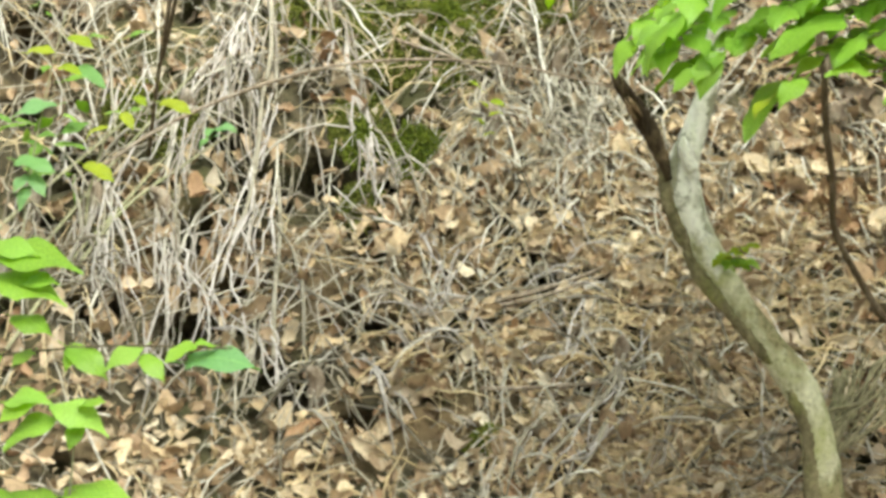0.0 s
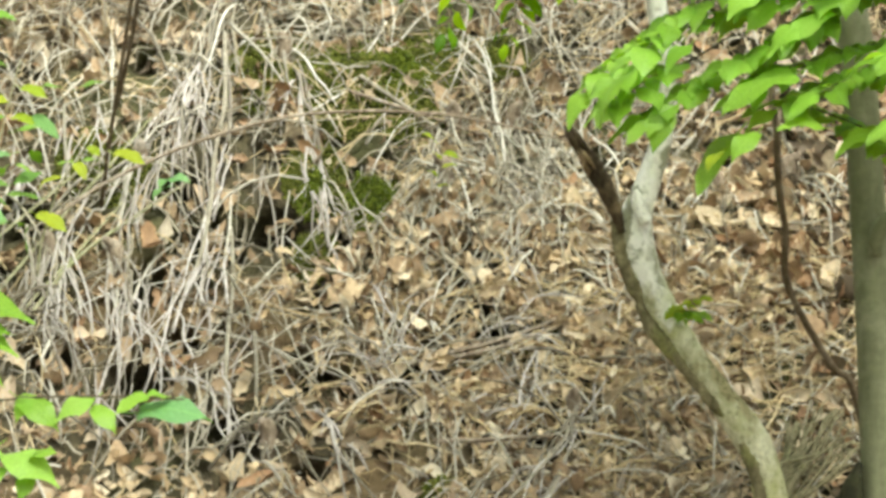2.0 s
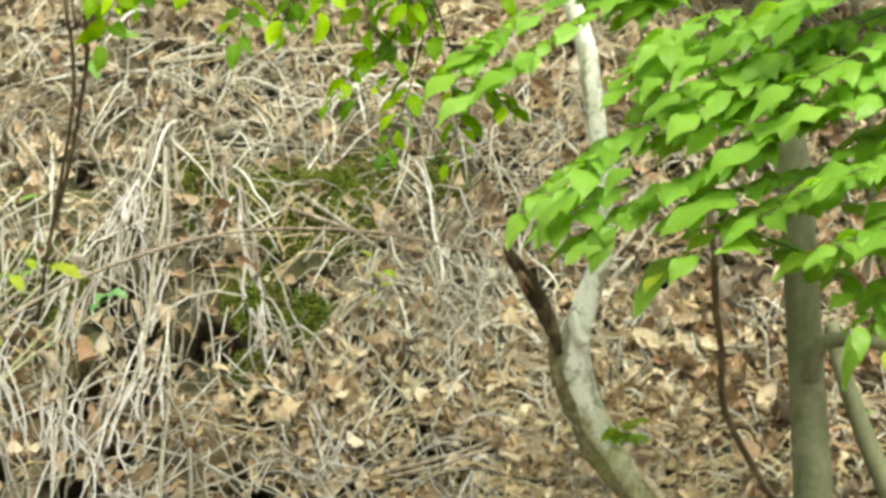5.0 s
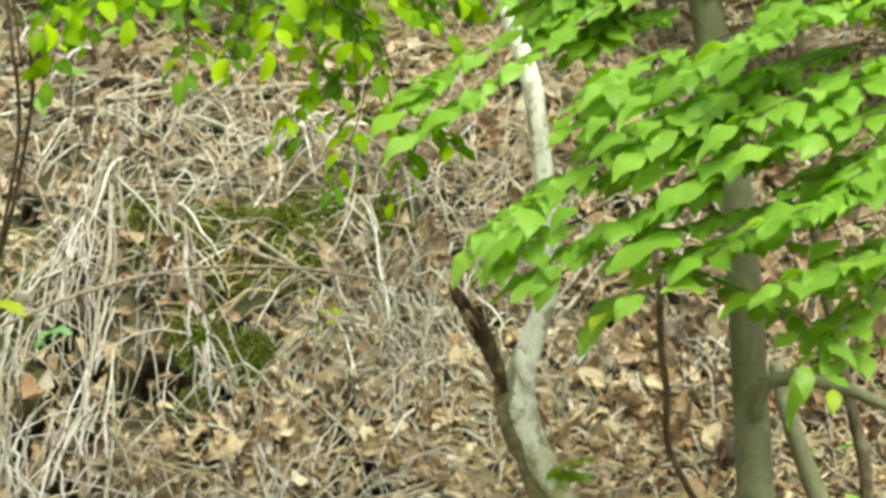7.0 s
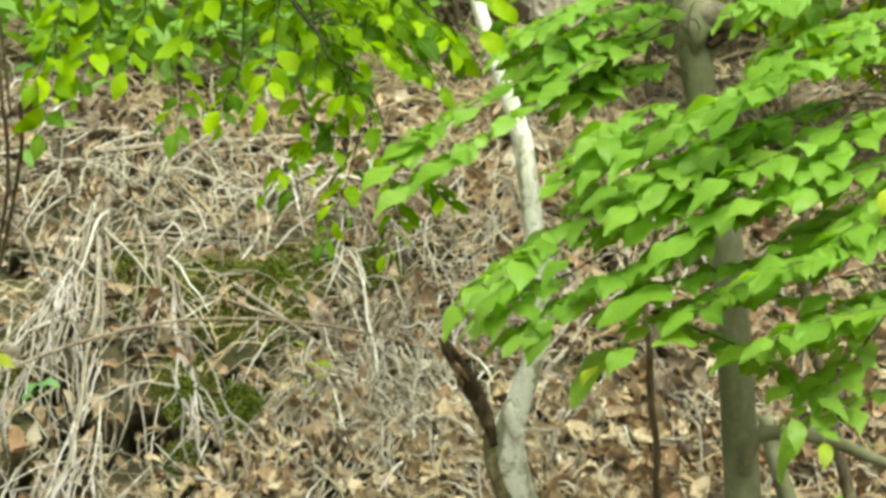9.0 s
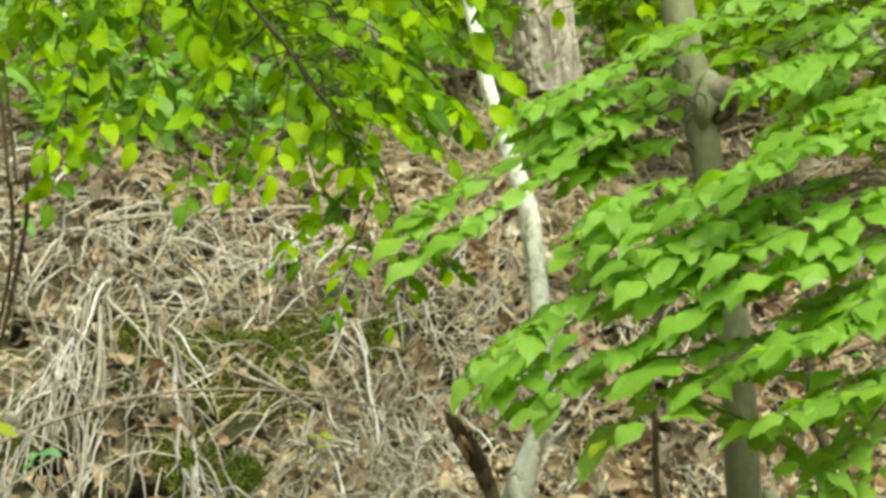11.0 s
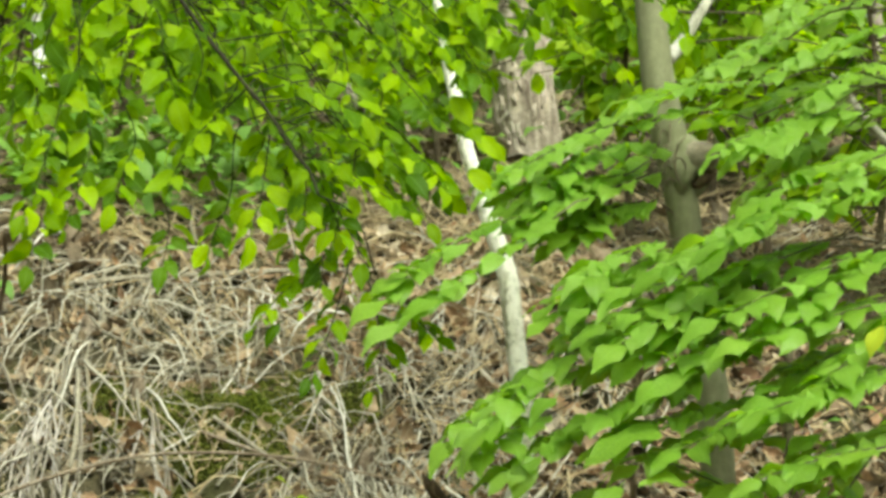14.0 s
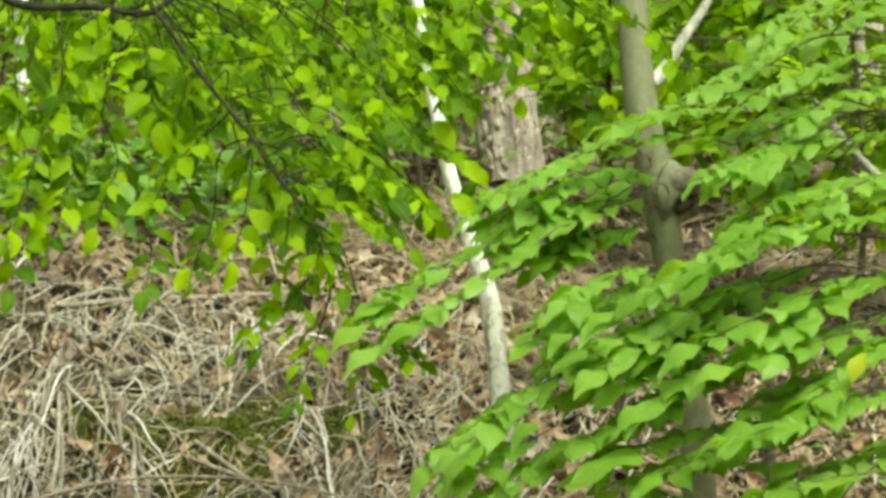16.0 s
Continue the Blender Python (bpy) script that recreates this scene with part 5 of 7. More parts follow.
spray(sap, [(0.445, 5.400, 1.709), (0.349, 5.333, 1.684), (0.254, 5.267, 1.636), (0.162, 5.200, 1.568)], BROAD_LEAVES, 25, 0.090, 122, limbs=SAP_LIMBS, **OPEN)
spray(sap, [(0.447, 5.500, 1.619), (0.526, 5.400, 1.582), (0.595, 5.300, 1.547), (0.661, 5.200, 1.501)], BROAD_LEAVES, 25, 0.075, 124, limbs=SAP_LIMBS, **OPEN)
spray(sap, [(0.710, 5.400, 1.651), (0.622, 5.333, 1.649), (0.513, 5.267, 1.636), (0.417, 5.200, 1.590)], BROAD_LEAVES, 26, 0.090, 125, limbs=SAP_LIMBS, **OPEN)
spray(sap, [(0.856, 5.300, 1.671), (0.778, 5.233, 1.613), (0.701, 5.167, 1.567), (0.605, 5.100, 1.545)], BROAD_LEAVES, 26, 0.090, 126, limbs=SAP_LIMBS, **OPEN)
spray(sap, [(0.847, 5.250, 1.569), (0.794, 5.200, 1.501), (0.732, 5.150, 1.457), (0.692, 5.100, 1.371)], BROAD_LEAVES, 18, 0.090, 127, limbs=SAP_LIMBS, **OPEN)
spray(sap, [(1.006, 5.500, 1.713), (0.929, 5.467, 1.665), (0.865, 5.433, 1.617), (0.825, 5.400, 1.559)], BROAD_LEAVES, 25, 0.090, 128, limbs=SAP_LIMBS, **OPEN)
spray(sap, [(0.986, 5.400, 1.501), (0.906, 5.333, 1.467), (0.827, 5.267, 1.445), (0.772, 5.200, 1.413)], BROAD_LEAVES, 11, 0.083, 129, limbs=SAP_LIMBS, **OPEN)
spray(sap, [(1.183, 6.550, 2.632), (1.084, 6.500, 2.599), (0.986, 6.450, 2.544), (0.934, 6.400, 2.490)], BROAD_LEAVES, 20, 0.075, 130, limbs=SAP_LIMBS, **OPEN)
spray(sap, [(1.142, 6.320, 2.562), (1.066, 6.270, 2.535), (0.993, 6.220, 2.492), (0.953, 6.170, 2.451)], BROAD_LEAVES, 18, 0.075, 131, limbs=SAP_LIMBS, **OPEN)
spray(sap, [(1.180, 6.170, 2.771), (1.091, 6.120, 2.738), (1.001, 6.070, 2.686), (0.954, 6.020, 2.636)], BROAD_LEAVES, 26, 0.075, 132, limbs=SAP_LIMBS, **OPEN)
spray(sap, [(1.033, 6.370, 2.738), (0.938, 6.320, 2.705), (0.846, 6.270, 2.651), (0.796, 6.220, 2.597)], BROAD_LEAVES, 25, 0.075, 133, limbs=SAP_LIMBS, **OPEN)
spray(sap, [(1.012, 6.010, 2.756), (0.924, 5.960, 2.724), (0.840, 5.910, 2.673), (0.794, 5.860, 2.622)], BROAD_LEAVES, 20, 0.075, 134, limbs=SAP_LIMBS, **OPEN)
spray(sap, [(0.323, 5.640, 2.229), (0.260, 5.590, 2.207), (0.199, 5.540, 2.168), (0.167, 5.490, 2.132)], BROAD_LEAVES, 20, 0.072, 135, limbs=SAP_LIMBS, **OPEN)
spray(sap, [(0.418, 5.530, 2.204), (0.331, 5.480, 2.176), (0.246, 5.430, 2.126), (0.203, 5.380, 2.078)], BROAD_LEAVES, 25, 0.072, 136, limbs=SAP_LIMBS, **OPEN)
spray(sap, [(0.365, 5.660, 2.302), (0.298, 5.610, 2.278), (0.232, 5.560, 2.238), (0.200, 5.510, 2.198)], BROAD_LEAVES, 18, 0.072, 137, limbs=SAP_LIMBS, **OPEN)
spray(sap, [(0.443, 5.600, 2.284), (0.365, 5.550, 2.257), (0.290, 5.500, 2.212), (0.252, 5.450, 2.168)], BROAD_LEAVES, 26, 0.072, 138, limbs=SAP_LIMBS, **OPEN)
spray(sap, [(0.318, 5.640, 2.278), (0.238, 5.590, 2.250), (0.160, 5.540, 2.204), (0.121, 5.490, 2.159)], BROAD_LEAVES, 18, 0.072, 139, limbs=SAP_LIMBS, **OPEN)
spray(sap, [(0.641, 5.630, 1.911), (0.536, 5.580, 1.886), (0.433, 5.530, 1.840), (0.382, 5.480, 1.799)], BROAD_LEAVES, 16, 0.087, 140, limbs=SAP_LIMBS, **OPEN)
spray(sap, [(0.918, 5.430, 1.846), (0.851, 5.380, 1.830), (0.784, 5.330, 1.801), (0.749, 5.280, 1.776)], BROAD_LEAVES, 15, 0.087, 141, limbs=SAP_LIMBS, **OPEN)
spray(sap, [(0.849, 5.500, 2.059), (0.764, 5.450, 2.037), (0.679, 5.400, 1.998), (0.635, 5.350, 1.964)], BROAD_LEAVES, 15, 0.087, 142, limbs=SAP_LIMBS, **OPEN)
spray(sap, [(0.576, 5.410, 2.048), (0.472, 5.360, 2.020), (0.370, 5.310, 1.972), (0.319, 5.260, 1.931)], BROAD_LEAVES, 11, 0.087, 143, limbs=SAP_LIMBS, **OPEN)
spray(sap, [(1.059, 5.480, 1.978), (0.965, 5.430, 1.954), (0.871, 5.380, 1.913), (0.822, 5.330, 1.877)], BROAD_LEAVES, 10, 0.087, 144, limbs=SAP_LIMBS, **OPEN)
spray(sap, [(1.003, 5.390, 2.218), (0.909, 5.340, 2.193), (0.818, 5.290, 2.150), (0.770, 5.240, 2.112)], BROAD_LEAVES, 11, 0.087, 145, limbs=SAP_LIMBS, **OPEN)
spray(sap, [(0.622, 5.260, 1.929), (0.522, 5.210, 1.904), (0.425, 5.160, 1.859), (0.375, 5.110, 1.820)], BROAD_LEAVES, 15, 0.087, 146, limbs=SAP_LIMBS, **OPEN)
spray(sap, [(0.884, 5.540, 1.838), (0.821, 5.490, 1.823), (0.760, 5.440, 1.796), (0.725, 5.390, 1.773)], BROAD_LEAVES, 16, 0.087, 147, limbs=SAP_LIMBS, **OPEN)
spray(sap, [(0.826, 5.450, 1.982), (0.741, 5.400, 1.959), (0.657, 5.350, 1.921), (0.613, 5.300, 1.888)], BROAD_LEAVES, 10, 0.087, 148, limbs=SAP_LIMBS, **OPEN)
spray(sap, [(1.022, 5.370, 2.254), (0.939, 5.320, 2.232), (0.857, 5.270, 2.192), (0.813, 5.220, 2.157)], BROAD_LEAVES, 18, 0.087, 149, limbs=SAP_LIMBS, **OPEN)
spray(sap, [(0.685, 5.420, 1.951), (0.625, 5.370, 1.935), (0.567, 5.320, 1.907), (0.535, 5.270, 1.882)], BROAD_LEAVES, 16, 0.087, 150, limbs=SAP_LIMBS, **OPEN)
spray(sap, [(0.853, 5.470, 2.328), (0.780, 5.420, 2.306), (0.709, 5.370, 2.269), (0.671, 5.320, 2.237)], BROAD_LEAVES, 11, 0.087, 151, limbs=SAP_LIMBS, **OPEN)
spray(sap, [(1.087, 5.640, 1.943), (0.997, 5.590, 1.922), (0.909, 5.540, 1.884), (0.862, 5.490, 1.850)], BROAD_LEAVES, 10, 0.087, 152, limbs=SAP_LIMBS, **OPEN)
spray(sap, [(0.831, 5.450, 1.930), (0.740, 5.400, 1.907), (0.649, 5.350, 1.866), (0.602, 5.300, 1.831)], BROAD_LEAVES, 10, 0.087, 153, limbs=SAP_LIMBS, **OPEN)
spray(sap, [(0.493, 5.350, 2.046), (0.420, 5.300, 2.026), (0.348, 5.250, 1.990), (0.312, 5.200, 1.960)], BROAD_LEAVES, 18, 0.087, 154, limbs=SAP_LIMBS, **OPEN)
spray(sap, [(0.449, 5.510, 2.002), (0.379, 5.460, 1.983), (0.311, 5.410, 1.950), (0.276, 5.360, 1.921)], BROAD_LEAVES, 16, 0.087, 155, limbs=SAP_LIMBS, **OPEN)
spray(sap, [(0.722, 5.340, 2.015), (0.638, 5.290, 1.993), (0.555, 5.240, 1.955), (0.512, 5.190, 1.921)], BROAD_LEAVES, 18, 0.087, 156, limbs=SAP_LIMBS, **OPEN)
spray(sap, [(0.674, 5.320, 1.943), (0.595, 5.270, 1.923), (0.518, 5.220, 1.887), (0.478, 5.170, 1.856)], BROAD_LEAVES, 16, 0.087, 157, limbs=SAP_LIMBS, **OPEN)
spray(sap, [(0.630, 5.330, 1.886), (0.547, 5.280, 1.865), (0.466, 5.230, 1.829), (0.424, 5.180, 1.796)], BROAD_LEAVES, 16, 0.087, 158, limbs=SAP_LIMBS, **OPEN)
spray(sap, [(0.850, 5.500, 2.068), (0.767, 5.450, 2.046), (0.686, 5.400, 2.008), (0.643, 5.350, 1.975)], BROAD_LEAVES, 18, 0.087, 159, limbs=SAP_LIMBS, **OPEN)
spray(sap, [(0.479, 5.580, 1.925), (0.404, 5.530, 1.905), (0.330, 5.480, 1.870), (0.293, 5.430, 1.840)], BROAD_LEAVES, 16, 0.087, 160, limbs=SAP_LIMBS, **OPEN)
spray(sap, [(0.813, 5.500, 2.330), (0.754, 5.450, 2.311), (0.696, 5.400, 2.280), (0.664, 5.350, 2.254)], BROAD_LEAVES, 18, 0.079, 161, limbs=SAP_LIMBS, **OPEN)
spray(sap, [(0.905, 5.860, 2.462), (0.826, 5.810, 2.439), (0.749, 5.760, 2.399), (0.708, 5.710, 2.364)], BROAD_LEAVES, 18, 0.079, 162, limbs=SAP_LIMBS, **OPEN)
spray(sap, [(0.998, 5.810, 2.367), (0.914, 5.760, 2.343), (0.832, 5.710, 2.302), (0.788, 5.660, 2.267)], BROAD_LEAVES, 18, 0.079, 163, limbs=SAP_LIMBS, **OPEN)
spray(sap, [(0.765, 5.680, 2.518), (0.705, 5.630, 2.497), (0.645, 5.580, 2.463), (0.613, 5.530, 2.435)], BROAD_LEAVES, 18, 0.079, 164, limbs=SAP_LIMBS, **OPEN)
spray(sap, [(1.029, 5.570, 2.467), (0.943, 5.520, 2.441), (0.859, 5.470, 2.399), (0.813, 5.420, 2.361)], BROAD_LEAVES, 18, 0.079, 165, limbs=SAP_LIMBS, **OPEN)
spray(sap, [(0.937, 5.830, 2.625), (0.854, 5.780, 2.598), (0.772, 5.730, 2.554), (0.728, 5.680, 2.517)], BROAD_LEAVES, 18, 0.079, 166, limbs=SAP_LIMBS, **OPEN)
spray(sap, [(0.455, 5.610, 2.156), (0.394, 5.560, 2.137), (0.334, 5.510, 2.107), (0.303, 5.460, 2.079)], BROAD_LEAVES, 18, 0.079, 167, limbs=SAP_LIMBS, **OPEN)
spray(sap, [(0.258, 5.350, 1.696), (0.188, 5.300, 1.665), (0.136, 5.250, 1.636), (0.095, 5.200, 1.601)], BROAD_LEAVES, 15, 0.090, 168, limbs=SAP_LIMBS, **OPEN)
spray(sap, [(0.203, 5.400, 1.767), (0.144, 5.367, 1.731), (0.092, 5.333, 1.684), (0.052, 5.300, 1.637)], BROAD_LEAVES, 15, 0.083, 169, limbs=SAP_LIMBS, **OPEN)
spray(sap, [(0.531, 5.450, 1.862), (0.445, 5.400, 1.836), (0.350, 5.350, 1.799), (0.256, 5.300, 1.750)], BROAD_LEAVES, 20, 0.083, 170, limbs=SAP_LIMBS, **OPEN)
spray(sap, [(0.525, 5.800, 2.401), (0.447, 5.767, 2.369), (0.377, 5.733, 2.337), (0.320, 5.700, 2.288)], BROAD_LEAVES, 25, 0.075, 171, limbs=SAP_LIMBS, **OPEN)
spray(sap, [(0.527, 5.750, 2.299), (0.449, 5.700, 2.253), (0.379, 5.650, 2.202), (0.322, 5.600, 2.147)], BROAD_LEAVES, 25, 0.075, 172, limbs=SAP_LIMBS, **OPEN)
spray(sap, [(0.491, 5.600, 2.162), (0.422, 5.567, 2.127), (0.354, 5.533, 2.098), (0.288, 5.500, 2.057)], BROAD_LEAVES, 20, 0.079, 173, limbs=SAP_LIMBS, **OPEN)
spray(sap, [(0.888, 5.750, 2.319), (0.821, 5.717, 2.275), (0.743, 5.683, 2.232), (0.684, 5.650, 2.166)], BROAD_LEAVES, 20, 0.075, 174, limbs=SAP_LIMBS, **OPEN)
spray(sap, [(0.904, 5.250, 2.034), (0.781, 5.190, 1.981), (0.661, 5.130, 1.924), (0.555, 5.070, 1.869)], BROAD_LEAVES, 16, 0.095, 180, limbs=SAP_LIMBS, **OPEN)
spray(sap, [(0.906, 5.200, 1.917), (0.806, 5.140, 1.889), (0.709, 5.080, 1.850), (0.614, 5.020, 1.823)], BROAD_LEAVES, 14, 0.095, 181, limbs=SAP_LIMBS, **OPEN)
spray(sap, [(0.777, 5.300, 1.871), (0.677, 5.240, 1.849), (0.580, 5.180, 1.821), (0.485, 5.120, 1.794)], BROAD_LEAVES, 13, 0.090, 182, limbs=SAP_LIMBS, **OPEN)
spray(sap, [(0.886, 5.150, 1.780), (0.809, 5.090, 1.754), (0.723, 5.030, 1.723), (0.640, 4.970, 1.693)], BROAD_LEAVES, 13, 0.095, 183, limbs=SAP_LIMBS, **OPEN)
spray(sap, [(0.612, 5.350, 1.958), (0.525, 5.290, 1.935), (0.429, 5.230, 1.900), (0.346, 5.170, 1.861)], BROAD_LEAVES, 14, 0.090, 184, limbs=SAP_LIMBS, **OPEN)
spray(sap, [(0.876, 5.100, 1.625), (0.790, 5.040, 1.612), (0.695, 4.980, 1.588), (0.612, 4.920, 1.559)], BROAD_LEAVES, 12, 0.095, 185, limbs=SAP_LIMBS, **OPEN)
spray(sap, [(0.705, 5.500, 2.392), (0.603, 5.450, 2.389), (0.503, 5.400, 2.361), (0.411, 5.350, 2.317)], BROAD_LEAVES, 18, 0.075, 190, limbs=SAP_LIMBS, **OPEN)
spray(sap, [(0.669, 5.500, 2.320), (0.582, 5.467, 2.337), (0.495, 5.433, 2.319), (0.434, 5.400, 2.289)], BROAD_LEAVES, 12, 0.070, 191, limbs=SAP_LIMBS, **OPEN)
spray(sap, [(0.383, 5.500, 2.303), (0.309, 5.450, 2.271), (0.236, 5.400, 2.227), (0.164, 5.350, 2.179)], BROAD_LEAVES, 14, 0.075, 192, limbs=SAP_LIMBS, **OPEN)
spray(sap, [(0.804, 5.450, 2.315), (0.703, 5.400, 2.282), (0.626, 5.350, 2.256), (0.580, 5.300, 2.220)], BROAD_LEAVES, 12, 0.070, 193, limbs=SAP_LIMBS, **OPEN)
single_leaf(sap, (0.111, 5.150, 1.661), (0.043, 5.108, 1.574), BROAD_LEAVES[7:8], (-0.95, -0.4, 0.5), 900)
single_leaf(sap, (0.198, 5.200, 1.601), (0.166, 5.158, 1.520), BROAD_LEAVES[8:9], (0.0, -1.0, 0.3), 901)
single_leaf(sap, (0.340, 5.300, 1.544), (0.235, 5.216, 1.468), BROAD_LEAVES[9:10], (0.6, 0.45, 1.0), 902)
single_leaf(sap, (0.306, 5.150, 1.510), (0.260, 5.104, 1.480), YELLOW_LEAVES, (-0.5, -0.25, 1.0), 903)
single_leaf(sap, (0.360, 5.050, 1.542), (0.305, 4.991, 1.506), BROAD_LEAVES[6:7], (-0.2, -0.75, 1.0), 904)
single_leaf(sap, (0.665, 5.000, 1.407), (0.663, 4.958, 1.355), BROAD_LEAVES[10:11], (0.1, -1.0, 0.4), 905)
single_leaf(sap, (0.711, 4.950, 1.364), (0.708, 4.908, 1.326), YELLOW_LEAVES, (0.1, -1.0, 0.4), 906)
single_leaf(sap, (0.857, 5.020, 1.853), (0.824, 4.990, 1.799), BRIGHT_LEAVES, (-0.7, -1.0, 0.45), 907)
single_leaf(sap, (0.665, 5.100, 1.469), (0.614, 5.058, 1.449), BROAD_LEAVES[6:7], (0, -0.6, 1), 908)
single_leaf(sap, (0.725, 5.100, 1.447), (0.777, 5.058, 1.416), BROAD_LEAVES[11:12], (0, -0.5, 1), 909)
single_leaf(sap, (0.491, 5.100, 1.550), (0.410, 5.058, 1.573), BROAD_LEAVES[8:9], (0, -0.5, 1), 910)
single_leaf(sap, (-0.049, 5.200, 1.946), (-0.130, 5.150, 1.925), BROAD_LEAVES, (-0.2, -0.45, 1.0), 1000)
single_leaf(sap, (-0.087, 5.150, 1.900), (-0.171, 5.100, 1.860), BROAD_LEAVES, (-0.2, -0.45, 1.0), 1001)
single_leaf(sap, (0.009, 5.150, 1.902), (-0.073, 5.100, 1.865), BROAD_LEAVES, (-0.2, -0.45, 1.0), 1002)
single_leaf(sap, (-0.068, 5.100, 1.852), (-0.141, 5.050, 1.805), BROAD_LEAVES, (-0.2, -0.45, 1.0), 1003)
single_leaf(sap, (0.074, 5.250, 2.023), (0.015, 5.200, 1.993), BROAD_LEAVES, (-0.2, -0.45, 1.0), 1004)
single_leaf(sap, (-0.027, 5.200, 1.963), (-0.082, 5.150, 1.974), BROAD_LEAVES, (-0.2, -0.45, 1.0), 1005)
single_leaf(sap, (0.576, 5.100, 2.024), (0.501, 5.050, 1.951), BROAD_LEAVES, (-0.2, -0.45, 1.0), 1006)
single_leaf(sap, (0.649, 5.100, 2.057), (0.589, 5.050, 2.015), BROAD_LEAVES, (-0.2, -0.45, 1.0), 1007)
single_leaf(sap, (0.298, 5.100, 1.886), (0.253, 5.050, 1.855), BROAD_LEAVES, (-0.2, -0.45, 1.0), 1008)
single_leaf(sap, (0.366, 5.100, 1.904), (0.311, 5.050, 1.876), BROAD_LEAVES, (-0.2, -0.45, 1.0), 1009)
single_leaf(sap, (0.438, 5.100, 1.653), (0.290, 5.050, 1.618), BROAD_LEAVES, (-0.2, -0.45, 1.0), 1010)
single_leaf(sap, (0.659, 5.100, 1.673), (0.589, 5.050, 1.637), BROAD_LEAVES, (-0.2, -0.45, 1.0), 1011)
single_leaf(sap, (0.511, 5.100, 1.770), (0.413, 5.050, 1.725), BROAD_LEAVES, (-0.2, -0.45, 1.0), 1012)
single_leaf(sap, (0.460, 5.100, 1.752), (0.378, 5.050, 1.705), BROAD_LEAVES, (-0.2, -0.45, 1.0), 1013)
single_leaf(sap, (0.236, 5.100, 1.712), (0.183, 5.050, 1.677), BROAD_LEAVES, (-0.2, -0.45, 1.0), 1014)
single_leaf(sap, (0.381, 5.100, 1.929), (0.329, 5.050, 1.901), BROAD_LEAVES, (-0.2, -0.45, 1.0), 1015)
single_leaf(sap, (0.554, 5.100, 1.818), (0.525, 5.050, 1.763), BROAD_LEAVES, (-0.2, -0.45, 1.0), 1016)
single_leaf(sap, (0.670, 5.100, 1.742), (0.615, 5.050, 1.728), BROAD_LEAVES, (-0.2, -0.45, 1.0), 1017)
single_leaf(sap, (0.749, 5.100, 1.648), (0.675, 5.050, 1.619), BROAD_LEAVES, (-0.2, -0.45, 1.0), 1018)
sap.location.x += 0.017
tagged(sap, "sapling with layered sprays of broad bright green leaves", "sapling")

# ---- the overhanging small-leaved tree; its trunk stands beside the view ----
hornb = thing("overhanging_tree", (-1.75, 5.2, 0.2))
part("trunk", add_tube(([], []), smooth_line([ground_point(-1.75, 5.2, -0.1), (-1.72, 5.2, 1.2), (-1.66, 5.2, 2.2), (-1.62, 5.22, 3.4), (-1.6, 5.2, 5.0)], 5), (0.07, 0.055, 0.05, 0.04, 0.02), 12, 0.03, random.Random(31)), TWIG, hornb)
HANGING = dict(droop=0.42, tilt=(0.0, -0.4), spread_out=1.1, radius=0.002, flat=0.8, out=(0.0, -0.3), vary=(0.55, 1.35), material=DARK_TWIG)
BOUGHS = [smooth_line([(-1.66, 5.2, 2.15)] + [(-0.996, 5.350, 2.598), (-0.778, 5.370, 2.562), (-0.630, 5.390, 2.565), (-0.532, 5.410, 2.557), (-0.482, 5.430, 2.590), (-0.439, 5.450, 2.667)], 6),
          smooth_line([(-1.62, 5.22, 3.3)] + [(-0.995, 5.600, 3.010), (-0.640, 5.720, 2.936), (-0.372, 5.840, 2.869), (-0.094, 5.960, 2.851), (0.247, 6.080, 2.899), (0.522, 6.200, 2.988)], 6),
          smooth_line([(-0.504, 5.300, 2.550), (-0.476, 5.275, 2.511), (-0.423, 5.250, 2.436), (-0.378, 5.225, 2.377), (-0.335, 5.200, 2.323), (-0.291, 5.175, 2.269), (-0.247, 5.150, 2.201), (-0.209, 5.125, 2.152), (-0.188, 5.100, 2.099)], 5)]
for line, radii in zip(BOUGHS, ((0.02, 0.010, 0.008, 0.007, 0.005), (0.02, 0.014, 0.010, 0.006), (0.0048, 0.0042, 0.0028))):
    part("bough", add_tube(([], []), line, radii, 8, 0.06, random.Random(32)), DARK_TWIG, hornb, "dark drooping bough")
spray(hornb, [(-0.482, 5.300, 2.541), (-0.408, 5.280, 2.434), (-0.348, 5.260, 2.340), (-0.288, 5.240, 2.258), (-0.217, 5.220, 2.166), (-0.160, 5.200, 2.131)], OVATE_LEAVES, 20, 0.055, 200, limbs=BOUGHS, **HANGING)
spray(hornb, [(-0.439, 5.350, 2.505), (-0.368, 5.333, 2.503), (-0.275, 5.317, 2.478), (-0.192, 5.300, 2.419)], OVATE_LEAVES, 17, 0.055, 201, limbs=BOUGHS, **HANGING)
spray(hornb, [(-0.351, 5.300, 2.358), (-0.392, 5.267, 2.283), (-0.444, 5.233, 2.220), (-0.489, 5.200, 2.124)], OVATE_LEAVES, 16, 0.055, 202, limbs=BOUGHS, **HANGING)
spray(hornb, [(-0.374, 5.300, 2.392), (-0.304, 5.283, 2.368), (-0.212, 5.267, 2.332), (-0.120, 5.250, 2.286)], OVATE_LEAVES, 17, 0.055, 203, limbs=BOUGHS, **HANGING)
spray(hornb, [(-0.291, 5.300, 2.267), (-0.299, 5.267, 2.182), (-0.306, 5.233, 2.109), (-0.325, 5.200, 2.026)], OVATE_LEAVES, 13, 0.055, 204, limbs=BOUGHS, **HANGING)
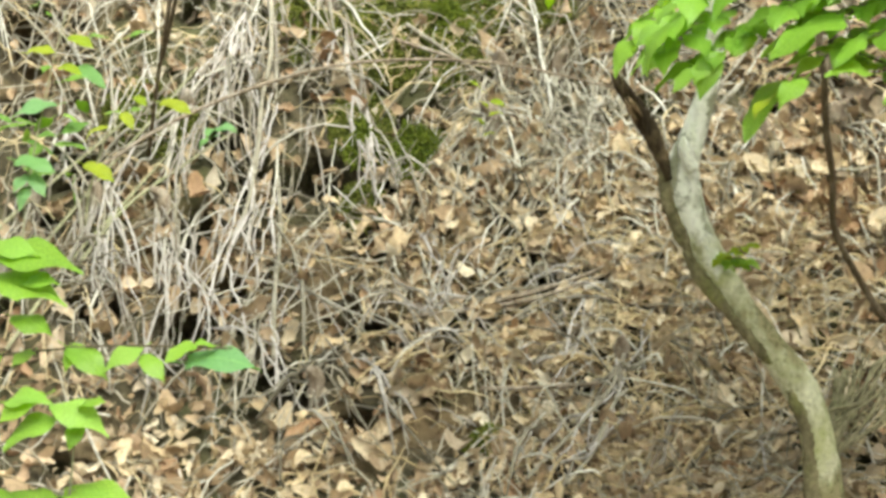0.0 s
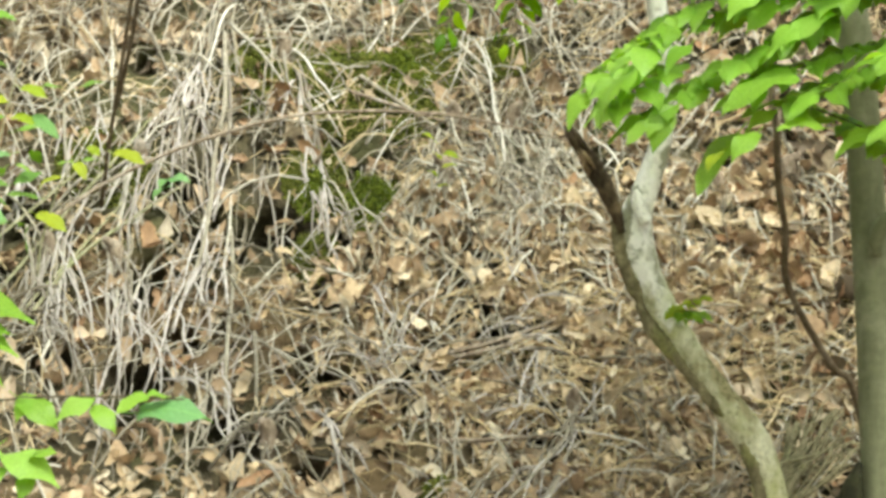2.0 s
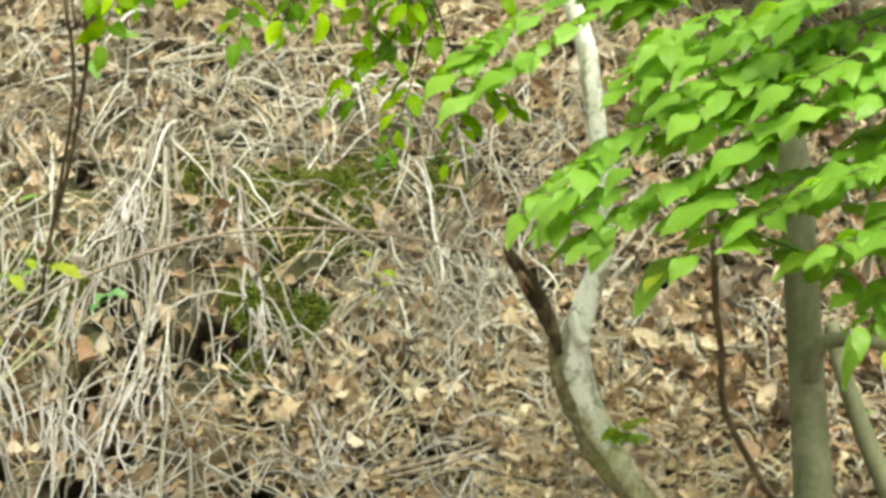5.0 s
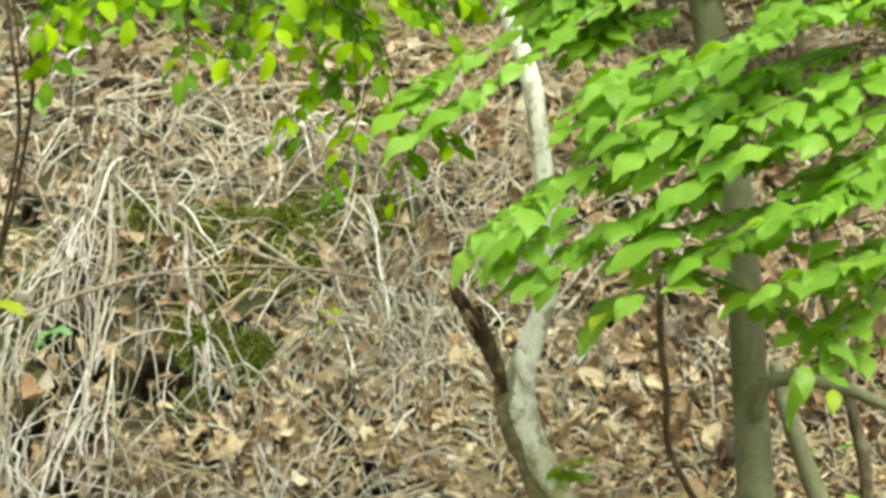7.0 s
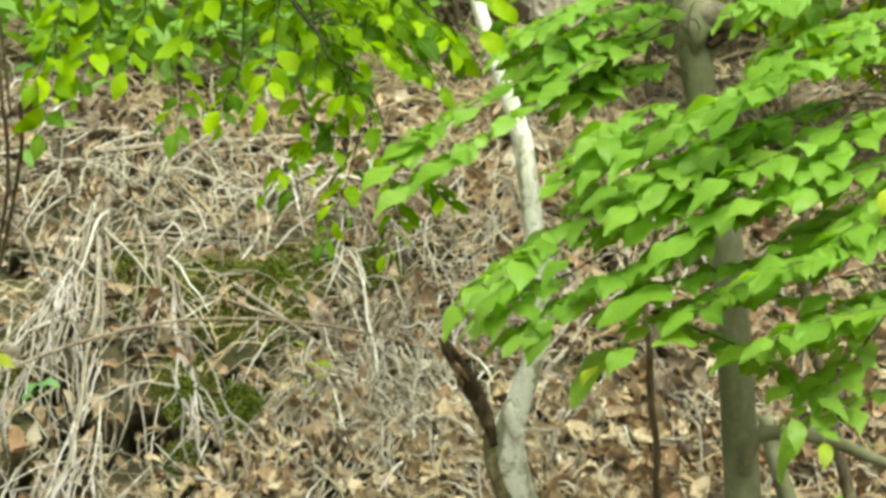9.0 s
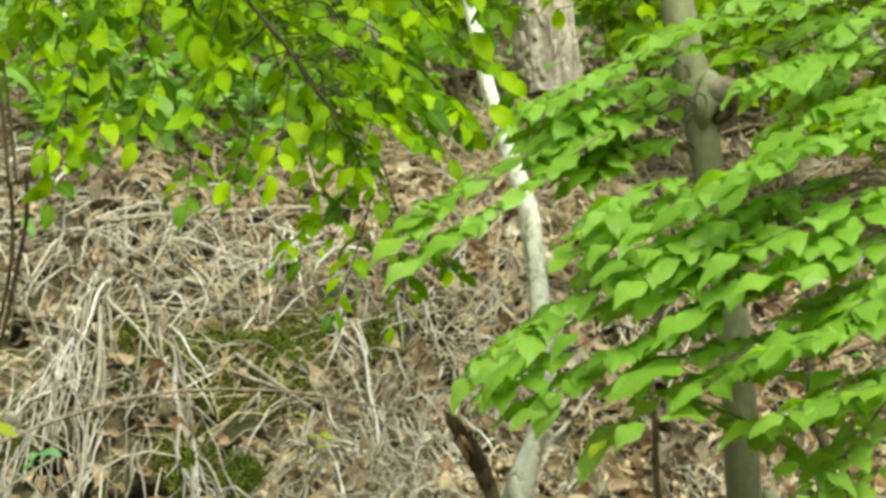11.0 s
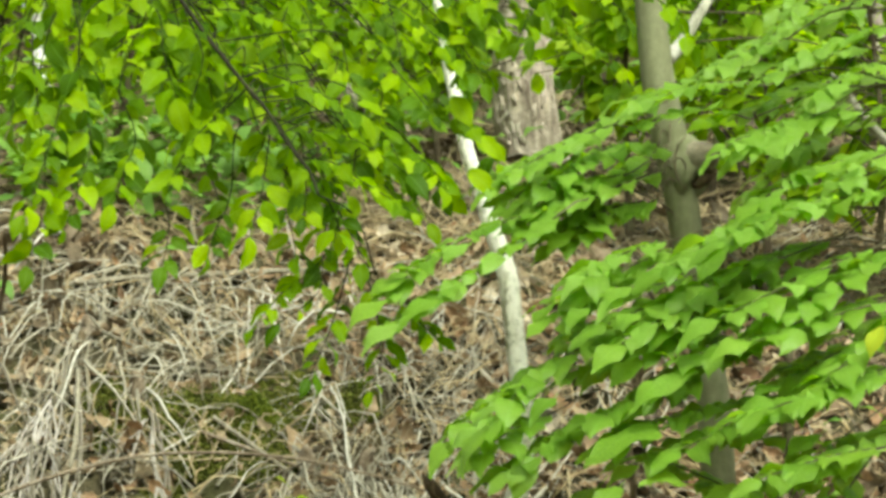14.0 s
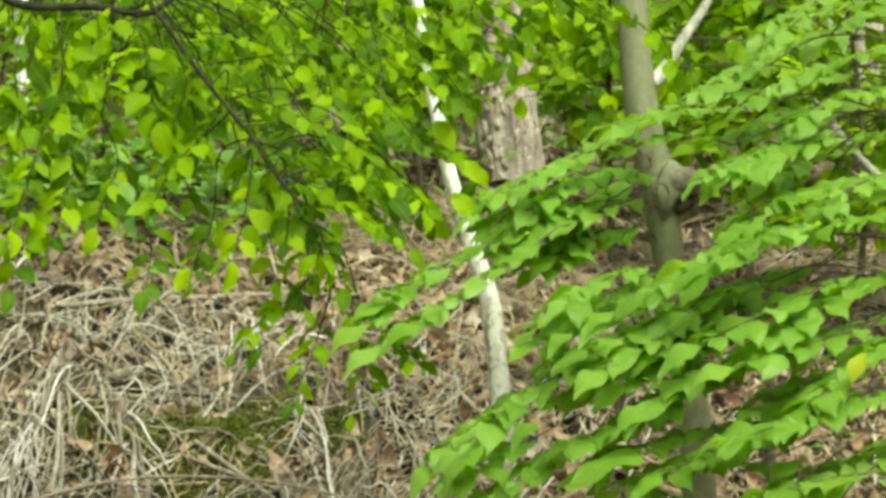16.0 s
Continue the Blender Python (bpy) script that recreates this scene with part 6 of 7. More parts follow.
spray(hornb, [(-0.294, 5.350, 2.286), (-0.212, 5.317, 2.259), (-0.119, 5.283, 2.233), (-0.015, 5.250, 2.162)], OVATE_LEAVES, 18, 0.055, 205, limbs=BOUGHS, **HANGING)
spray(hornb, [(-0.231, 5.250, 2.192), (-0.162, 5.217, 2.178), (-0.093, 5.183, 2.130), (-0.003, 5.150, 2.072)], OVATE_LEAVES, 17, 0.055, 206, limbs=BOUGHS, **HANGING)
spray(hornb, [(-0.219, 5.250, 2.170), (-0.217, 5.225, 2.121), (-0.220, 5.200, 2.062)], OVATE_LEAVES, 8, 0.051, 207, limbs=BOUGHS, **HANGING)
spray(hornb, [(-0.537, 5.400, 2.559), (-0.566, 5.367, 2.470), (-0.595, 5.333, 2.393), (-0.599, 5.300, 2.283)], OVATE_LEAVES, 17, 0.055, 208, limbs=BOUGHS, **HANGING)
spray(hornb, [(-0.596, 5.400, 2.570), (-0.671, 5.367, 2.503), (-0.687, 5.333, 2.414), (-0.668, 5.300, 2.294)], OVATE_LEAVES, 18, 0.059, 209, limbs=BOUGHS, **HANGING)
spray(hornb, [(-0.619, 5.400, 2.569), (-0.533, 5.367, 2.506), (-0.515, 5.333, 2.418), (-0.487, 5.300, 2.320)], OVATE_LEAVES, 17, 0.063, 210, limbs=BOUGHS, **HANGING)
spray(hornb, [(-0.713, 5.400, 2.579), (-0.751, 5.367, 2.466), (-0.766, 5.333, 2.355), (-0.769, 5.300, 2.257)], OVATE_LEAVES, 18, 0.059, 211, limbs=BOUGHS, **HANGING)
spray(hornb, [(-0.760, 5.400, 2.590), (-0.798, 5.367, 2.477), (-0.812, 5.333, 2.377), (-0.814, 5.300, 2.256)], OVATE_LEAVES, 17, 0.059, 212, limbs=BOUGHS, **HANGING)
spray(hornb, [(-0.678, 5.350, 2.418), (-0.714, 5.300, 2.304), (-0.737, 5.250, 2.182), (-0.771, 5.200, 2.062)], OVATE_LEAVES, 20, 0.058, 213, limbs=BOUGHS, **HANGING)
spray(hornb, [(-0.687, 5.350, 2.336), (-0.656, 5.317, 2.227), (-0.672, 5.283, 2.131), (-0.698, 5.250, 2.035)], OVATE_LEAVES, 17, 0.055, 214, limbs=BOUGHS, **HANGING)
spray(hornb, [(-0.758, 5.300, 2.269), (-0.739, 5.267, 2.161), (-0.742, 5.233, 2.067), (-0.761, 5.200, 1.962)], OVATE_LEAVES, 17, 0.055, 215, limbs=BOUGHS, **HANGING)
spray(hornb, [(-0.612, 5.400, 2.345), (-0.571, 5.367, 2.247), (-0.588, 5.333, 2.173), (-0.605, 5.300, 2.100)], OVATE_LEAVES, 16, 0.055, 216, limbs=BOUGHS, **HANGING)
spray(hornb, [(-0.478, 5.400, 2.513), (-0.437, 5.367, 2.414), (-0.455, 5.333, 2.315), (-0.472, 5.300, 2.217)], OVATE_LEAVES, 17, 0.059, 217, limbs=BOUGHS, **HANGING)
spray(hornb, [(-0.411, 5.450, 2.500), (-0.429, 5.417, 2.399), (-0.412, 5.383, 2.288), (-0.418, 5.350, 2.190)], OVATE_LEAVES, 17, 0.055, 218, limbs=BOUGHS, **HANGING)
spray(hornb, [(-0.280, 5.600, 2.666), (-0.227, 5.533, 2.568), (-0.141, 5.467, 2.509), (-0.068, 5.400, 2.439)], OVATE_LEAVES, 18, 0.055, 219, limbs=BOUGHS, **HANGING)
spray(hornb, [(-0.184, 5.600, 2.681), (-0.132, 5.533, 2.582), (-0.035, 5.467, 2.535), (0.060, 5.400, 2.454)], OVATE_LEAVES, 18, 0.055, 220, limbs=BOUGHS, **HANGING)
spray(hornb, [(-0.087, 5.600, 2.707), (-0.013, 5.550, 2.625), (0.095, 5.500, 2.581), (0.178, 5.450, 2.501)], OVATE_LEAVES, 18, 0.055, 221, limbs=BOUGHS, **HANGING)
spray(hornb, [(-0.014, 5.600, 2.709), (0.107, 5.550, 2.652), (0.226, 5.500, 2.596), (0.320, 5.450, 2.504)], OVATE_LEAVES, 20, 0.055, 222, limbs=BOUGHS, **HANGING)
spray(hornb, [(0.107, 5.600, 2.736), (0.227, 5.550, 2.679), (0.345, 5.500, 2.622), (0.438, 5.450, 2.530)], OVATE_LEAVES, 18, 0.055, 223, limbs=BOUGHS, **HANGING)
spray(hornb, [(-0.201, 5.500, 2.538), (-0.151, 5.450, 2.446), (-0.136, 5.400, 2.355), (-0.109, 5.350, 2.243)], OVATE_LEAVES, 17, 0.055, 224, limbs=BOUGHS, **HANGING)
spray(hornb, [(-0.106, 5.500, 2.516), (-0.056, 5.467, 2.427), (-0.008, 5.433, 2.363), (0.040, 5.400, 2.300)], OVATE_LEAVES, 17, 0.055, 225, limbs=BOUGHS, **HANGING)
spray(hornb, [(-0.250, 5.500, 2.585), (-0.282, 5.467, 2.494), (-0.267, 5.433, 2.405), (-0.275, 5.400, 2.329)], OVATE_LEAVES, 17, 0.055, 226, limbs=BOUGHS, **HANGING)
spray(hornb, [(-0.057, 5.500, 2.457), (-0.067, 5.450, 2.364), (-0.076, 5.400, 2.274), (-0.096, 5.350, 2.185)], OVATE_LEAVES, 16, 0.051, 227, limbs=BOUGHS, **HANGING)
spray(hornb, [(-0.012, 5.600, 2.598), (0.062, 5.567, 2.520), (0.110, 5.533, 2.454), (0.146, 5.500, 2.389)], OVATE_LEAVES, 16, 0.055, 228, limbs=BOUGHS, **HANGING)
spray(hornb, [(-0.378, 5.600, 2.701), (-0.386, 5.567, 2.596), (-0.345, 5.533, 2.505), (-0.317, 5.500, 2.415)], OVATE_LEAVES, 16, 0.055, 229, limbs=BOUGHS, **HANGING)
spray(hornb, [(-0.443, 5.500, 2.678), (-0.427, 5.467, 2.599), (-0.387, 5.433, 2.521), (-0.360, 5.400, 2.457)], OVATE_LEAVES, 13, 0.055, 230, limbs=BOUGHS, **HANGING)
spray(hornb, [(-0.846, 5.500, 2.645), (-0.792, 5.467, 2.579), (-0.762, 5.433, 2.514), (-0.732, 5.400, 2.449)], OVATE_LEAVES, 13, 0.059, 231, limbs=BOUGHS, **HANGING)
spray(hornb, [(-0.669, 5.500, 2.673), (-0.663, 5.467, 2.606), (-0.634, 5.433, 2.540), (-0.639, 5.400, 2.463)], OVATE_LEAVES, 13, 0.059, 232, limbs=BOUGHS, **HANGING)
spray(hornb, [(-0.119, 5.300, 2.224), (-0.128, 5.267, 2.139), (-0.149, 5.233, 2.078), (-0.158, 5.200, 2.018)], OVATE_LEAVES, 12, 0.051, 233, limbs=BOUGHS, **HANGING)
spray(hornb, [(-0.153, 5.350, 2.039), (-0.209, 5.300, 1.966), (-0.263, 5.250, 1.917), (-0.316, 5.200, 1.846)], OVATE_LEAVES, 16, 0.046, 234, limbs=BOUGHS, **HANGING)
spray(hornb, [(-0.130, 5.350, 1.993), (-0.152, 5.300, 1.898), (-0.173, 5.250, 1.827), (-0.204, 5.200, 1.746)], OVATE_LEAVES, 16, 0.046, 235, limbs=BOUGHS, **HANGING)
spray(hornb, [(-0.096, 5.350, 1.970), (-0.073, 5.300, 1.886), (-0.061, 5.250, 1.804), (-0.082, 5.200, 1.723)], OVATE_LEAVES, 16, 0.046, 236, limbs=BOUGHS, **HANGING)
spray(hornb, [(-0.073, 5.350, 1.959), (-0.016, 5.317, 1.899), (0.018, 5.283, 1.863), (0.052, 5.250, 1.827)], OVATE_LEAVES, 12, 0.046, 237, limbs=BOUGHS, **HANGING)
spray(hornb, [(-0.163, 5.300, 2.143), (-0.182, 5.267, 2.025), (-0.190, 5.233, 1.920), (-0.276, 5.200, 1.849)], OVATE_LEAVES, 8, 0.046, 238, limbs=BOUGHS, **HANGING)
spray(hornb, [(-0.371, 5.350, 2.142), (-0.380, 5.317, 2.093), (-0.400, 5.283, 2.044), (-0.409, 5.250, 1.995)], OVATE_LEAVES, 12, 0.050, 239, limbs=BOUGHS, **HANGING)
spray(hornb, [(-0.508, 5.350, 2.119), (-0.494, 5.317, 2.059), (-0.496, 5.283, 2.010), (-0.499, 5.250, 1.973)], OVATE_LEAVES, 10, 0.050, 240, limbs=BOUGHS, **HANGING)
spray(hornb, [(-0.268, 5.350, 2.131), (-0.255, 5.317, 2.081), (-0.242, 5.283, 2.032), (-0.235, 5.250, 1.995)], OVATE_LEAVES, 10, 0.050, 241, limbs=BOUGHS, **HANGING)
spray(hornb, [(-0.165, 5.350, 2.119), (-0.141, 5.317, 2.070), (-0.118, 5.283, 2.021), (-0.106, 5.250, 1.984)], OVATE_LEAVES, 10, 0.050, 242, limbs=BOUGHS, **HANGING)
spray(hornb, [(0.055, 6.570, 2.804), (0.002, 6.537, 2.766), (-0.051, 6.503, 2.720), (-0.079, 6.470, 2.659)], OVATE_LEAVES, 18, 0.059, 243, limbs=BOUGHS, **HANGING)
spray(hornb, [(0.428, 5.820, 2.755), (0.354, 5.787, 2.704), (0.282, 5.753, 2.643), (0.240, 5.720, 2.564)], OVATE_LEAVES, 18, 0.059, 244, limbs=BOUGHS, **HANGING)
spray(hornb, [(0.107, 6.960, 2.681), (0.021, 6.927, 2.624), (-0.066, 6.893, 2.553), (-0.112, 6.860, 2.459)], OVATE_LEAVES, 13, 0.059, 245, limbs=BOUGHS, **HANGING)
spray(hornb, [(0.472, 6.150, 2.785), (0.394, 6.117, 2.732), (0.317, 6.083, 2.670), (0.274, 6.050, 2.587)], OVATE_LEAVES, 13, 0.059, 246, limbs=BOUGHS, **HANGING)
spray(hornb, [(-0.184, 6.090, 2.539), (-0.139, 6.057, 2.510), (-0.095, 6.023, 2.473), (-0.067, 5.990, 2.425)], OVATE_LEAVES, 18, 0.059, 247, limbs=BOUGHS, **HANGING)
spray(hornb, [(-0.225, 5.610, 2.648), (-0.301, 5.577, 2.595), (-0.375, 5.543, 2.529), (-0.416, 5.510, 2.444)], OVATE_LEAVES, 16, 0.059, 248, limbs=BOUGHS, **HANGING)
spray(hornb, [(0.422, 5.770, 2.706), (0.342, 5.737, 2.651), (0.263, 5.703, 2.588), (0.218, 5.670, 2.502)], OVATE_LEAVES, 13, 0.059, 249, limbs=BOUGHS, **HANGING)
spray(hornb, [(0.099, 6.860, 2.790), (0.030, 6.827, 2.743), (-0.037, 6.793, 2.687), (-0.073, 6.760, 2.612)], OVATE_LEAVES, 13, 0.059, 250, limbs=BOUGHS, **HANGING)
spray(hornb, [(0.278, 6.320, 2.836), (0.231, 6.287, 2.802), (0.185, 6.253, 2.761), (0.159, 6.220, 2.708)], OVATE_LEAVES, 16, 0.059, 251, limbs=BOUGHS, **HANGING)
spray(hornb, [(0.124, 7.090, 2.837), (0.030, 7.057, 2.774), (-0.062, 7.023, 2.699), (-0.114, 6.990, 2.597)], OVATE_LEAVES, 17, 0.059, 252, limbs=BOUGHS, **HANGING)
spray(hornb, [(0.042, 6.250, 2.731), (-0.017, 6.217, 2.689), (-0.076, 6.183, 2.638), (-0.109, 6.150, 2.570)], OVATE_LEAVES, 13, 0.059, 253, limbs=BOUGHS, **HANGING)
spray(hornb, [(-0.172, 6.000, 2.664), (-0.093, 5.967, 2.614), (-0.015, 5.933, 2.554), (0.032, 5.900, 2.471)], OVATE_LEAVES, 17, 0.059, 254, limbs=BOUGHS, **HANGING)
spray(hornb, [(-0.283, 6.330, 2.613), (-0.342, 6.297, 2.570), (-0.400, 6.263, 2.520), (-0.430, 6.230, 2.452)], OVATE_LEAVES, 18, 0.059, 255, limbs=BOUGHS, **HANGING)
spray(hornb, [(0.096, 6.870, 2.744), (0.021, 6.837, 2.691), (-0.053, 6.803, 2.630), (-0.095, 6.770, 2.547)], OVATE_LEAVES, 13, 0.059, 256, limbs=BOUGHS, **HANGING)
spray(hornb, [(0.529, 6.330, 2.758), (0.615, 6.297, 2.702), (0.701, 6.263, 2.633), (0.748, 6.230, 2.539)], OVATE_LEAVES, 16, 0.059, 257, limbs=BOUGHS, **HANGING)
spray(hornb, [(0.266, 6.820, 2.932), (0.313, 6.787, 2.897), (0.360, 6.753, 2.857), (0.385, 6.720, 2.804)], OVATE_LEAVES, 16, 0.059, 258, limbs=BOUGHS, **HANGING)
spray(hornb, [(-0.137, 6.310, 2.819), (-0.206, 6.277, 2.768), (-0.275, 6.243, 2.709), (-0.312, 6.210, 2.629)], OVATE_LEAVES, 16, 0.059, 259, limbs=BOUGHS, **HANGING)
spray(hornb, [(-0.259, 6.570, 2.732), (-0.348, 6.537, 2.671), (-0.436, 6.503, 2.597), (-0.484, 6.470, 2.498)], OVATE_LEAVES, 17, 0.059, 260, limbs=BOUGHS, **HANGING)
spray(hornb, [(0.273, 6.330, 2.865), (0.322, 6.297, 2.829), (0.370, 6.263, 2.787), (0.397, 6.230, 2.732)], OVATE_LEAVES, 18, 0.059, 261, limbs=BOUGHS, **HANGING)
spray(hornb, [(0.091, 7.010, 2.994), (0.029, 6.977, 2.950), (-0.032, 6.943, 2.896), (-0.067, 6.910, 2.826)], OVATE_LEAVES, 13, 0.059, 262, limbs=BOUGHS, **HANGING)
spray(hornb, [(-0.223, 6.220, 2.592), (-0.273, 6.187, 2.556), (-0.321, 6.153, 2.513), (-0.347, 6.120, 2.454)], OVATE_LEAVES, 18, 0.059, 263, limbs=BOUGHS, **HANGING)
spray(hornb, [(-0.328, 6.820, 2.783), (-0.250, 6.787, 2.736), (-0.175, 6.753, 2.678), (-0.131, 6.720, 2.599)], OVATE_LEAVES, 13, 0.059, 264, limbs=BOUGHS, **HANGING)
spray(hornb, [(0.144, 7.160, 2.722), (0.048, 7.127, 2.658), (-0.046, 7.093, 2.583), (-0.097, 7.060, 2.481)], OVATE_LEAVES, 13, 0.059, 265, limbs=BOUGHS, **HANGING)
spray(hornb, [(-0.287, 5.640, 2.460), (-0.352, 5.607, 2.414), (-0.415, 5.573, 2.360), (-0.447, 5.540, 2.286)], OVATE_LEAVES, 16, 0.059, 266, limbs=BOUGHS, **HANGING)
spray(hornb, [(0.399, 5.650, 2.673), (0.473, 5.617, 2.623), (0.547, 5.583, 2.564), (0.586, 5.550, 2.481)], OVATE_LEAVES, 13, 0.059, 267, limbs=BOUGHS, **HANGING)
spray(hornb, [(-0.896, 5.850, 2.429), (-0.931, 5.817, 2.398), (-0.966, 5.783, 2.362), (-0.982, 5.750, 2.316)], OVATE_LEAVES, 18, 0.055, 268, limbs=BOUGHS, **HANGING)
spray(hornb, [(-0.654, 6.280, 2.619), (-0.705, 6.247, 2.579), (-0.754, 6.213, 2.532), (-0.779, 6.180, 2.471)], OVATE_LEAVES, 13, 0.055, 269, limbs=BOUGHS, **HANGING)
spray(hornb, [(-0.728, 6.490, 2.665), (-0.805, 6.457, 2.610), (-0.880, 6.423, 2.544), (-0.919, 6.390, 2.456)], OVATE_LEAVES, 16, 0.055, 270, limbs=BOUGHS, **HANGING)
spray(hornb, [(-0.828, 5.630, 2.543), (-0.875, 5.597, 2.505), (-0.921, 5.563, 2.461), (-0.944, 5.530, 2.400)], OVATE_LEAVES, 16, 0.055, 271, limbs=BOUGHS, **HANGING)
spray(hornb, [(-0.956, 6.480, 2.827), (-1.030, 6.447, 2.772), (-1.102, 6.413, 2.706), (-1.139, 6.380, 2.618)], OVATE_LEAVES, 17, 0.055, 272, limbs=BOUGHS, **HANGING)
spray(hornb, [(-0.907, 6.130, 2.768), (-0.956, 6.097, 2.727), (-1.004, 6.063, 2.680), (-1.028, 6.030, 2.617)], OVATE_LEAVES, 16, 0.055, 273, limbs=BOUGHS, **HANGING)
spray(hornb, [(-0.897, 5.750, 2.409), (-0.929, 5.717, 2.380), (-0.961, 5.683, 2.346), (-0.977, 5.650, 2.301)], OVATE_LEAVES, 13, 0.055, 274, limbs=BOUGHS, **HANGING)
spray(hornb, [(-0.368, 5.750, 2.511), (-0.324, 5.717, 2.483), (-0.280, 5.683, 2.449), (-0.256, 5.650, 2.402)], OVATE_LEAVES, 17, 0.055, 275, limbs=BOUGHS, **HANGING)
spray(hornb, [(-0.557, 5.630, 2.597), (-0.613, 5.597, 2.554), (-0.670, 5.563, 2.502), (-0.698, 5.530, 2.434)], OVATE_LEAVES, 13, 0.055, 276, limbs=BOUGHS, **HANGING)
spray(hornb, [(-0.502, 6.380, 2.430), (-0.419, 6.347, 2.381), (-0.338, 6.313, 2.322), (-0.290, 6.280, 2.241)], OVATE_LEAVES, 17, 0.055, 277, limbs=BOUGHS, **HANGING)
spray(hornb, [(-0.379, 5.920, 2.708), (-0.320, 5.887, 2.670), (-0.262, 5.853, 2.623), (-0.227, 5.820, 2.562)], OVATE_LEAVES, 17, 0.055, 278, limbs=BOUGHS, **HANGING)
spray(hornb, [(-0.612, 5.580, 2.540), (-0.555, 5.547, 2.504), (-0.500, 5.513, 2.462), (-0.466, 5.480, 2.404)], OVATE_LEAVES, 17, 0.055, 279, limbs=BOUGHS, **HANGING)
spray(hornb, [(-0.637, 5.690, 2.461), (-0.579, 5.657, 2.426), (-0.523, 5.623, 2.384), (-0.488, 5.590, 2.326)], OVATE_LEAVES, 18, 0.055, 280, limbs=BOUGHS, **HANGING)
spray(hornb, [(-0.867, 5.690, 2.650), (-0.803, 5.657, 2.612), (-0.740, 5.623, 2.565), (-0.701, 5.590, 2.503)], OVATE_LEAVES, 17, 0.055, 281, limbs=BOUGHS, **HANGING)
spray(hornb, [(-0.559, 5.950, 2.693), (-0.608, 5.917, 2.654), (-0.654, 5.883, 2.609), (-0.679, 5.850, 2.549)], OVATE_LEAVES, 18, 0.055, 282, limbs=BOUGHS, **HANGING)
spray(hornb, [(-0.842, 6.170, 2.566), (-0.792, 6.137, 2.536), (-0.743, 6.103, 2.499), (-0.712, 6.070, 2.451)], OVATE_LEAVES, 18, 0.055, 283, limbs=BOUGHS, **HANGING)
spray(hornb, [(-0.042, 5.410, 2.245), (-0.004, 5.377, 2.219), (0.033, 5.343, 2.189), (0.054, 5.310, 2.148)], OVATE_LEAVES, 16, 0.055, 284, limbs=BOUGHS, **HANGING)
spray(hornb, [(-0.013, 5.710, 2.391), (-0.053, 5.677, 2.361), (-0.092, 5.643, 2.326), (-0.112, 5.610, 2.280)], OVATE_LEAVES, 17, 0.055, 285, limbs=BOUGHS, **HANGING)
spray(hornb, [(-0.064, 5.440, 2.311), (-0.122, 5.407, 2.269), (-0.181, 5.373, 2.220), (-0.213, 5.340, 2.155)], OVATE_LEAVES, 16, 0.055, 286, limbs=BOUGHS, **HANGING)
spray(hornb, [(-0.162, 5.640, 2.326), (-0.201, 5.607, 2.297), (-0.238, 5.573, 2.264), (-0.258, 5.540, 2.219)], OVATE_LEAVES, 17, 0.055, 287, limbs=BOUGHS, **HANGING)
spray(hornb, [(0.014, 5.650, 2.384), (0.078, 5.617, 2.344), (0.141, 5.583, 2.295), (0.175, 5.550, 2.228)], OVATE_LEAVES, 17, 0.055, 288, limbs=BOUGHS, **HANGING)
spray(hornb, [(-0.180, 5.440, 2.342), (-0.122, 5.407, 2.306), (-0.065, 5.373, 2.261), (-0.031, 5.340, 2.201)], OVATE_LEAVES, 16, 0.055, 289, limbs=BOUGHS, **HANGING)
spray(hornb, [(-0.183, 5.640, 2.385), (-0.244, 5.607, 2.342), (-0.304, 5.573, 2.291), (-0.336, 5.540, 2.221)], OVATE_LEAVES, 17, 0.055, 290, limbs=BOUGHS, **HANGING)
spray(hornb, [(-0.057, 5.620, 2.283), (-0.110, 5.587, 2.245), (-0.163, 5.553, 2.201), (-0.191, 5.520, 2.142)], OVATE_LEAVES, 12, 0.055, 291, limbs=BOUGHS, **HANGING)
spray(hornb, [(0.479, 6.100, 2.670), (0.539, 6.067, 2.629), (0.597, 6.033, 2.581), (0.629, 6.000, 2.513)], OVATE_LEAVES, 12, 0.059, 292, limbs=BOUGHS, **HANGING)
spray(hornb, [(0.391, 6.190, 2.777), (0.450, 6.157, 2.736), (0.508, 6.123, 2.687), (0.540, 6.090, 2.621)], OVATE_LEAVES, 17, 0.059, 293, limbs=BOUGHS, **HANGING)
spray(hornb, [(0.374, 6.580, 2.707), (0.443, 6.547, 2.661), (0.512, 6.513, 2.605), (0.551, 6.480, 2.529)], OVATE_LEAVES, 16, 0.059, 294, limbs=BOUGHS, **HANGING)
spray(hornb, [(0.378, 6.040, 2.773), (0.439, 6.007, 2.730), (0.499, 5.973, 2.679), (0.532, 5.940, 2.612)], OVATE_LEAVES, 17, 0.059, 295, limbs=BOUGHS, **HANGING)
spray(hornb, [(0.366, 6.030, 2.717), (0.415, 5.997, 2.682), (0.464, 5.963, 2.640), (0.491, 5.930, 2.583)], OVATE_LEAVES, 13, 0.059, 296, limbs=BOUGHS, **HANGING)
spray(hornb, [(-0.081, 5.700, 2.354), (-0.018, 5.667, 2.289), (0.038, 5.633, 2.224), (0.069, 5.600, 2.160)], OVATE_LEAVES, 16, 0.051, 297, limbs=BOUGHS, **HANGING)
spray(hornb, [(-0.126, 5.600, 2.265), (-0.064, 5.567, 2.201), (-0.016, 5.533, 2.162), (0.033, 5.500, 2.088)], OVATE_LEAVES, 13, 0.051, 298, limbs=BOUGHS, **HANGING)
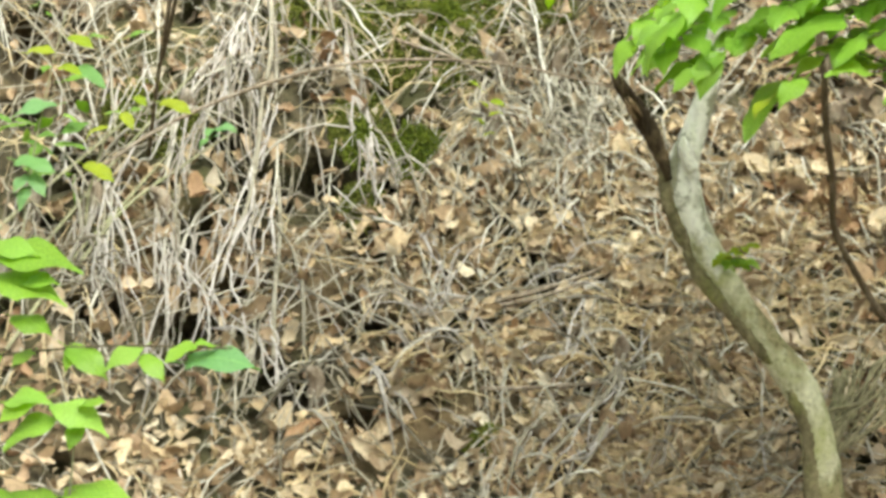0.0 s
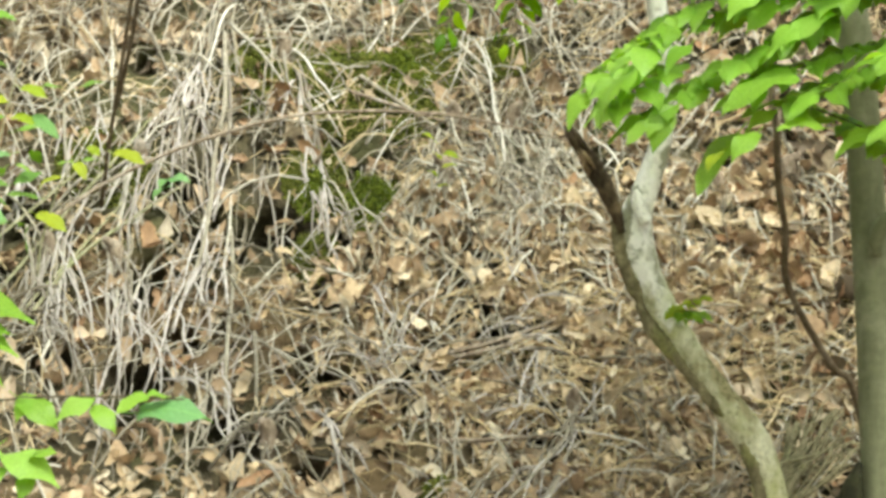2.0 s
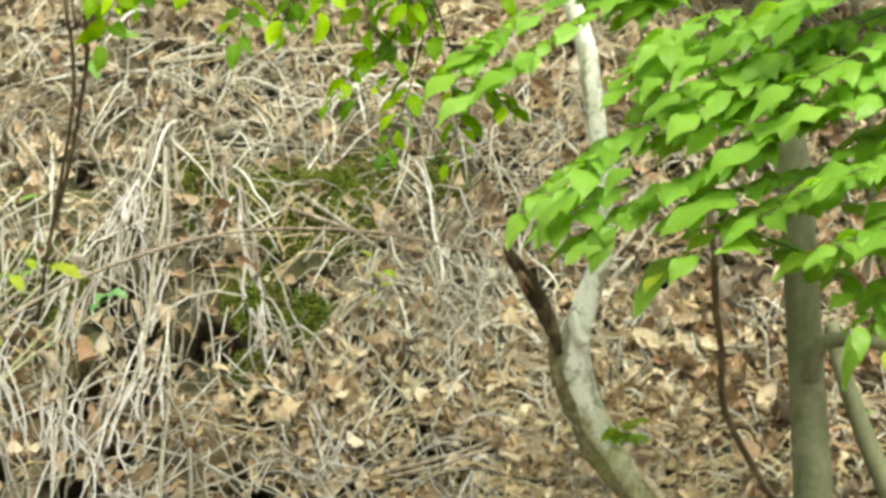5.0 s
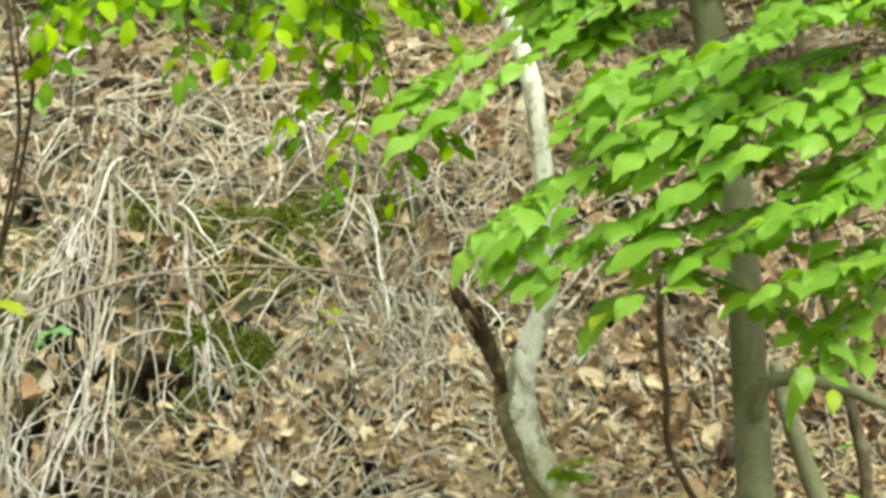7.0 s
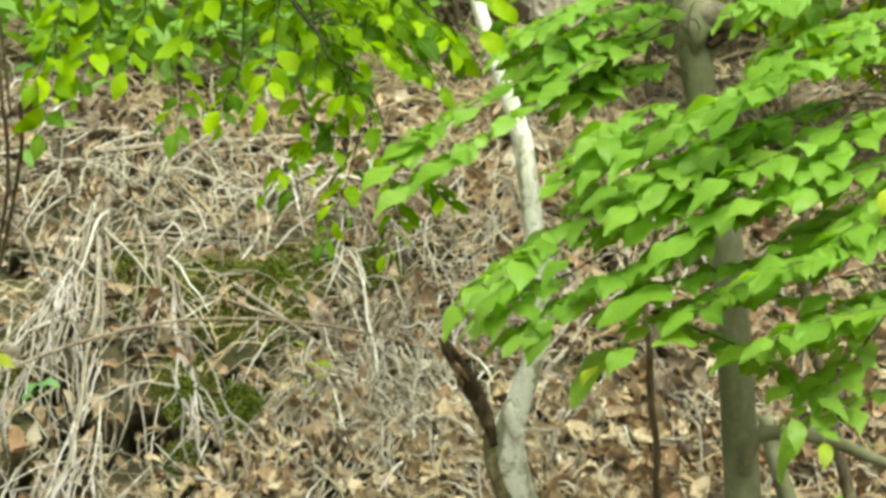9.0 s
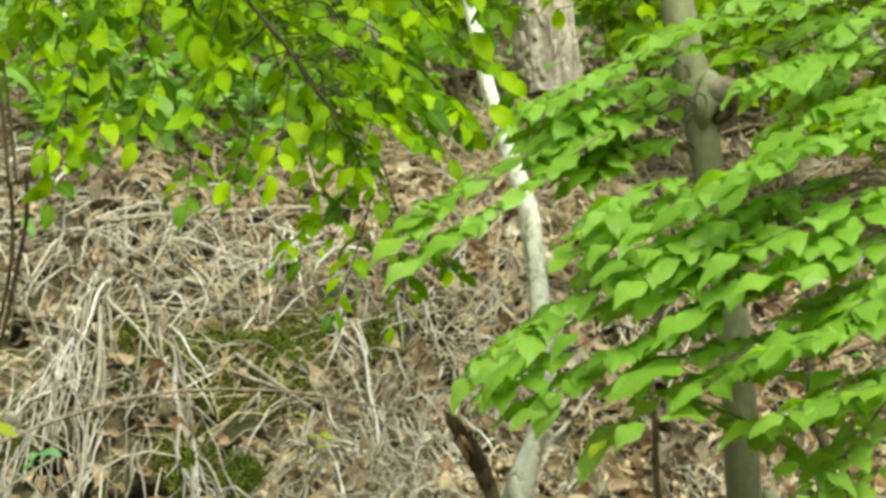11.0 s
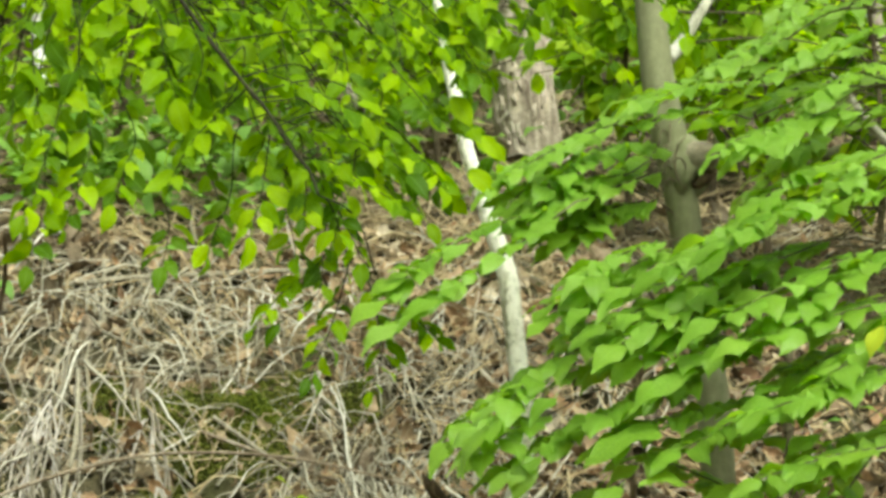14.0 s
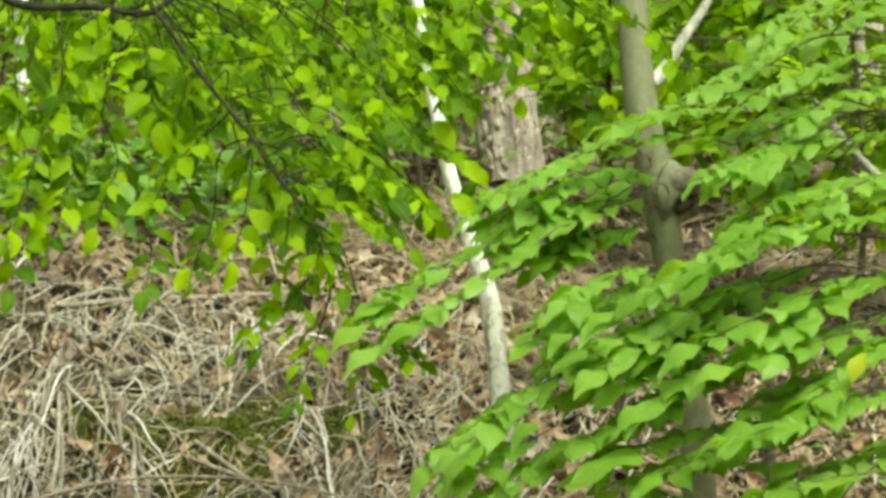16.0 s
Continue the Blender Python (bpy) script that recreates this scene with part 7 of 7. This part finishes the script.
spray(hornb, [(-0.229, 5.750, 2.296), (-0.153, 5.717, 2.256), (-0.078, 5.683, 2.204), (-0.028, 5.650, 2.152)], OVATE_LEAVES, 16, 0.051, 299, limbs=BOUGHS, **HANGING)
spray(hornb, [(-0.324, 5.700, 2.275), (-0.272, 5.667, 2.210), (-0.221, 5.633, 2.158), (-0.195, 5.600, 2.106)], OVATE_LEAVES, 13, 0.051, 300, limbs=BOUGHS, **HANGING)
spray(hornb, [(-0.450, 5.600, 2.234), (-0.422, 5.567, 2.170), (-0.406, 5.533, 2.119), (-0.408, 5.500, 2.067)], OVATE_LEAVES, 12, 0.051, 301, limbs=BOUGHS, **HANGING)
spray(hornb, [(-0.186, 5.900, 2.395), (-0.108, 5.867, 2.340), (-0.031, 5.833, 2.286), (0.020, 5.800, 2.258)], OVATE_LEAVES, 16, 0.055, 302, limbs=BOUGHS, **HANGING)
hornb.location.x -= 0.018
spray(hornb, [(-0.059, 5.500, 2.529), (0.007, 5.500, 2.488), (0.061, 5.500, 2.429), (0.092, 5.500, 2.370)], OVATE_LEAVES, 13, 0.055, 290, limbs=BOUGHS, **HANGING)
spray(hornb, [(-0.046, 5.500, 2.421), (0.015, 5.500, 2.362), (0.075, 5.500, 2.310), (0.117, 5.500, 2.280)], OVATE_LEAVES, 12, 0.055, 291, limbs=BOUGHS, **HANGING)
spray(hornb, [(-0.025, 5.500, 2.627), (0.023, 5.500, 2.585), (0.072, 5.500, 2.532), (0.108, 5.500, 2.496)], OVATE_LEAVES, 11, 0.055, 292, limbs=BOUGHS, **HANGING)
single_leaf(hornb, (0.027, 5.500, 2.544), (0.080, 5.470, 2.509), OVATE_LEAVES, (-0.3, -1.0, 0.5), 1100)
single_leaf(hornb, (0.060, 5.500, 2.358), (0.101, 5.470, 2.294), OVATE_LEAVES, (-0.3, -1.0, 0.5), 1102)
single_leaf(hornb, (0.097, 5.500, 2.203), (0.150, 5.470, 2.153), OVATE_LEAVES, (-0.3, -1.0, 0.5), 1104)
single_leaf(hornb, (0.046, 5.500, 2.472), (0.092, 5.470, 2.479), OVATE_LEAVES, (0.3, -1.0, 0.5), 1105)
tagged(hornb, "tree with overhanging twigs of small oval green leaves", "tree")

# ---- leafy saplings on the crest and the slope, seen between the nearer twigs ----
def leafy_sapling(label, foot, top, reach, twigs, size, seed, material=FAR_LEAF):
    """A slender stem with level twigs; its many leaves are one part."""
    rng = random.Random(seed)
    o = thing("leafy_sapling", foot)
    line = smooth_line([foot, Vector(foot).lerp(Vector(top), 0.5) + Vector((rng.uniform(-0.1, 0.1), 0, 0)), top], 8)
    part("stem", add_tube(([], []), line, (0.014, 0.005), 7), TWIG, o)
    blade, quads = leaf_blade("ovate", seed % 5)
    blade = np.array(blade[:75])
    quads = [q for q in quads if max(q) < 75]
    leaves = ([], [])
    for _ in range(twigs):
        u = rng.uniform(0.35, 1.0)
        a = line[int(u * (len(line) - 1))]
        h = rng.uniform(0, 2 * math.pi)
        tip = a + Vector((math.cos(h), math.sin(h) * 0.6, rng.uniform(-0.25, 0.35))) * reach * rng.uniform(0.4, 1.0)
        mid = a.lerp(tip, 0.5) + Vector((0, 0, 0.05))
        tw = smooth_line([a, mid, tip], 4)
        part("twig", add_tube(([], []), tw, (0.004, 0.002), 4), TWIG, o)
        for _ in range(rng.randint(9, 15)):
            v = rng.uniform(0.15, 1.0) * (len(tw) - 1)
            k = min(int(v), len(tw) - 2)
            at = tw[k].lerp(tw[k + 1], v - k)
            way = (tip - a).normalized() * rng.uniform(0, 1) + Vector((rng.gauss(0, 0.7), rng.gauss(0, 0.7), rng.gauss(-0.35, 0.4)))
            m = np.array(facing(at, way, (rng.gauss(0, 0.5), rng.gauss(-0.4, 0.5), 1), size * rng.uniform(0.7, 1.25)))
            start = len(leaves[0])
            leaves[0].extend(map(tuple, blade @ m[:3, :3].T + m[:3, 3]))
            leaves[1].extend(tuple(start + k2 for k2 in q) for q in quads)
    part("foliage", leaves, material, o)
    return tagged(o, label, "sapling", "saplings on the slope")


SAPLINGS = (((-1.053, 8.900, 2.468), (-1.007, 8.700, 3.530), 0.7), ((-0.565, 9.300, 2.602), (-0.515, 9.000, 3.611), 0.75), ((-0.177, 9.800, 2.776), (-0.150, 9.400, 3.714), 0.7), ((0.109, 9.200, 2.803), (0.148, 8.900, 3.603), 0.6),
            ((0.902, 12.500, 3.341), (0.902, 12.300, 4.421), 0.9), ((1.213, 9.600, 2.778), (1.176, 9.200, 3.696), 0.7), ((1.490, 8.900, 2.692), (1.420, 8.600, 3.560), 0.7), ((-0.957, 11.000, 2.989), (-0.987, 11.000, 4.073), 0.9),
            ((0.769, 10.800, 2.996), (0.724, 10.500, 3.993), 0.55), ((1.019, 8.900, 2.663), (0.998, 8.700, 3.574), 0.55),
            ((0.683, 8.200, 2.460), (0.649, 8.000, 3.277), 0.34), ((1.067, 7.900, 2.433), (1.019, 7.700, 3.219), 0.48), ((1.323, 7.700, 2.415), (1.288, 7.600, 3.203), 0.45))
for i, (foot, top, reach) in enumerate(SAPLINGS):
    low = ground_point(foot[0], foot[1], -0.03)
    leafy_sapling("slender sapling with bright yellow-green leaves on the slope", tuple(low), top, reach, 44, 0.08, 600 + i)


# ---- low plants ----
def seedling(label, points, meshes, count, size, seed, radius=0.003, **more):
    o = thing("seedling", points[0])
    spray(o, points, meshes, count, size, seed, radius=radius, **more)
    return tagged(o, label, "seedling", "young plants at the foot of the bank")


seedling("small tuft of blue-green leaves among dry stems", [(-1.062, 6.950, 1.417), (-1.035, 6.925, 1.454), (-1.009, 6.900, 1.476)], SEEDLING_LEAVES, 5, 0.05, 311)
seedling("tiny yellow-green plant on the leafy bank", [(-0.335, 7.050, 1.401), (-0.321, 7.033, 1.461), (-0.309, 7.017, 1.506), (-0.322, 7.000, 1.551)], YELLOW_LEAVES, 6, 0.045, 307, radius=0.0015)


def shoot(label, stem, leaves, seed, material=GREEN_CANE):
    """A thin upright stem with a few long-stalked leaves."""
    o = thing("seedling", stem[0])
    line = smooth_line(stem, 6)
    part("stem", add_tube(([], []), line, (0.0032, 0.0018), 6), material, o)
    for k, (base, tip, meshes) in enumerate(leaves):
        node = min(line, key=lambda q: (q - Vector(base)).length)
        part("stalk", add_tube(([], []), [node, node.lerp(Vector(base), 0.5) + Vector((0, 0, 0.008)), Vector(base)], (0.0012, 0.0009), 4), material, o)
        single_leaf(o, base, tip, meshes, (0.0, -0.55, 1.0), seed + k)
    return tagged(o, label, "seedling", "young plants at the foot of the bank")


shoot("pale upright shoot with a few thin yellow and blue-green leaves", [(-1.491, 6.750, 1.297), (-1.470, 6.750, 1.427), (-1.423, 6.750, 1.615), (-1.377, 6.750, 1.774)], (
    ((-1.483, 6.750, 1.669), (-1.406, 6.710, 1.681), YELLOW_LEAVES),
    ((-1.376, 6.750, 1.704), (-1.304, 6.710, 1.690), YELLOW_LEAVES),
    ((-1.402, 6.750, 1.629), (-1.338, 6.710, 1.624), YELLOW_LEAVES),
    ((-1.357, 6.750, 1.628), (-1.274, 6.710, 1.597), SEEDLING_LEAVES),
    ((-1.410, 6.750, 1.535), (-1.519, 6.710, 1.533), SEEDLING_LEAVES),
), 911)
shoot("small plant with blue-green leaves among dry stems", [(-1.498, 6.700, 1.183), (-1.488, 6.700, 1.284), (-1.475, 6.700, 1.370)], (
    ((-1.509, 6.700, 1.394), (-1.403, 6.660, 1.384), SEEDLING_LEAVES),
    ((-1.481, 6.700, 1.356), (-1.514, 6.660, 1.322), SEEDLING_LEAVES),
    ((-1.475, 6.700, 1.356), (-1.427, 6.660, 1.313), SEEDLING_LEAVES),
    ((-1.479, 6.700, 1.327), (-1.501, 6.660, 1.278), SEEDLING_LEAVES),
), 921)
shoot("small shoot with yellow leaves on the bank", [(-1.340, 6.720, 1.222), (-1.322, 6.720, 1.323), (-1.275, 6.720, 1.453), (-1.222, 6.720, 1.524)], (
    ((-1.338, 6.720, 1.379), (-1.253, 6.680, 1.349), YELLOW_LEAVES),
    ((-1.331, 6.720, 1.442), (-1.278, 6.680, 1.488), YELLOW_LEAVES),
    ((-1.237, 6.720, 1.510), (-1.200, 6.680, 1.477), YELLOW_LEAVES),
    ((-1.134, 6.720, 1.533), (-1.051, 6.680, 1.517), YELLOW_LEAVES),
    ((-1.202, 6.720, 1.549), (-1.166, 6.680, 1.534), YELLOW_LEAVES),
), 931)
shoot("young plant with broad green leaves along a level twig", [(-1.455, 5.400, 0.943), (-1.326, 5.370, 1.003), (-1.180, 5.350, 1.023), (-1.016, 5.350, 1.032), (-0.864, 5.350, 1.027), (-0.746, 5.350, 1.021)], (
    ((-1.112, 5.350, 1.031), (-1.019, 5.300, 0.991), BROAD_LEAVES),
    ((-0.955, 5.350, 1.027), (-1.033, 5.300, 0.998), BROAD_LEAVES),
    ((-1.086, 5.350, 1.026), (-1.109, 5.300, 0.997), BROAD_LEAVES),
    ((-0.958, 5.350, 1.010), (-0.904, 5.300, 0.977), BROAD_LEAVES),
    ((-0.847, 5.350, 1.032), (-0.903, 5.300, 1.016), BROAD_LEAVES),
    ((-0.865, 5.350, 0.995), (-0.723, 5.300, 1.020), SEEDLING_LEAVES),
    ((-0.806, 5.350, 1.029), (-0.839, 5.300, 1.045), BROAD_LEAVES),
    ((-1.180, 5.350, 1.023), (-1.216, 5.300, 1.008), BROAD_LEAVES),
    ((-1.251, 5.350, 1.015), (-1.286, 5.300, 0.992), BROAD_LEAVES),
), 951, TWIG)
shoot("young plant with broad green leaves beside the bank", [(-1.420, 5.350, 0.866), (-1.348, 5.320, 1.054), (-1.269, 5.300, 1.170), (-1.209, 5.300, 1.221)], (
    ((-1.244, 5.300, 1.225), (-1.065, 5.250, 1.231), BROAD_LEAVES),
    ((-1.257, 5.300, 1.181), (-1.094, 5.250, 1.161), BROAD_LEAVES),
    ((-1.200, 5.300, 1.163), (-1.116, 5.250, 1.191), BROAD_LEAVES),
    ((-1.267, 5.300, 1.239), (-1.151, 5.250, 1.253), BROAD_LEAVES),
    ((-1.213, 5.300, 1.100), (-1.124, 5.250, 1.089), BROAD_LEAVES),
), 961, GREEN_CANE)
shoot("young plant with broad drooping green leaves low on the bank", [(-1.119, 5.350, 0.698), (-1.101, 5.320, 0.795), (-1.092, 5.300, 0.867), (-1.103, 5.300, 0.911)], (
    ((-1.135, 5.300, 0.919), (-1.013, 5.250, 0.886), BROAD_LEAVES),
    ((-1.071, 5.300, 0.890), (-1.097, 5.250, 0.839), BROAD_LEAVES),
    ((-1.127, 5.300, 0.889), (-1.232, 5.250, 0.862), BROAD_LEAVES),
    ((-1.148, 5.300, 0.937), (-1.243, 5.250, 0.904), BROAD_LEAVES),
    ((-1.079, 5.300, 0.913), (-1.025, 5.250, 0.941), BROAD_LEAVES),
    ((-1.230, 5.300, 0.925), (-1.135, 5.250, 0.947), BROAD_LEAVES),
), 971, GREEN_CANE)
shoot("young plant with green leaves at the foot of the bank", [(-1.205, 5.400, 0.573), (-1.184, 5.370, 0.661), (-1.166, 5.350, 0.722)], (
    ((-1.236, 5.350, 0.732), (-1.118, 5.300, 0.724), BROAD_LEAVES),
    ((-1.130, 5.350, 0.722), (-0.978, 5.300, 0.748), BROAD_LEAVES),
    ((-1.083, 5.350, 0.735), (-1.020, 5.300, 0.723), BROAD_LEAVES),
    ((-1.213, 5.350, 0.711), (-1.271, 5.300, 0.745), BROAD_LEAVES),
), 981, GREEN_CANE)


def herb_patch(label, where, count, size, seed):
    rng = random.Random(seed)
    geo = ([], [])
    blade, quads = leaf_blade("narrow", seed)
    blade = np.array(blade)
    for _ in range(count):
        x, y = where(rng)
        at = ground_point(x, y, rng.uniform(0.04, 0.26))
        way = Vector((rng.gauss(0, 1), rng.gauss(0, 1), rng.uniform(-0.4, 0.9)))
        m = np.array(facing(at, way, (rng.gauss(0, 0.5), -0.4, 1), size * rng.uniform(0.6, 1.3)))
        start = len(geo[0])
        geo[0].extend(map(tuple, blade @ m[:3, :3].T + m[:3, 3]))
        geo[1].extend(tuple(start + k for k in q) for q in quads)
    o = new("herbs", mesh_of("herbs", geo, HERB))
    return tagged(o, label, "herbs", kind="stuff")


herb_patch("pale green herbs growing on top of the crest", lambda r: (r.gauss(-0.95, 0.25), r.gauss(8.8, 0.3)), 260, 0.13, 401)
herb_patch("low green herbs along the crest", lambda r: (r.gauss(-0.75, 0.4), r.gauss(8.55, 0.25)), 230, 0.11, 405)
herb_patch("green undergrowth on the slope above", lambda r: (r.uniform(-2.6, 0.2), r.uniform(9.5, 13)), 420, 0.14, 402)
herb_patch("green undergrowth among trunks on the slope", lambda r: (r.uniform(-0.2, 3.0), r.uniform(10.5, 15)), 420, 0.15, 403)
herb_patch("thin green blades among dry stems", lambda r: ((-1.490, 7.130)[0] + r.gauss(0, 0.10), (-1.490, 7.130)[1] + r.gauss(0, 0.10)), 24, 0.075, 406)
herb_patch("thin green blades among dry stems", lambda r: ((-1.670, 7.555)[0] + r.gauss(0, 0.12), (-1.670, 7.555)[1] + r.gauss(0, 0.08)), 16, 0.075, 407)
herb_patch("scattered green herbs behind the trees", lambda r: (r.gauss(1.15, 0.2), r.gauss(7.2, 0.5)), 26, 0.08, 404)


# ---- woods behind ----
def leafy_shrub(seed):
    """A tall understorey shrub: several stems and a loose crown of many leaves."""
    rng = random.Random(seed)
    o = thing("understorey_shrub")
    tips = []
    for _ in range(6):
        a, reach, high = rng.uniform(0, 6.3), rng.uniform(0.3, 1.2), rng.uniform(1.6, 3.6)
        line = smooth_line([(0, 0, -0.1), (math.cos(a) * reach * 0.3, math.sin(a) * reach * 0.3, high * 0.5), (math.cos(a) * reach, math.sin(a) * reach, high)], 5)
        part("stem", add_tube(([], []), line, (0.02, 0.006), 6), TWIG, o)
        tips += line[2:]
    shape = np.array([(-0.0, 0, 0), (0.3, 0.45, 0.06), (0, 1, -0.12), (-0.3, 0.45, 0.06)])
    geo = ([], [])
    for _ in range(150):
        c = rng.choice(tips) + Vector((rng.gauss(0, 0.35), rng.gauss(0, 0.35), rng.gauss(0, 0.3)))
        for _ in range(11):
            at = c + Vector((rng.gauss(0, 0.13), rng.gauss(0, 0.13), rng.gauss(0, 0.07)))
            m = np.array(facing(at, (rng.gauss(0, 1), rng.gauss(0, 1), rng.gauss(-0.5, 0.4)), (rng.gauss(0, 0.5), rng.gauss(-0.4, 0.5), 1), rng.uniform(0.07, 0.13)))
            start = len(geo[0])
            geo[0].extend(map(tuple, shape @ m[:3, :3].T + m[:3, 3]))
            geo[1].append((start, start + 1, start + 2, start + 3))
    part("crown", geo, FAR_LEAF, o)
    return tagged(o, "tall leafy shrub with bright yellow-green leaves in the woods", "shrub", "shrubs of the woods behind")


kinds = [leafy_shrub(501), leafy_shrub(502), leafy_shrub(503)]
spots = random.Random(77)
n_shrubs = 0
for row_y, row_n, half in ((13.6, 5, 2.6), (15.5, 6, 3.2), (18.5, 7, 4.2), (22.0, 9, 5.5), (27.0, 11, 7.0), (33.0, 12, 9.0)):
    for k in range(row_n):
        x = -half + 2 * half * (k + 0.5) / row_n + spots.uniform(-0.4, 0.4)
        y = row_y + spots.uniform(-1, 1)
        m = Matrix.Translation(ground_point(x, y)) @ pose(0, 0, 0, 0, 0, spots.uniform(0, 360))
        if n_shrubs < 3:
            kinds[n_shrubs].matrix_basis = m
        else:
            copy_thing(kinds[n_shrubs % 3], m)
        n_shrubs += 1


# ---- single dead leaves and stems that lie on top of the litter ----
DEAD_LEAVES = [mesh_of("dead_leaf", (list(map(tuple, v)), f), island_leaf) for island_leaf in (island_stuff("single_dead_leaf", [(0.24, 0.155, 0.075), (0.36, 0.275, 0.165), (0.43, 0.35, 0.235), (0.28, 0.175, 0.085), (0.50, 0.43, 0.315)], 0.7, 0.15, 8, True),) for v, f in LEAF_KINDS]
lay = random.Random(88)
for _ in range(300):
    x, y = lay.gauss(0.0, 0.85), lay.uniform(6.25, 8.2)
    n = ground_normal(x, y) + Vector((lay.gauss(0, 0.4), lay.gauss(-0.15, 0.4), lay.gauss(0, 0.4)))
    way = Vector((lay.gauss(0, 1), lay.gauss(0, 0.7), lay.gauss(0, 0.7)))
    way -= n * way.dot(n) / n.length_squared
    o = new("dead_leaf", lay.choice(DEAD_LEAVES))
    o.matrix_basis = facing(ground_point(x, y, lay.uniform(0.02, 0.05)), way, n, lay.uniform(0.05, 0.085))
    hang(o, ground)
